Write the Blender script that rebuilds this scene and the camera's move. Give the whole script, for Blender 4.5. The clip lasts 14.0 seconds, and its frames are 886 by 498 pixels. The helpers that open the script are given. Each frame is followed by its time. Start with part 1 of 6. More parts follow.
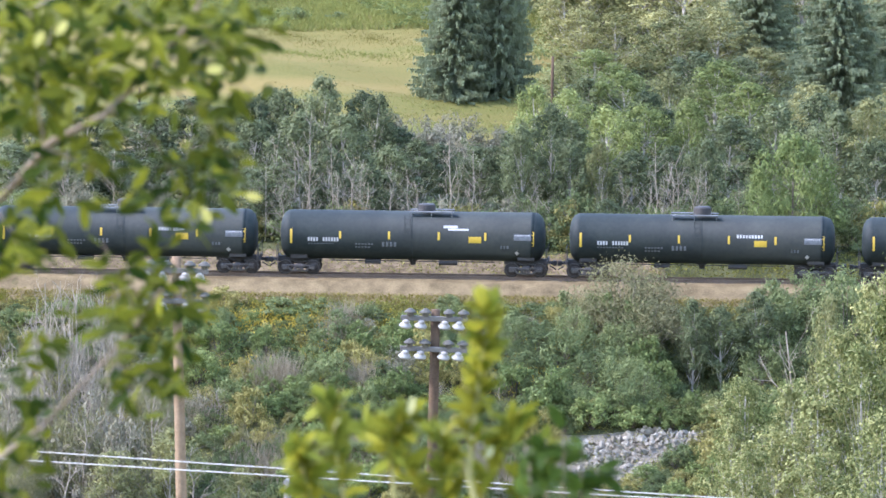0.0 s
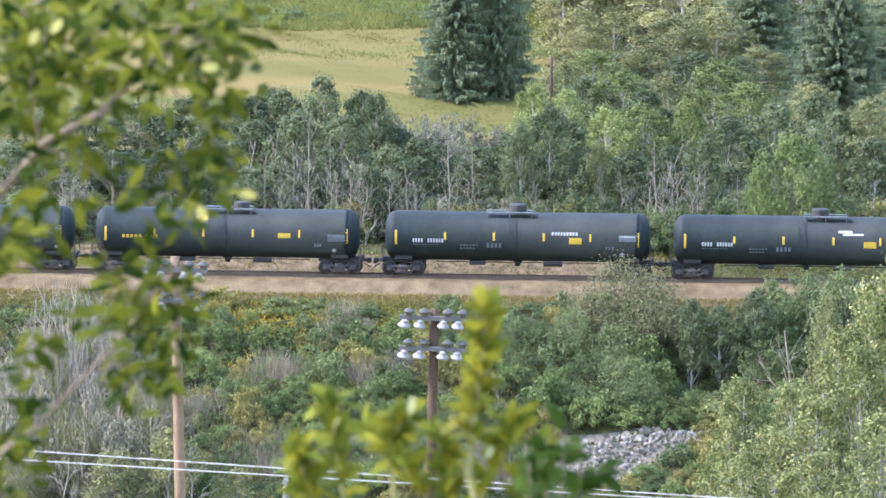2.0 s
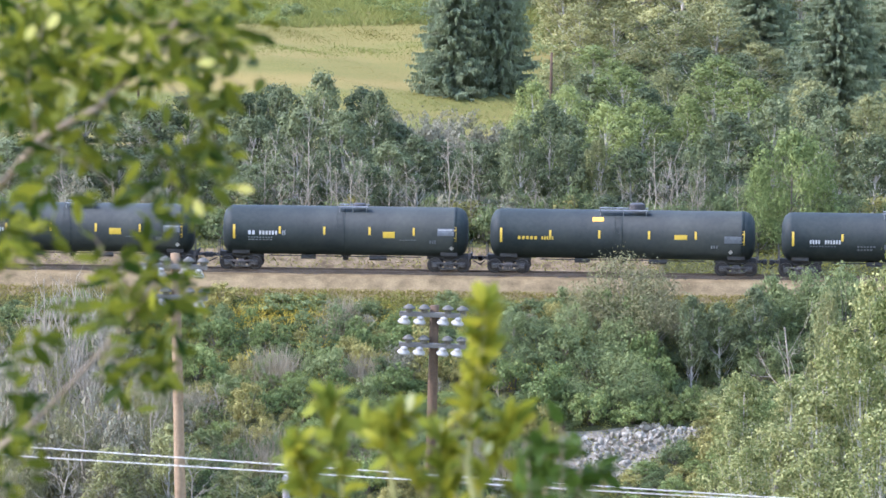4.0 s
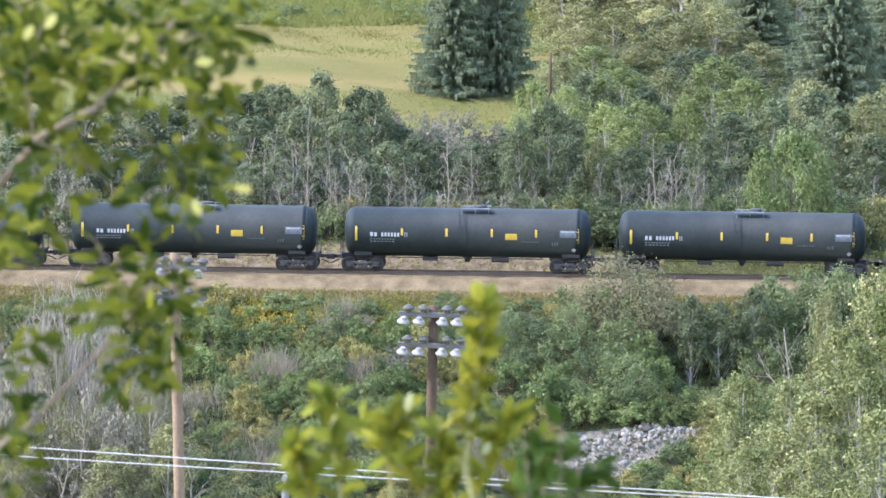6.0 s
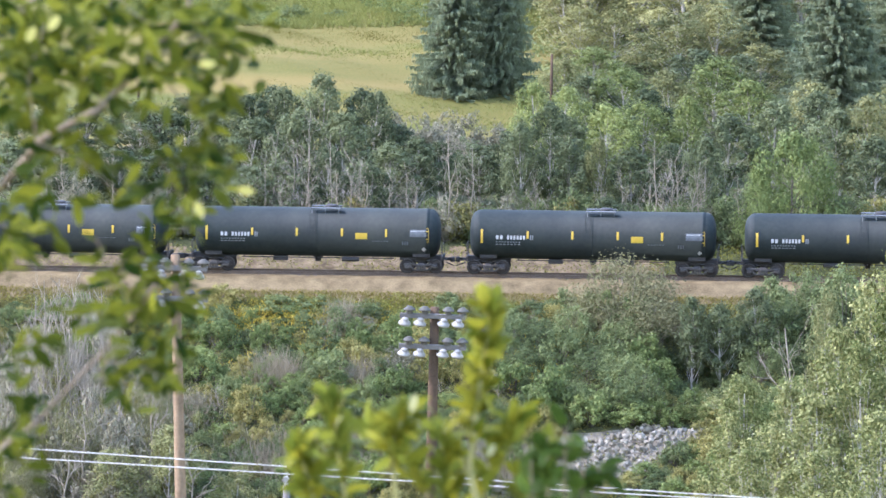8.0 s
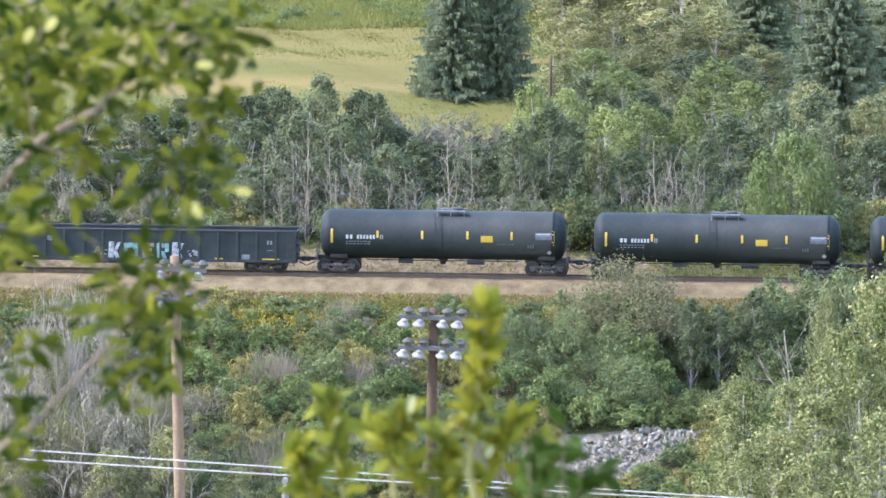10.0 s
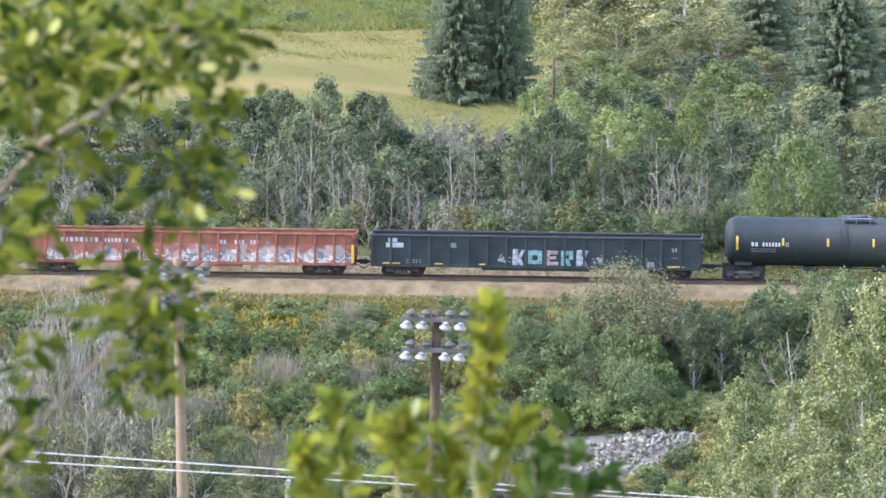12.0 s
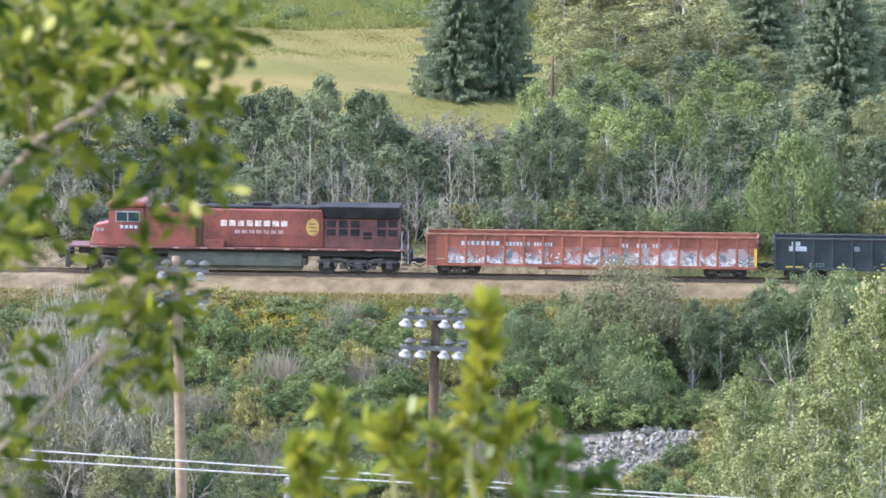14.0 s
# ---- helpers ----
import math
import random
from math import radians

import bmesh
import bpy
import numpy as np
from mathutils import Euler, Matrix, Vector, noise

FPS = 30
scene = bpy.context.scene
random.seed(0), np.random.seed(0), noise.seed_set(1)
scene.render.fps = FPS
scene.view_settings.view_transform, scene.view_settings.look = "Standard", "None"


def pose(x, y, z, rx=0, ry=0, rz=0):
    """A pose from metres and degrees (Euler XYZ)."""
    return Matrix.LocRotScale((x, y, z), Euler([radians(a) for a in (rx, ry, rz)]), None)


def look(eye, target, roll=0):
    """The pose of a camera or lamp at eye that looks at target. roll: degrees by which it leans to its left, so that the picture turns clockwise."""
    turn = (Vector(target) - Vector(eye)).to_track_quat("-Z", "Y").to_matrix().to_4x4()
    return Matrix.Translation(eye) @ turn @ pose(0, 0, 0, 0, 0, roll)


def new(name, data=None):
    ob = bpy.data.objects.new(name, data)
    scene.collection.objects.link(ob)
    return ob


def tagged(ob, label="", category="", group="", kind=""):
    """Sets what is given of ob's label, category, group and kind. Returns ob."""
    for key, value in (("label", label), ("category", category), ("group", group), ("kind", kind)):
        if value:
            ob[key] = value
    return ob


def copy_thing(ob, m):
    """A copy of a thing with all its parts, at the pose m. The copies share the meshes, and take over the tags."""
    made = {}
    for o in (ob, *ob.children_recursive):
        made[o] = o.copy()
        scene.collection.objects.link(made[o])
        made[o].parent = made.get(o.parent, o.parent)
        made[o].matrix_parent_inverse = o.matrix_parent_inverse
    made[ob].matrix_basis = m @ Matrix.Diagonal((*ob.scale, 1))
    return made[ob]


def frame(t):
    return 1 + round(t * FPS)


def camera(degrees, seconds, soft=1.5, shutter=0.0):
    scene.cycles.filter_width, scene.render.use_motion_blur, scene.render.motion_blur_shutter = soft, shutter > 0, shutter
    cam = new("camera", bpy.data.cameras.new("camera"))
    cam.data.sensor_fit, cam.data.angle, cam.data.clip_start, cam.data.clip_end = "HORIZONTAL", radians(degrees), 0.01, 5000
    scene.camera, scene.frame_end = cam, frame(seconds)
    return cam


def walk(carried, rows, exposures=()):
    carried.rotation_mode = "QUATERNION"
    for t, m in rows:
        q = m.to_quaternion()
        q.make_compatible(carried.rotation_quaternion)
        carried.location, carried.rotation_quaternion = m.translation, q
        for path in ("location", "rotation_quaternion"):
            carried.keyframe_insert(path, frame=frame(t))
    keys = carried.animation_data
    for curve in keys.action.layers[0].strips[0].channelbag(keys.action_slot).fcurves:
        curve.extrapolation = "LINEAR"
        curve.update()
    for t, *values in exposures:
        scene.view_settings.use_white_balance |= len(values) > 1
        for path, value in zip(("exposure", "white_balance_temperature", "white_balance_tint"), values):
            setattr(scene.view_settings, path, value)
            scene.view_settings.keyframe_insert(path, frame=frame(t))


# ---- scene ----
# ---- camera ----
cam = camera(7.0, 14.0, soft=1.6)
cam.data.dof.use_dof = True
cam.data.dof.focus_distance = 450.0
cam.data.dof.aperture_fstop = 22.0
EYE = Vector((24.0, -457.0, 48.0))
AIM = Vector((0.0, 0.0, 1.65))
ROLL = 0.5
REACH = (AIM - EYE).length
FOCAL = 784 / math.tan(radians(3.5))
SIDE = (AIM - EYE).cross(Vector((0, 0, 1))).normalized()
RISE = SIDE.cross(AIM - EYE).normalized()


def gaze(dx, dy):
    """The camera's pose when hand shake has moved its view by a small angle."""
    k = REACH / FOCAL
    return look(EYE, AIM - SIDE * (dx * k) + RISE * (dy * k), ROLL)


SHAKE = [(0, 0, 0), (0.5, -1.6, -2.3), (1, -4.9, -2.5), (1.5, -3.3, -2.3), (2, -2.1, -0.5), (2.5, -1.6, -2.5), (3, -0.8, -4.6),
         (5.5, -4.6, -7.9), (6, -3.6, -6.6), (6.5, -5.1, -3.8), (7, -6.1, -4.8), (7.5, -1.8, -4.1), (8, -1.6, -4.3),
         (10.5, -3.4, -1.5), (11, -1.3, -1.5), (11.5, 0.2, -1.3), (12, 2.0, 1.8), (12.5, -1.3, 2.8), (13, -0.8, 0), (13.5, -0.3, -1), (14, 0.2, -1.5)]
walk(cam, [(t, gaze(dx, dy)) for t, dx, dy in SHAKE], exposures=[(0, 2.27, 5520, 30.0), (14, 2.27, 5520, 30.0)])

# ---- light ----
SUN_AZIMUTH, SUN_HEIGHT = 262.0, 41.0
world = bpy.data.worlds.new("sky")
scene.world = world
world.use_nodes = True
sky = world.node_tree.nodes.new("ShaderNodeTexSky")
sky.sky_type, sky.sun_disc = "NISHITA", False
sky.sun_elevation, sky.sun_rotation = radians(SUN_HEIGHT), radians(SUN_AZIMUTH)
sky.dust_density, sky.air_density = 0.6, 2.0
back = world.node_tree.nodes["Background"]
back.inputs["Strength"].default_value = 0.15
world.node_tree.links.new(sky.outputs[0], back.inputs["Color"])
sun_data = bpy.data.lights.new("sun", "SUN")
sun_data.energy, sun_data.angle, sun_data.color = 2.0, radians(0.6), (1.0, 0.93, 0.80)
sun = new("sun", sun_data)
sun_way = Vector((math.sin(radians(SUN_AZIMUTH)) * math.cos(radians(SUN_HEIGHT)), math.cos(radians(SUN_AZIMUTH)) * math.cos(radians(SUN_HEIGHT)), math.sin(radians(SUN_HEIGHT))))
sun.matrix_world = look(EYE + sun_way * 100, EYE)


# ---- materials ----
def surface(name, low, high, rough=0.8, scale=3.0, fine=40.0, bump=0.3, metal=0.0, gloss=0.5, per="", clear=0.0, stretch=1.0):
    """A two-scale procedural surface between two colours. per: 'island' or 'object' adds variation from piece to piece."""
    m = bpy.data.materials.new(name)
    m.use_nodes = True
    nodes, links = m.node_tree.nodes, m.node_tree.links
    shader = nodes["Principled BSDF"]
    place = nodes.new("ShaderNodeTexCoord")
    wide, grain = nodes.new("ShaderNodeTexNoise"), nodes.new("ShaderNodeTexNoise")
    wide.inputs["Scale"].default_value, grain.inputs["Scale"].default_value = scale, fine
    wide.inputs["Detail"].default_value = 6.0
    drawn = nodes.new("ShaderNodeMapping")
    drawn.inputs["Scale"].default_value = (stretch, 1.0, 1.0)
    links.new(place.outputs["Object"], drawn.inputs["Vector"])
    links.new(drawn.outputs[0], wide.inputs["Vector"])
    links.new(place.outputs["Object"], grain.inputs["Vector"])
    add = nodes.new("ShaderNodeMath")
    add.operation = "MULTIPLY_ADD"
    links.new(grain.outputs["Fac"], add.inputs[0])
    add.inputs[1].default_value = 0.45
    links.new(wide.outputs["Fac"], add.inputs[2])
    ramp = nodes.new("ShaderNodeMapRange")
    ramp.inputs["From Min"].default_value, ramp.inputs["From Max"].default_value = 0.45, 1.0
    links.new(add.outputs[0], ramp.inputs["Value"])
    value = ramp.outputs[0]
    if per:
        pick = nodes.new("ShaderNodeNewGeometry" if per == "island" else "ShaderNodeObjectInfo")
        out = pick.outputs["Random Per Island" if per == "island" else "Random"]
        blend = nodes.new("ShaderNodeMath")
        blend.operation = "MULTIPLY_ADD"
        blend.inputs[1].default_value = 0.7
        links.new(out, blend.inputs[0])
        half = nodes.new("ShaderNodeMath")
        half.operation = "MULTIPLY"
        half.inputs[1].default_value = 0.3
        links.new(value, half.inputs[0])
        links.new(half.outputs[0], blend.inputs[2])
        value = blend.outputs[0]
    mix = nodes.new("ShaderNodeMix")
    mix.data_type = "RGBA"
    mix.inputs["A"].default_value, mix.inputs["B"].default_value = (*low, 1), (*high, 1)
    links.new(value, mix.inputs["Factor"])
    links.new(mix.outputs["Result"], shader.inputs["Base Color"])
    shader.inputs["Roughness"].default_value, shader.inputs["Metallic"].default_value = rough, metal
    shader.inputs["Specular IOR Level"].default_value = gloss
    shader.inputs["Coat Weight"].default_value = clear
    if bump:
        relief = nodes.new("ShaderNodeBump")
        relief.inputs["Strength"].default_value, relief.inputs["Distance"].default_value = bump, 0.03
        links.new(grain.outputs["Fac"], relief.inputs["Height"])
        links.new(relief.outputs[0], shader.inputs["Normal"])
    return m


def foliage(name, dark, light, through_light=0.3, rough=0.5, gloss=0.4, skew=1.0):
    """Leaves: each leaf and each plant has its own shade; some light passes through. skew: above 1, light leaves are few."""
    m = bpy.data.materials.new(name)
    m.use_nodes = True
    nodes, links = m.node_tree.nodes, m.node_tree.links
    shader = nodes["Principled BSDF"]
    geo, info = nodes.new("ShaderNodeNewGeometry"), nodes.new("ShaderNodeObjectInfo")
    part_value = nodes.new("ShaderNodeMath")
    part_value.operation = "MULTIPLY_ADD"
    part_value.inputs[1].default_value = 0.5
    links.new(geo.outputs["Random Per Island"], part_value.inputs[0])
    own = nodes.new("ShaderNodeMath")
    own.operation = "MULTIPLY"
    own.inputs[1].default_value = 0.5
    links.new(info.outputs["Random"], own.inputs[0])
    links.new(own.outputs[0], part_value.inputs[2])
    mix = nodes.new("ShaderNodeMix")
    mix.data_type = "RGBA"
    mix.inputs["A"].default_value, mix.inputs["B"].default_value = (*dark, 1), (*light, 1)
    few = nodes.new("ShaderNodeMath")
    few.operation = "POWER"
    few.inputs[1].default_value = skew
    links.new(part_value.outputs[0], few.inputs[0])
    links.new(few.outputs[0], mix.inputs["Factor"])
    links.new(mix.outputs["Result"], shader.inputs["Base Color"])
    shader.inputs["Roughness"].default_value = rough
    shader.inputs["Specular IOR Level"].default_value = gloss
    glow = nodes.new("ShaderNodeBsdfTranslucent")
    links.new(mix.outputs["Result"], glow.inputs["Color"])
    both = nodes.new("ShaderNodeMixShader")
    both.inputs[0].default_value = through_light
    links.new(shader.outputs[0], both.inputs[1])
    links.new(glow.outputs[0], both.inputs[2])
    links.new(both.outputs[0], nodes["Material Output"].inputs["Surface"])
    return m


MEADOW = surface("meadow", (0.072, 0.088, 0.022), (0.182, 0.138, 0.050), 0.95, 0.14, 6.0, 0.15, stretch=0.12, gloss=0.02)
SCRUB_SOIL = surface("scrub_soil", (0.035, 0.042, 0.018), (0.095, 0.095, 0.042), 0.95, 0.4, 8.0, 0.5, gloss=0.05)
GRAVEL = surface("gravel", (0.076, 0.058, 0.031), (0.210, 0.161, 0.088), 0.95, 0.9, 9.0, 1.0, gloss=0.02)
CUT_BANK = surface("cut_bank", (0.060, 0.045, 0.025), (0.215, 0.165, 0.100), 0.95, 1.6, 5.0, 0.9, gloss=0.02)
RAIL_STEEL = surface("rail_steel", (0.085, 0.058, 0.040), (0.155, 0.108, 0.075), 0.7, 2.0, 20.0, 0.1, 0.2)
TIE_WOOD = surface("tie_wood", (0.050, 0.040, 0.032), (0.125, 0.098, 0.075), 0.9, 3.0, 30.0, 0.4, per="object", gloss=0.1)
ASPEN_LEAF = foliage("aspen_leaf", (0.037, 0.054, 0.026), (0.182, 0.205, 0.094), 0.24, 0.6, 0.1, 1.4)
POPLAR_LEAF = foliage("poplar_leaf", (0.055, 0.076, 0.017), (0.46, 0.45, 0.185), 0.25, 0.6, 0.06, 2.0)
BUSH_LEAF = foliage("bush_leaf", (0.052, 0.076, 0.032), (0.235, 0.27, 0.105), 0.26, 0.6, 0.08, 1.3)
OLIVE_LEAF = foliage("olive_leaf", (0.080, 0.090, 0.034), (0.31, 0.305, 0.125), 0.25, 0.6, 0.08, 1.2)
SILVER_LEAF = foliage("silver_leaf", (0.100, 0.098, 0.062), (0.33, 0.31, 0.21), 0.28, 0.6, 0.08, 1.2)
SPRUCE_NEEDLE = foliage("spruce_needle", (0.18, 0.215, 0.13), (0.275, 0.315, 0.185), 0.55, 0.9, 0.0)
GOLD_FLOWER = foliage("gold_flower", (0.26, 0.21, 0.03), (0.44, 0.34, 0.05), 0.3, 0.7, 0.1)
GRASS_BLADE = foliage("grass_blade", (0.092, 0.094, 0.018), (0.195, 0.155, 0.038), 0.3, 0.7, 0.05)
WEED_LEAF = foliage("weed_leaf", (0.050, 0.060, 0.017), (0.264, 0.250, 0.062), 0.22, 0.6, 0.05, 1.4)
NEAR_LEAF = foliage("near_leaf", (0.010, 0.026, 0.003), (0.265, 0.275, 0.022), 0.42, 0.55, 0.05, 1.4)
PALE_LEAF = foliage("pale_leaf", (0.24, 0.25, 0.11), (0.40, 0.40, 0.20), 0.4, 0.5, 0.03)
YELLOW_LEAF = foliage("yellow_leaf", (0.30, 0.29, 0.07), (0.46, 0.43, 0.13), 0.4, 0.4, 0.1)
SHOOT_LEAF = foliage("shoot_leaf", (0.085, 0.115, 0.008), (0.46, 0.42, 0.035), 0.46, 0.45, 0.1, 1.2)
SHRUB_LEAF = foliage("shrub_leaf", (0.040, 0.072, 0.007), (0.33, 0.35, 0.042), 0.48, 0.5, 0.06, 1.3)
BRIGHT_LEAF = foliage("bright_leaf", (0.070, 0.095, 0.028), (0.31, 0.345, 0.112), 0.27, 0.6, 0.08, 1.2)
SIDE_LEAF = foliage("side_leaf", (0.012, 0.030, 0.005), (0.065, 0.105, 0.014), 0.4, 0.5, 0.05)
FRESH_LEAF = foliage("fresh_leaf", (0.054, 0.082, 0.026), (0.238, 0.285, 0.092), 0.28, 0.6, 0.1, 1.2)
WILLOW_LEAF = foliage("willow_leaf", (0.085, 0.085, 0.040), (0.225, 0.215, 0.105), 0.24, 0.7, 0.05, 1.1)
GOLDEN_LEAF = foliage("golden_leaf", (0.090, 0.098, 0.034), (0.47, 0.445, 0.18), 0.25, 0.6, 0.06, 1.4)
DRY_LEAF = foliage("dry_leaf", (0.088, 0.088, 0.028), (0.363, 0.325, 0.104), 0.26, 0.6, 0.1, 1.2)
CREST_LEAF = foliage("crest_leaf", (0.10, 0.11, 0.022), (0.33, 0.30, 0.065), 0.3, 0.6, 0.05, 1.2)
STRAW = foliage("straw", (0.18, 0.155, 0.10), (0.38, 0.33, 0.23), 0.3, 0.8, 0.05)
GREEN_BLADE = foliage("green_blade", (0.088, 0.110, 0.022), (0.205, 0.210, 0.058), 0.3, 0.7, 0.05)
PALE_BARK = surface("pale_bark", (0.22, 0.20, 0.17), (0.46, 0.43, 0.37), 0.9, 2.0, 20.0, 0.4)
DARK_BARK = surface("dark_bark", (0.06, 0.05, 0.04), (0.14, 0.11, 0.09), 0.9, 2.0, 20.0, 0.5)
FAN_WOOD = surface("bleached_stems", (0.16, 0.137, 0.100), (0.40, 0.355, 0.27), 0.9, 3.0, 25.0, 0.3, gloss=0.1)
DEAD_WOOD = surface("dead_wood", (0.115, 0.098, 0.070), (0.31, 0.27, 0.20), 0.9, 3.0, 25.0, 0.3)
SCREE = surface("pale_scree", (0.085, 0.075, 0.055), (0.25, 0.225, 0.175), 0.95, 2.2, 14.0, 1.0, gloss=0.02)
ROCK = surface("pale_rock", (0.115, 0.102, 0.076), (0.33, 0.305, 0.245), 0.95, 1.2, 12.0, 0.8, per="object", gloss=0.05)


# ---- mesh helpers ----
def mesh_object(name, bm, material, parent=None, label="", smooth=False):
    data = bpy.data.meshes.new(name)
    bm.to_mesh(data)
    bm.free()
    data.materials.append(material)
    if smooth:
        data.polygons.foreach_set("use_smooth", [True] * len(data.polygons))
    ob = new(name, data)
    if parent:
        ob.parent = parent
    return tagged(ob, label)


def part(name, bm, material, parent, label="", smooth=False):
    return mesh_object(name, bm, material, parent, label, smooth)


def array_mesh(name, verts, faces, material, smooth=False):
    data = bpy.data.meshes.new(name)
    data.from_pydata(verts.tolist() if isinstance(verts, np.ndarray) else verts, [], faces.tolist() if isinstance(faces, np.ndarray) else faces)
    data.materials.append(material)
    if smooth:
        data.polygons.foreach_set("use_smooth", [True] * len(data.polygons))
    return data


def child(name, data, parent, label=""):
    ob = new(name, data)
    ob.parent = parent
    return tagged(ob, label)


def box(bm, x0, x1, y0, y1, z0, z1, bevel=0.0):
    out = bmesh.ops.create_cube(bm, size=1.0, matrix=Matrix.Translation(((x0 + x1) / 2, (y0 + y1) / 2, (z0 + z1) / 2)) @ Matrix.Diagonal((abs(x1 - x0), abs(y1 - y0), abs(z1 - z0), 1)))
    if bevel:
        edges = {e for v in out["verts"] for e in v.link_edges}
        bmesh.ops.bevel(bm, geom=list(edges), offset=bevel, segments=1, affect="EDGES")


def rod(bm, a, b, r0, r1=None, sides=8, caps=True):
    a, b = Vector(a), Vector(b)
    d = b - a
    m = Matrix.Translation((a + b) / 2) @ d.to_track_quat("Z", "Y").to_matrix().to_4x4()
    bmesh.ops.create_cone(bm, cap_ends=caps, segments=sides, radius1=r0, radius2=r0 if r1 is None else r1, depth=d.length, matrix=m)


def lathe(bm, profile, axis="X", sides=32):
    """Turn a profile of (along, radius) about an axis through the origin."""
    rings = []
    for a, r in profile:
        ring = []
        for i in range(sides):
            w = 2 * math.pi * i / sides
            c, s = r * math.cos(w), r * math.sin(w)
            ring.append(bm.verts.new((a, c, s) if axis == "X" else (c, a, s) if axis == "Y" else (c, s, a)))
        rings.append(ring)
    for p, q in zip(rings, rings[1:]):
        for i in range(sides):
            j = (i + 1) % sides
            bm.faces.new((p[i], p[j], q[j], q[i]))
    for ring in (rings[0], rings[-1]):
        bm.faces.new(ring)
    bmesh.ops.recalc_face_normals(bm, faces=bm.faces)


def tube(points, radii, sides=6):
    """Vertices and faces of a tapered tube along points."""
    verts, faces = [], []
    pts = [Vector(p) for p in points]
    for i, (p, r) in enumerate(zip(pts, radii)):
        d = (pts[min(i + 1, len(pts) - 1)] - pts[max(i - 1, 0)]).normalized()
        u = d.cross(Vector((0.31, 0.87, 0.21))).normalized()
        v = d.cross(u)
        for k in range(sides):
            w = 2 * math.pi * k / sides
            verts.append(tuple(p + u * (r * math.cos(w)) + v * (r * math.sin(w))))
    for i in range(len(pts) - 1):
        for k in range(sides):
            a, b = i * sides + k, i * sides + (k + 1) % sides
            faces.append((a, b, b + sides, a + sides))
    faces.append(tuple(range((len(pts) - 1) * sides, len(pts) * sides)))
    return verts, faces


class Wood:
    """Collects tubes into one mesh."""

    def __init__(self):
        self.verts, self.faces = [], []

    def add(self, points, radii, sides=6):
        v, f = tube(points, radii, sides)
        n = len(self.verts)
        self.verts += v
        self.faces += [tuple(i + n for i in face) for face in f]

    def mesh(self, name, material):
        return array_mesh(name, self.verts, self.faces, material, True)


def leaf_mesh(name, centres, ways, length, width, material, rng, up=0.4):
    """Small leaf sprays, one pointed blade each, at centres, lying roughly across the given ways."""
    n = len(centres)
    normal = ways + rng.normal(0, 0.45, (n, 3)) + np.array((0, 0, up))
    normal /= np.linalg.norm(normal, axis=1, keepdims=True) + 1e-9
    along = np.cross(normal, rng.normal(0, 1, (n, 3)))
    along /= np.linalg.norm(along, axis=1, keepdims=True) + 1e-9
    across = np.cross(normal, along)
    size = rng.uniform(0.6, 1.4, (n, 1))
    l, w = along * size * length / 2, across * size * width / 2
    verts = np.stack((centres - l * rng.uniform(0.4, 1.1, (n, 1)) - w, centres - l * rng.uniform(0.4, 1.1, (n, 1)) + w, centres + l * 1.1), 1).reshape(-1, 3)
    return array_mesh(name, verts, np.arange(n * 3).reshape(-1, 3), material)


# ---- terrain ----
Y_KEYS = (-3000, -470, -455, -440, -400, -300, -200, -130, -46, -32, -6.5, -4.6, -3.4, 3.4, 5.0, 7.5, 10, 60, 100, 140, 300, 600, 3000)
Z_KEYS = (47, 46.6, 46.3, 44.0, 36.0, 18.0, 2.0, -11.0, -13.0, -11.5, -1.7, -1.05, -0.95, -0.95, -0.8, 0.3, 0.8, 5.2, 9.4, 14.0, 34.0, 52.0, 60.0)


def ground_height(x, y):
    z = np.interp(y, Y_KEYS, Z_KEYS)
    rough = np.clip((np.abs(y) - 7.0) / 8.0, 0, 1)
    gully = 2.4 * np.exp(-((x - 16.8) / 3.0) ** 2 - ((y + 13.0) / 4.2) ** 2)
    return z - gully + rough * (0.22 * np.sin(x * 0.31 + y * 0.17) + 0.16 * np.sin(x * 0.13 - y * 0.37 + 1.3) + 0.08 * np.sin(x * 1.1 + y * 0.9))


def in_scree(x, y):
    """Where bare pale scree lies on the lower slope."""
    return (x > 8.4) & (x < 17.2 + 1.1 * np.minimum(0.0, y + 22.0)) & (y > -27.0) & (y < -20.7)


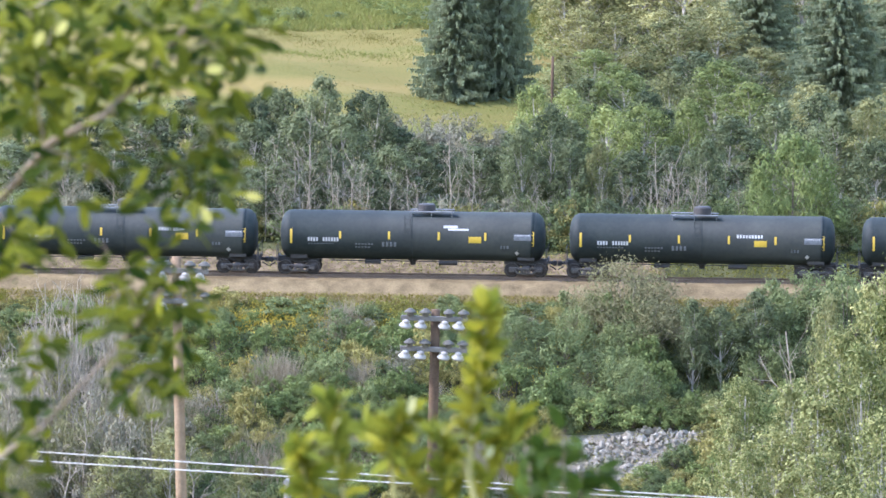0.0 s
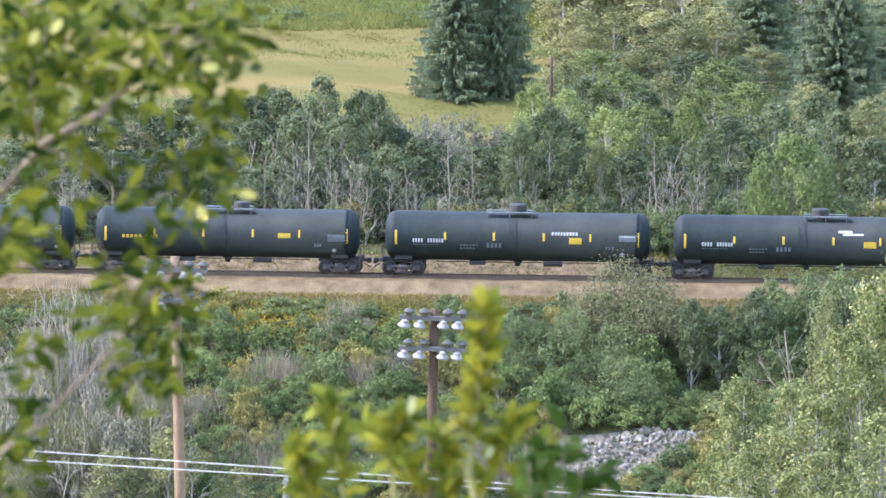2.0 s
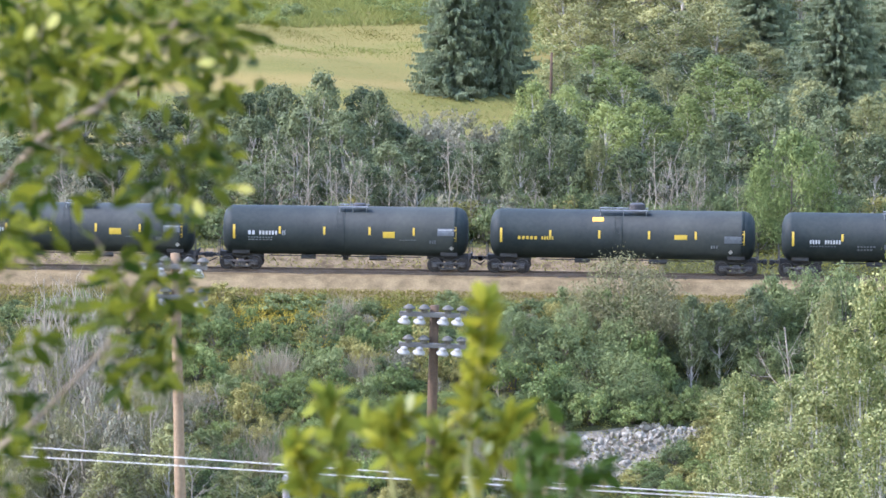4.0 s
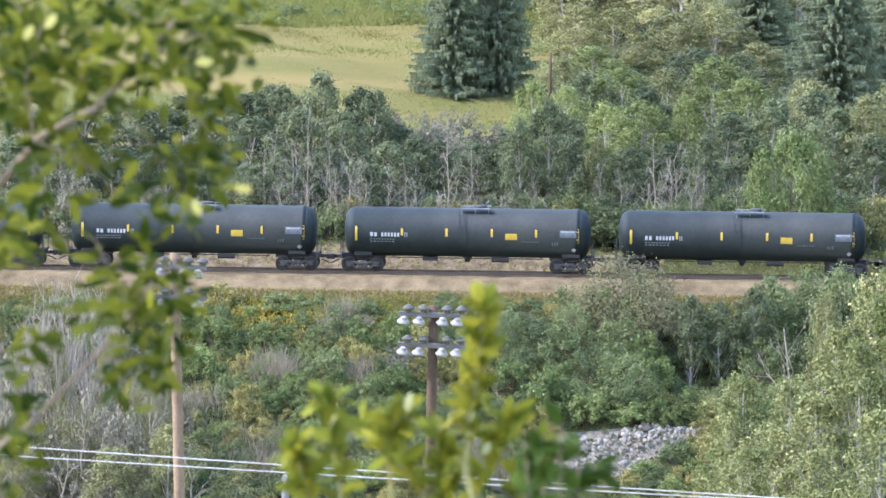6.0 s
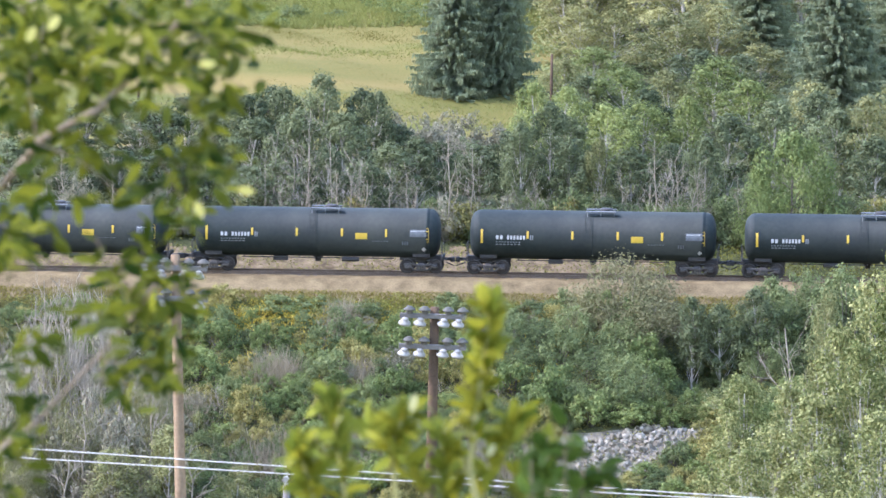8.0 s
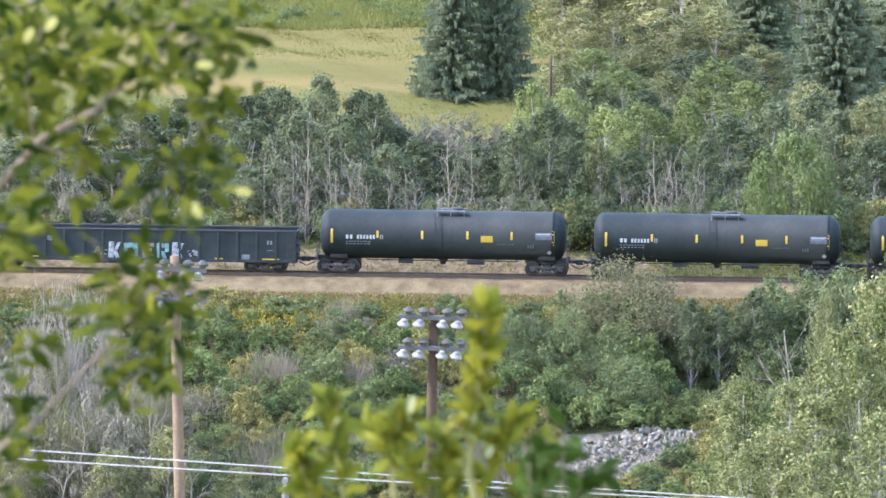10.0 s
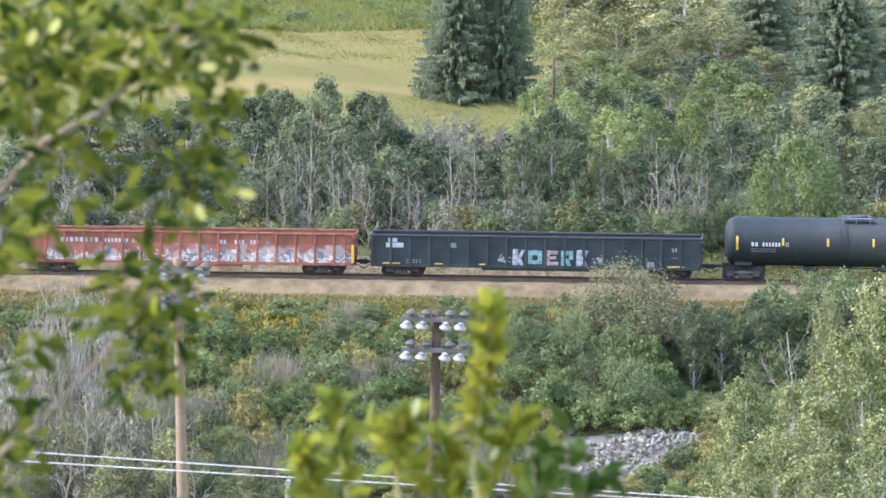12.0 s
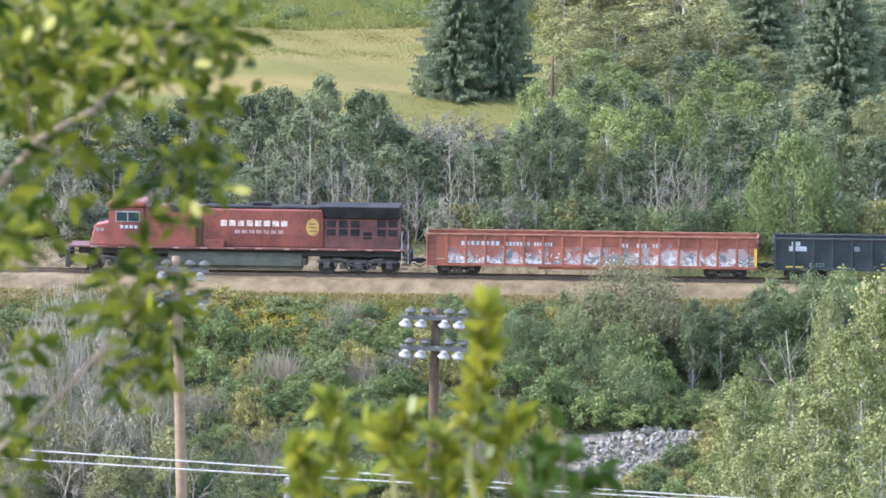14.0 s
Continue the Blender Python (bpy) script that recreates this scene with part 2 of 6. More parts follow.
def build_ground():
    xs = np.concatenate((np.linspace(-3000, -300, 10), np.linspace(-280, -60, 12), np.arange(-58, 62, 1.0), np.linspace(70, 280, 12), np.linspace(300, 3000, 10)))
    ys = np.concatenate((np.linspace(-3000, -500, 7), np.arange(-480, -60, 10.0), np.arange(-58, -12, 1.2), np.arange(-11.5, 14, 0.5), np.arange(15, 160, 1.5), np.linspace(170, 600, 20), np.linspace(800, 3000, 8)))
    X, Y = np.meshgrid(xs, ys)
    Z = ground_height(X, Y)
    verts = np.stack((X, Y, Z), -1).reshape(-1, 3)
    nx, ny = len(xs), len(ys)
    i, j = np.meshgrid(np.arange(nx - 1), np.arange(ny - 1))
    a = (j * nx + i).reshape(-1)
    faces = np.stack((a, a + 1, a + nx + 1, a + nx), -1)
    data = array_mesh("ground", verts, faces, SCRUB_SOIL, True)
    for m in (MEADOW, GRAVEL, CUT_BANK, SCREE):
        data.materials.append(m)
    cx, cy = X.reshape(-1)[a] + 0.5, Y.reshape(-1)[a] + 0.3
    wav = 0.8 * np.sin(cx * 0.5) + 0.5 * np.sin(cx * 1.7 + 1)
    kind = np.zeros(len(a), int)
    kind[(cy > 42 + 3 * wav) & ((cx < 3 + wav) | (cy > 125)) | (cy < -250)] = 1
    kind[(cy > -5.2 + 0.5 * wav) & (cy < 5.2)] = 2
    kind[(cy >= 5.2) & (cy < 8.8 + 0.9 * wav) & (cx < 14)] = 3
    kind[(cy >= 3.6) & (cx >= 14) & (cy < 20)] = 0
    kind[in_scree(cx, cy)] = 4
    data.polygons.foreach_set("material_index", kind.tolist())
    tagged(new("ground", data), "grassy valley slopes with bare gravel beside the railway", "ground", kind="structure")


build_ground()


def build_track():
    bed = bmesh.new()
    prof = [(-3.6, -1.1), (-2.2, -0.27), (-1.45, -0.18), (1.45, -0.18), (2.2, -0.27), (3.6, -1.1)]
    cols, rng = [], np.random.default_rng(3)
    for x in np.linspace(-420, 420, 841):
        cols.append([bed.verts.new((x, y + rng.normal(0, 0.03), z + rng.normal(0, 0.012))) for y, z in prof])
    for p, q in zip(cols, cols[1:]):
        for k in range(len(prof) - 1):
            bed.faces.new((p[k], q[k], q[k + 1], p[k + 1]))
    bmesh.ops.recalc_face_normals(bed, faces=bed.faces)
    ballast = mesh_object("ballast", bed, GRAVEL)
    tagged(ballast, "raised bed of pale crushed stone under the track", "ballast", kind="structure")
    for y in (-0.7525, 0.7525):
        r = bmesh.new()
        box(r, -420, 420, y - 0.035, y + 0.035, -0.04, 0.0)
        box(r, -420, 420, y - 0.01, y + 0.01, -0.15, -0.0405)
        box(r, -420, 420, y - 0.07, y + 0.07, -0.18, -0.1505)
        tagged(mesh_object("rail", r, RAIL_STEEL), "rusty brown steel rail of the railway track", "rail", kind="structure")
    t = bmesh.new()
    box(t, -0.115, 0.115, -1.3, 1.3, -0.36, -0.185, 0.012)
    tie_data = bpy.data.meshes.new("tie")
    t.to_mesh(tie_data)
    t.free()
    tie_data.materials.append(TIE_WOOD)
    for k in range(-90, 100):
        tie = new("tie", tie_data)
        tie.parent = ballast
        tie.location = (k * 0.5 + 0.03 * math.sin(k * 7.7), 0.04 * math.sin(k * 3.3), 0.01 * math.sin(k * 5.1))
    far = bmesh.new()
    for k in list(range(-830, -90, 1)) + list(range(100, 830, 1)):
        box(far, k * 0.5 - 0.115, k * 0.5 + 0.115, -1.3, 1.3, -0.36, -0.185)
    tagged(part("tie_rows", far, TIE_WOOD, ballast), kind="stuff")


build_track()


# ---- plants ----
def clump_leaves(rng, spots, radii, count):
    """Leaf centres and outward ways scattered in clumps, denser towards each clump's skin."""
    which = rng.integers(0, len(spots), count)
    way = rng.normal(0, 1, (count, 3))
    way /= np.linalg.norm(way, axis=1, keepdims=True)
    far = rng.uniform(0.3, 1.0, (count, 1)) ** 0.5
    pts = spots[which] + way * far * radii[which][:, None] * np.array((1, 1, 0.75))
    return pts, way


def leafy_tree(kind, seed, height, spread, low, leaf, bark, leaves, size, clumps):
    """A tapered trunk with limbs and a crown of many leaves in uneven clumps. low: the crown's foot as a share of the height."""
    rng = np.random.default_rng(seed)
    top = new(kind)
    wood = Wood()
    lean = rng.normal(0, 0.03 * height, 2)
    n = 7
    spine = [Vector((lean[0] * (k / n) ** 2 + rng.normal(0, 0.02 * height / 8), lean[1] * (k / n) ** 2, height * 0.95 * k / n)) for k in range(n + 1)]
    wood.add(spine, [0.014 * height * (1.05 - k / n) + 0.012 for k in range(n + 1)], 7)
    child("trunk", wood.mesh("trunk", bark), top)
    wood = Wood()
    spots, radii = [], []
    for c in range(clumps):
        s = low + (1 - low) * ((c + rng.uniform(0, 1)) / clumps)
        ring = math.sin(math.pi * min(1.0, (s - low) / (1 - low) * 0.82 + 0.16)) ** 0.7
        w = c * 2.4 + rng.normal(0, 0.5)
        reach = spread / 2 * ring * rng.uniform(0.35, 1.05)
        base = spine[min(n, int(max(0.0, s - 0.18) * n))]
        tip = Vector((base.x + reach * math.cos(w), base.y + reach * math.sin(w), height * s))
        mid = base.lerp(tip, 0.5) + Vector((0, 0, -0.04 * height))
        wood.add([base, mid, tip], [0.006 * height * (1.1 - s) + 0.008, 0.004 * height * (1.1 - s) + 0.006, 0.006], 4)
        spots.append(tip)
        radii.append(spread * rng.uniform(0.09, 0.22) * (0.6 + 0.4 * ring))
    tagged(child("branchwork", wood.mesh("branchwork", bark), top), kind="stuff")
    pts, way = clump_leaves(rng, np.array([tuple(p) for p in spots]), np.array(radii), leaves)
    stray = rng.uniform(0, 1, leaves) < 0.22
    pts[stray] += way[stray] * rng.uniform(0.1, 0.5, (int(stray.sum()), 1)) * float(np.mean(radii)) * 1.3
    child("crown", leaf_mesh("crown", pts, way, size, size * 0.72, leaf, rng), top)
    return top


def bush(kind, seed, height, spread, leaf, bark, leaves, size, clumps):
    """A many-stemmed shrub, leafy to the ground."""
    rng = np.random.default_rng(seed)
    top = new(kind)
    wood = Wood()
    spots, radii = [], []
    for c in range(clumps):
        w, q = rng.uniform(0, 2 * math.pi), math.sqrt(rng.uniform(0, 1))
        z = height * (1 - 0.55 * q * q) * rng.uniform(0.14, 0.95)
        p = Vector((spread / 2 * q * math.cos(w), spread / 2 * q * math.sin(w), z))
        spots.append(tuple(p))
        radii.append(spread * rng.uniform(0.08, 0.17))
        if c % 3 == 0:
            wood.add([(p.x * 0.15, p.y * 0.15, 0), (p.x * 0.5, p.y * 0.5, z * 0.6), (p.x, p.y, z * 1.08)], [0.03, 0.02, 0.006], 4)
    tagged(child("branchwork", wood.mesh("branchwork", bark), top), kind="stuff")
    pts, way = clump_leaves(rng, np.array(spots), np.array(radii), leaves)
    stray = rng.uniform(0, 1, leaves) < 0.25
    pts[stray] += way[stray] * rng.uniform(0.1, 0.6, (int(stray.sum()), 1)) * float(np.mean(radii)) + np.array((0, 0, 0.03 * height))
    pts[:, 2] = np.maximum(pts[:, 2], 0.02)
    child("foliage", leaf_mesh("foliage", pts, way, size, size * 0.65, leaf, rng), top)
    return top


def spruce(kind, seed, height, spread):
    """A spruce: straight trunk and whorls of sagging boughs with upswept tips, set with fine hanging needle sprays."""
    rng = np.random.default_rng(seed)
    top = new(kind)
    wood = Wood()
    wood.add([(0, 0, 0), (0, 0, height * 0.5), (0, 0, height)], [0.16, 0.09, 0.012], 7)
    child("trunk", wood.mesh("trunk", DARK_BARK), top)
    wood = Wood()
    a, b, c = [], [], []
    z = 0.35
    while z < height - 0.1:
        s = 1 - z / height
        coarse = 1.0 if s > 0.38 else 1.8
        reach = spread / 2 * (s ** 0.95) * 1.06 + 0.08
        for k in range(int(rng.integers(19, 24) / coarse)):
            w = rng.uniform(0, 2 * math.pi)
            r = reach * rng.uniform(0.55, 1.0) * (1.12 if rng.uniform(0, 1) < 0.12 else 1.0)
            d = np.array((math.cos(w), math.sin(w), 0.0))
            side = np.array((-d[1], d[0], 0.0))
            droop = rng.uniform(0.04, 0.32) + 0.09 * s
            root = max(0.25, z + rng.uniform(-0.55, 0.55))
            if k < 4:
                wood.add([(0, 0, root), tuple(d * r * 0.6 + (0, 0, root - droop * r * 0.5)), tuple(d * r * 0.9 + (0, 0, root - droop * r * 0.55))], [0.025, 0.015, 0.005], 3)
            m = max(5, int(r * 10 / coarse))
            f = np.clip((np.arange(m) + rng.uniform(0.1, 1.0, m)) / m, 0.12, 1.0)[:, None]
            p = d * r * f + np.concatenate((np.zeros((m, 2)), root - droop * r * (1.4 * f - 0.92 * f * f)), 1)
            fan = (0.12 + 0.09 * r * (1.05 - f)) * rng.uniform(0.6, 1.3, (m, 1)) * (1.0 if coarse == 1.0 else 1.5)
            for e, sag in ((-0.9, 0.6), (0.9, 0.65), (-0.35, 1.25), (0.4, 1.35)):
                low = np.concatenate((np.zeros((m, 2)), -fan * sag * rng.uniform(0.2, 1.7, (m, 1))), 1)
                tip = p + side * e * fan * rng.uniform(0.25, 1.0, (m, 1)) + d * fan * rng.uniform(0.1, 0.8, (m, 1)) + low
                q = rng.uniform(-1.4, 1.4, (m, 1))
                along = d * np.cos(q) + side * np.sin(q)
                a.append(p - along * 0.08 + np.array((0, 0, 0.04)))
                b.append(p + along * 0.10 + np.array((0, 0, -0.03)))
                c.append(tip)
        z += (0.21 + 0.07 * s) * coarse
    a, b, c = np.concatenate(a), np.concatenate(b), np.concatenate(c)
    verts = np.stack((a, b, c), 1).reshape(-1, 3)
    tagged(child("branchwork", wood.mesh("branchwork", DARK_BARK), top), kind="stuff")
    child("crown", array_mesh("crown", verts, np.arange(len(verts)).reshape(-1, 3), SPRUCE_NEEDLE), top)
    return top


def bare_tree(kind, seed, height, spread, twigs, low=0.2):
    """A dead tree: forking bleached limbs without leaves."""
    rng = np.random.default_rng(seed)
    top = new(kind)
    wood = Wood()

    def limb(p, d, length, r, depth):
        q = p + d * length * 0.5 + Vector(rng.normal(0, 0.06 * length, 3))
        e = p + d * length + Vector(rng.normal(0, 0.08 * length, 3))
        wood.add([p, q, e], [r, r * 0.75, r * 0.5], 4)
        if depth == 0:
            return
        for k in range(int(rng.integers(2, 4))):
            t = (d + Vector(rng.normal(0, 0.55, 3)) + Vector((0, 0, 0.12))).normalized()
            limb(p.lerp(e, rng.uniform(0.45, 1.0)), t, length * rng.uniform(0.45, 0.75), r * 0.55, depth - 1)

    spine = [Vector((rng.normal(0, 0.03 * height), rng.normal(0, 0.03 * height), height * k / 5)) for k in range(6)]
    spine[0] = Vector((0, 0, 0))
    wood.add(spine, [0.012 * height * (1.1 - k / 5) + 0.012 for k in range(6)], 6)
    for k in range(twigs):
        s = low + (0.95 - low) * k / twigs
        w = rng.uniform(0, 2 * math.pi)
        d = Vector((math.cos(w), math.sin(w), rng.uniform(0.3, 1.1))).normalized()
        p = spine[int(s * 5)].lerp(spine[min(5, int(s * 5) + 1)], s * 5 - int(s * 5))
        limb(p, d, spread * 0.36 * (1.15 - s * 0.7), 0.005 * height * (1.1 - s) + 0.009, 2)
    child("dead_wood", wood.mesh("dead_wood", DEAD_WOOD), top)
    return top


def fan_bush(kind, seed, height, spread, stems):
    """A dead shrub: a fan of stout bleached stems from one foot, each with a few short side twigs."""
    rng = np.random.default_rng(seed)
    top = new(kind)
    for k in range(stems):
        wood = Wood()
        w = rng.uniform(0, 2 * math.pi)
        lean = spread / 2 * rng.uniform(0.15, 1.0)
        tall = height * rng.uniform(0.7, 1.0)
        line = [Vector((lean * f ** 1.4 * math.cos(w) + rng.normal(0, 0.05), lean * f ** 1.4 * math.sin(w) + rng.normal(0, 0.05), tall * f)) for f in (0.0, 0.25, 0.5, 0.75, 1.0)]
        wood.add(line, [0.055, 0.046, 0.036, 0.024, 0.008], 5)
        for q in range(5):
            i = int(rng.integers(1, 4))
            p = line[i].lerp(line[i + 1], rng.uniform(0, 1))
            e = p + Vector((rng.normal(0, 0.35), rng.normal(0, 0.35), rng.uniform(0.3, 0.9)))
            wood.add([p, p.lerp(e, 0.5) + Vector((0, 0, -0.06)), e], [0.02, 0.014, 0.005], 4)
        child("stem", wood.mesh("stem", FAN_WOOD), top)
    return top


def aspen(s):
    return leafy_tree("aspen_tree", 10 + s, 8.0, 4.4, 0.30, ASPEN_LEAF, PALE_BARK, 7300, 0.185, 40)


def olive_tree(s):
    return leafy_tree("poplar_tree", 30 + s, 8.0, 5.0, 0.18, OLIVE_LEAF, PALE_BARK, 7300, 0.185, 40)


def poplar(s):
    return leafy_tree("balsam_poplar", 50 + s, 8.0, 5.4, 0.06, GOLDEN_LEAF, PALE_BARK, 7400, 0.175, 40)


def bright_tree(s):
    return leafy_tree("bright_poplar", 40 + s, 8.0, 5.0, 0.2, BRIGHT_LEAF, PALE_BARK, 7300, 0.18, 40)


def valley_poplar(s):
    return leafy_tree("valley_poplar", 55 + s, 15.0, 6.0, 0.05, POPLAR_LEAF if s < 3 else OLIVE_LEAF if s == 3 else FRESH_LEAF, PALE_BARK, 10500, 0.185, 60)


def pale_bush(s):
    return bush("pale_bush", 87 + s, 3.0, 3.6, POPLAR_LEAF, PALE_BARK, 4800, 0.135, 46)


def thicket(s):
    return bush("thicket", 77 + s, 4.5, 4.6, BUSH_LEAF, DARK_BARK, 5000, 0.17, 64)


def green_bush(s):
    return bush("bush", 70 + s, 2.2, 2.9, BUSH_LEAF, DARK_BARK, 2700, 0.155, 36)


def olive_bush(s):
    return bush("olive_bush", 80 + s, 2.2, 2.9, DRY_LEAF, DARK_BARK, 2700, 0.15, 36)


def silver_bush(s):
    return bush("silver_bush", 90 + s, 2.2, 2.6, SILVER_LEAF, DEAD_WOOD, 2300, 0.135, 34)


def fresh_tree(s):
    return leafy_tree("green_tree", 60 + s, 5.0, 6.0, 0.12, FRESH_LEAF, DARK_BARK, 9000, 0.15, 26)


def fresh_bush(s):
    return bush("green_bush", 75 + s, 2.2, 2.7, FRESH_LEAF, DARK_BARK, 2600, 0.155, 34)


def willow(s):
    return bush("willow_bush", 65 + s, 4.6, 6.2, WILLOW_LEAF, DEAD_WOOD, 10500, 0.14, 120)


def dead_tree(s):
    return bare_tree("dead_tree", 100 + s, 6.0, 4.0, 15)


def dead_bush(s):
    return bare_tree("dead_bush", 110 + s, 2.6, 2.6, 15, 0.03)


def fan(s):
    return fan_bush("dead_shrub", 115 + s, 4.2, 3.4, 9)


def spruce_tree(s):
    return spruce("spruce_tree", 120 + s, 15.0, 8.0)


KINDS = {"aspen": (aspen, 8.0, 4.4, "green aspen with a slim pale trunk on the slope", "tree", "woodland trees"),
         "olive": (olive_tree, 8.0, 5.0, "dusty olive-green poplar with pale limbs on the slope", "tree", "woodland trees"),
         "poplar": (poplar, 8.0, 5.4, "leafy poplar with golden-green shining leaves", "tree", "woodland trees"),
         "bright": (bright_tree, 8.0, 5.0, "light yellow-green poplar with a pale trunk", "tree", "woodland trees"),
         "valley": (valley_poplar, 15.0, 6.0, "tall balsam poplar with light flickering leaves in the valley", "tree", "valley poplars"),
         "bush": (green_bush, 2.2, 2.9, "dense dark green shrub on the slope", "bush", "slope shrubs"),
         "pale_bush": (pale_bush, 3.0, 3.6, "light-leaved poplar bush above the rock heap", "bush", "slope shrubs"),
         "thicket": (thicket, 4.5, 4.6, "tall dense green thicket on the slope", "bush", "slope shrubs"),
         "olive_bush": (olive_bush, 2.2, 2.9, "dry olive-green shrub on the slope", "bush", "slope shrubs"),
         "silver": (silver_bush, 2.2, 2.6, "silver-grey leaved shrub among the trees", "bush", "slope shrubs"),
         "fresh": (fresh_tree, 5.0, 6.0, "round bright green broadleaf tree beside the track", "tree", "woodland trees"),
         "fresh_bush": (fresh_bush, 2.2, 2.7, "fresh green leafy shrub on the slope", "bush", "slope shrubs"),
         "willow": (willow, 4.6, 6.2, "airy grey-olive willow bush beside the gravel bench", "bush", "slope shrubs"),
         "dead": (dead_tree, 6.0, 4.0, "bleached grey dead tree without leaves", "dead tree", "dead trees"),
         "dead_bush": (dead_bush, 2.6, 2.6, "bare grey twiggy dead shrub", "dead bush", "dead shrubs"),
         "fan": (fan, 4.2, 3.4, "fan of stout bleached bare stems on the slope", "dead bush", "dead shrubs"),
         "spruce": (spruce_tree, 15.0, 8.0, "dark blue-green spruce at the meadow's edge", "spruce", "spruces")}
first = {}
turn = np.random.default_rng(5)


def plant(kind, version, x, y, height, spread):
    """One plant rooted in the slope at (x, y), of that height and spread."""
    make, h, w, label, category, group = KINDS[kind]
    sx, sz = spread / w, height / h
    m = Matrix.Translation((x, y, float(ground_height(x, y)) - 0.06)) @ pose(0, 0, 0, 0, 0, float(turn.uniform(0, 360)))
    if (kind, version) not in first:
        ob = tagged(make(version), label, category, group)
        ob.matrix_basis = m @ Matrix.Diagonal((sx, sx, sz, 1))
        first[kind, version] = (ob, sx, sz)
        return ob
    ob, bx, bz = first[kind, version]
    return copy_thing(ob, m @ Matrix.Diagonal((sx / bx, sx / bx, sz / bz, 1)))


# the wooded bank behind the track
plant('aspen', 0, -29.41, 30.00, 5.99, 5.74)
plant('aspen', 1, -26.36, 34.00, 4.88, 5.40)
plant('aspen', 2, -22.11, 30.00, 5.80, 5.74)
plant('aspen', 3, -19.22, 32.00, 5.79, 5.37)
plant('aspen', 0, -16.19, 28.00, 5.65, 4.95)
plant('aspen', 1, -13.30, 30.00, 6.37, 4.20)
plant('aspen', 0, -9.50, 26.00, 7.9, 3.60)
plant('aspen', 2, -12.1, 27.00, 6.9, 3.6)
plant('aspen', 3, -6.1, 25.00, 7.2, 3.3)
plant('aspen', 1, -14.4, 26.00, 6.6, 3.8)
plant('aspen', 2, -7.04, 28.00, 6.77, 3.80)
plant('aspen', 3, -14.18, 22.00, 6.23, 4.51)
plant('aspen', 1, -10.65, 20.00, 7.00, 4.12)
plant('aspen', 0, -7.65, 20.00, 6.66, 4.12)
plant('aspen', 1, -4.62, 26.00, 5.07, 4.17)
plant('aspen', 2, -4.39, 16.00, 5.05, 4.08)
plant('aspen', 3, -2.65, 18.00, 5.13, 3.35)
plant('aspen', 0, 1.27, 22.00, 4.54, 4.13)
plant('aspen', 1, 3.31, 18.00, 5.86, 3.35)
plant('bright', 1, 5.06, 20.00, 9.0, 3.5)
plant('aspen', 2, 6.16, 16.00, 8.20, 3.33)
plant('aspen', 2, 4.4, 14.00, 7.4, 2.8)
plant('aspen', 3, -1.47, 24.00, 4.42, 3.02)
plant('thicket', 0, 0.12, 30.00, 3.85, 3.05)
plant('aspen', 0, -25.84, 18.00, 4.63, 4.86)
plant('aspen', 1, -22.46, 18.00, 4.49, 4.85)
plant('aspen', 2, -18.91, 16.00, 5.14, 4.83)
plant('aspen', 3, -29.81, 20.00, 4.46, 5.25)
plant('aspen', 0, -16.30, 16.00, 5.25, 4.46)
plant('thicket', 1, -27.53, 13.00, 3.84, 4.07)
plant('aspen', 1, -8.34, 14.00, 5.43, 3.33)
plant('aspen', 2, -5.25, 12.00, 4.54, 3.31)
plant('aspen', 3, -11.23, 13.00, 4.80, 3.32)
plant('aspen', 0, -13.36, 12.00, 4.48, 3.68)
plant('bush', 0, -28.99, 12.00, 2.91, 3.23)
plant('olive_bush', 0, -27.19, 11.20, 2.75, 2.76)
plant('bush', 1, -24.76, 10.98, 2.99, 3.15)
plant('silver', 0, -23.48, 11.84, 2.34, 3.64)
plant('bush', 2, -21.93, 11.74, 2.29, 2.90)
plant('olive_bush', 1, -20.44, 10.75, 2.10, 2.92)
plant('bush', 3, -17.80, 11.18, 2.51, 3.43)
plant('silver', 1, -17.03, 10.94, 2.48, 2.68)
plant('bush', 0, -14.60, 10.52, 2.40, 3.27)
plant('olive_bush', 2, -13.41, 11.81, 2.39, 2.82)
plant('bush', 1, -11.12, 11.71, 2.64, 3.48)
plant('silver', 2, -9.90, 12.20, 2.39, 2.69)
plant('bush', 2, -7.67, 11.20, 2.95, 2.73)
plant('olive_bush', 3, -6.21, 12.18, 2.89, 2.88)
plant('bush', 3, -4.62, 11.53, 2.90, 2.79)
plant('silver', 3, -3.36, 11.88, 2.35, 3.20)
plant('bush', 0, -0.87, 12.13, 3.00, 2.76)
plant('olive_bush', 0, 0.91, 11.52, 2.77, 3.64)
plant('bush', 1, 2.47, 10.14, 2.91, 2.97)
plant('silver', 0, 3.36, 10.53, 3.49, 3.51)
plant('thicket', 2, 5.07, 11.23, 3.37, 3.51)
plant('olive_bush', 1, 7.71, 10.53, 3.16, 3.16)
plant('silver', 2, -23.94, 10.50, 4.49, 2.57)
plant('silver', 0, -19.69, 10.50, 2.85, 2.57)
plant('silver', 1, -19.32, 10.50, 3.40, 2.57)
plant('silver', 2, -24.49, 10.50, 3.76, 2.57)
plant('silver', 0, -0.36, 10.50, 3.21, 2.57)
plant('silver', 1, 10.28, 10.50, 2.82, 2.56)
plant('silver', 2, 11.75, 10.50, 3.04, 2.56)
plant('silver', 0, -20.61, 10.50, 2.87, 2.57)
plant('dead', 0, -11.61, 13.00, 7.04, 2.21)
plant('dead', 1, -9.55, 14.00, 8.01, 2.59)
plant('dead', 2, -6.66, 11.00, 5.83, 2.94)
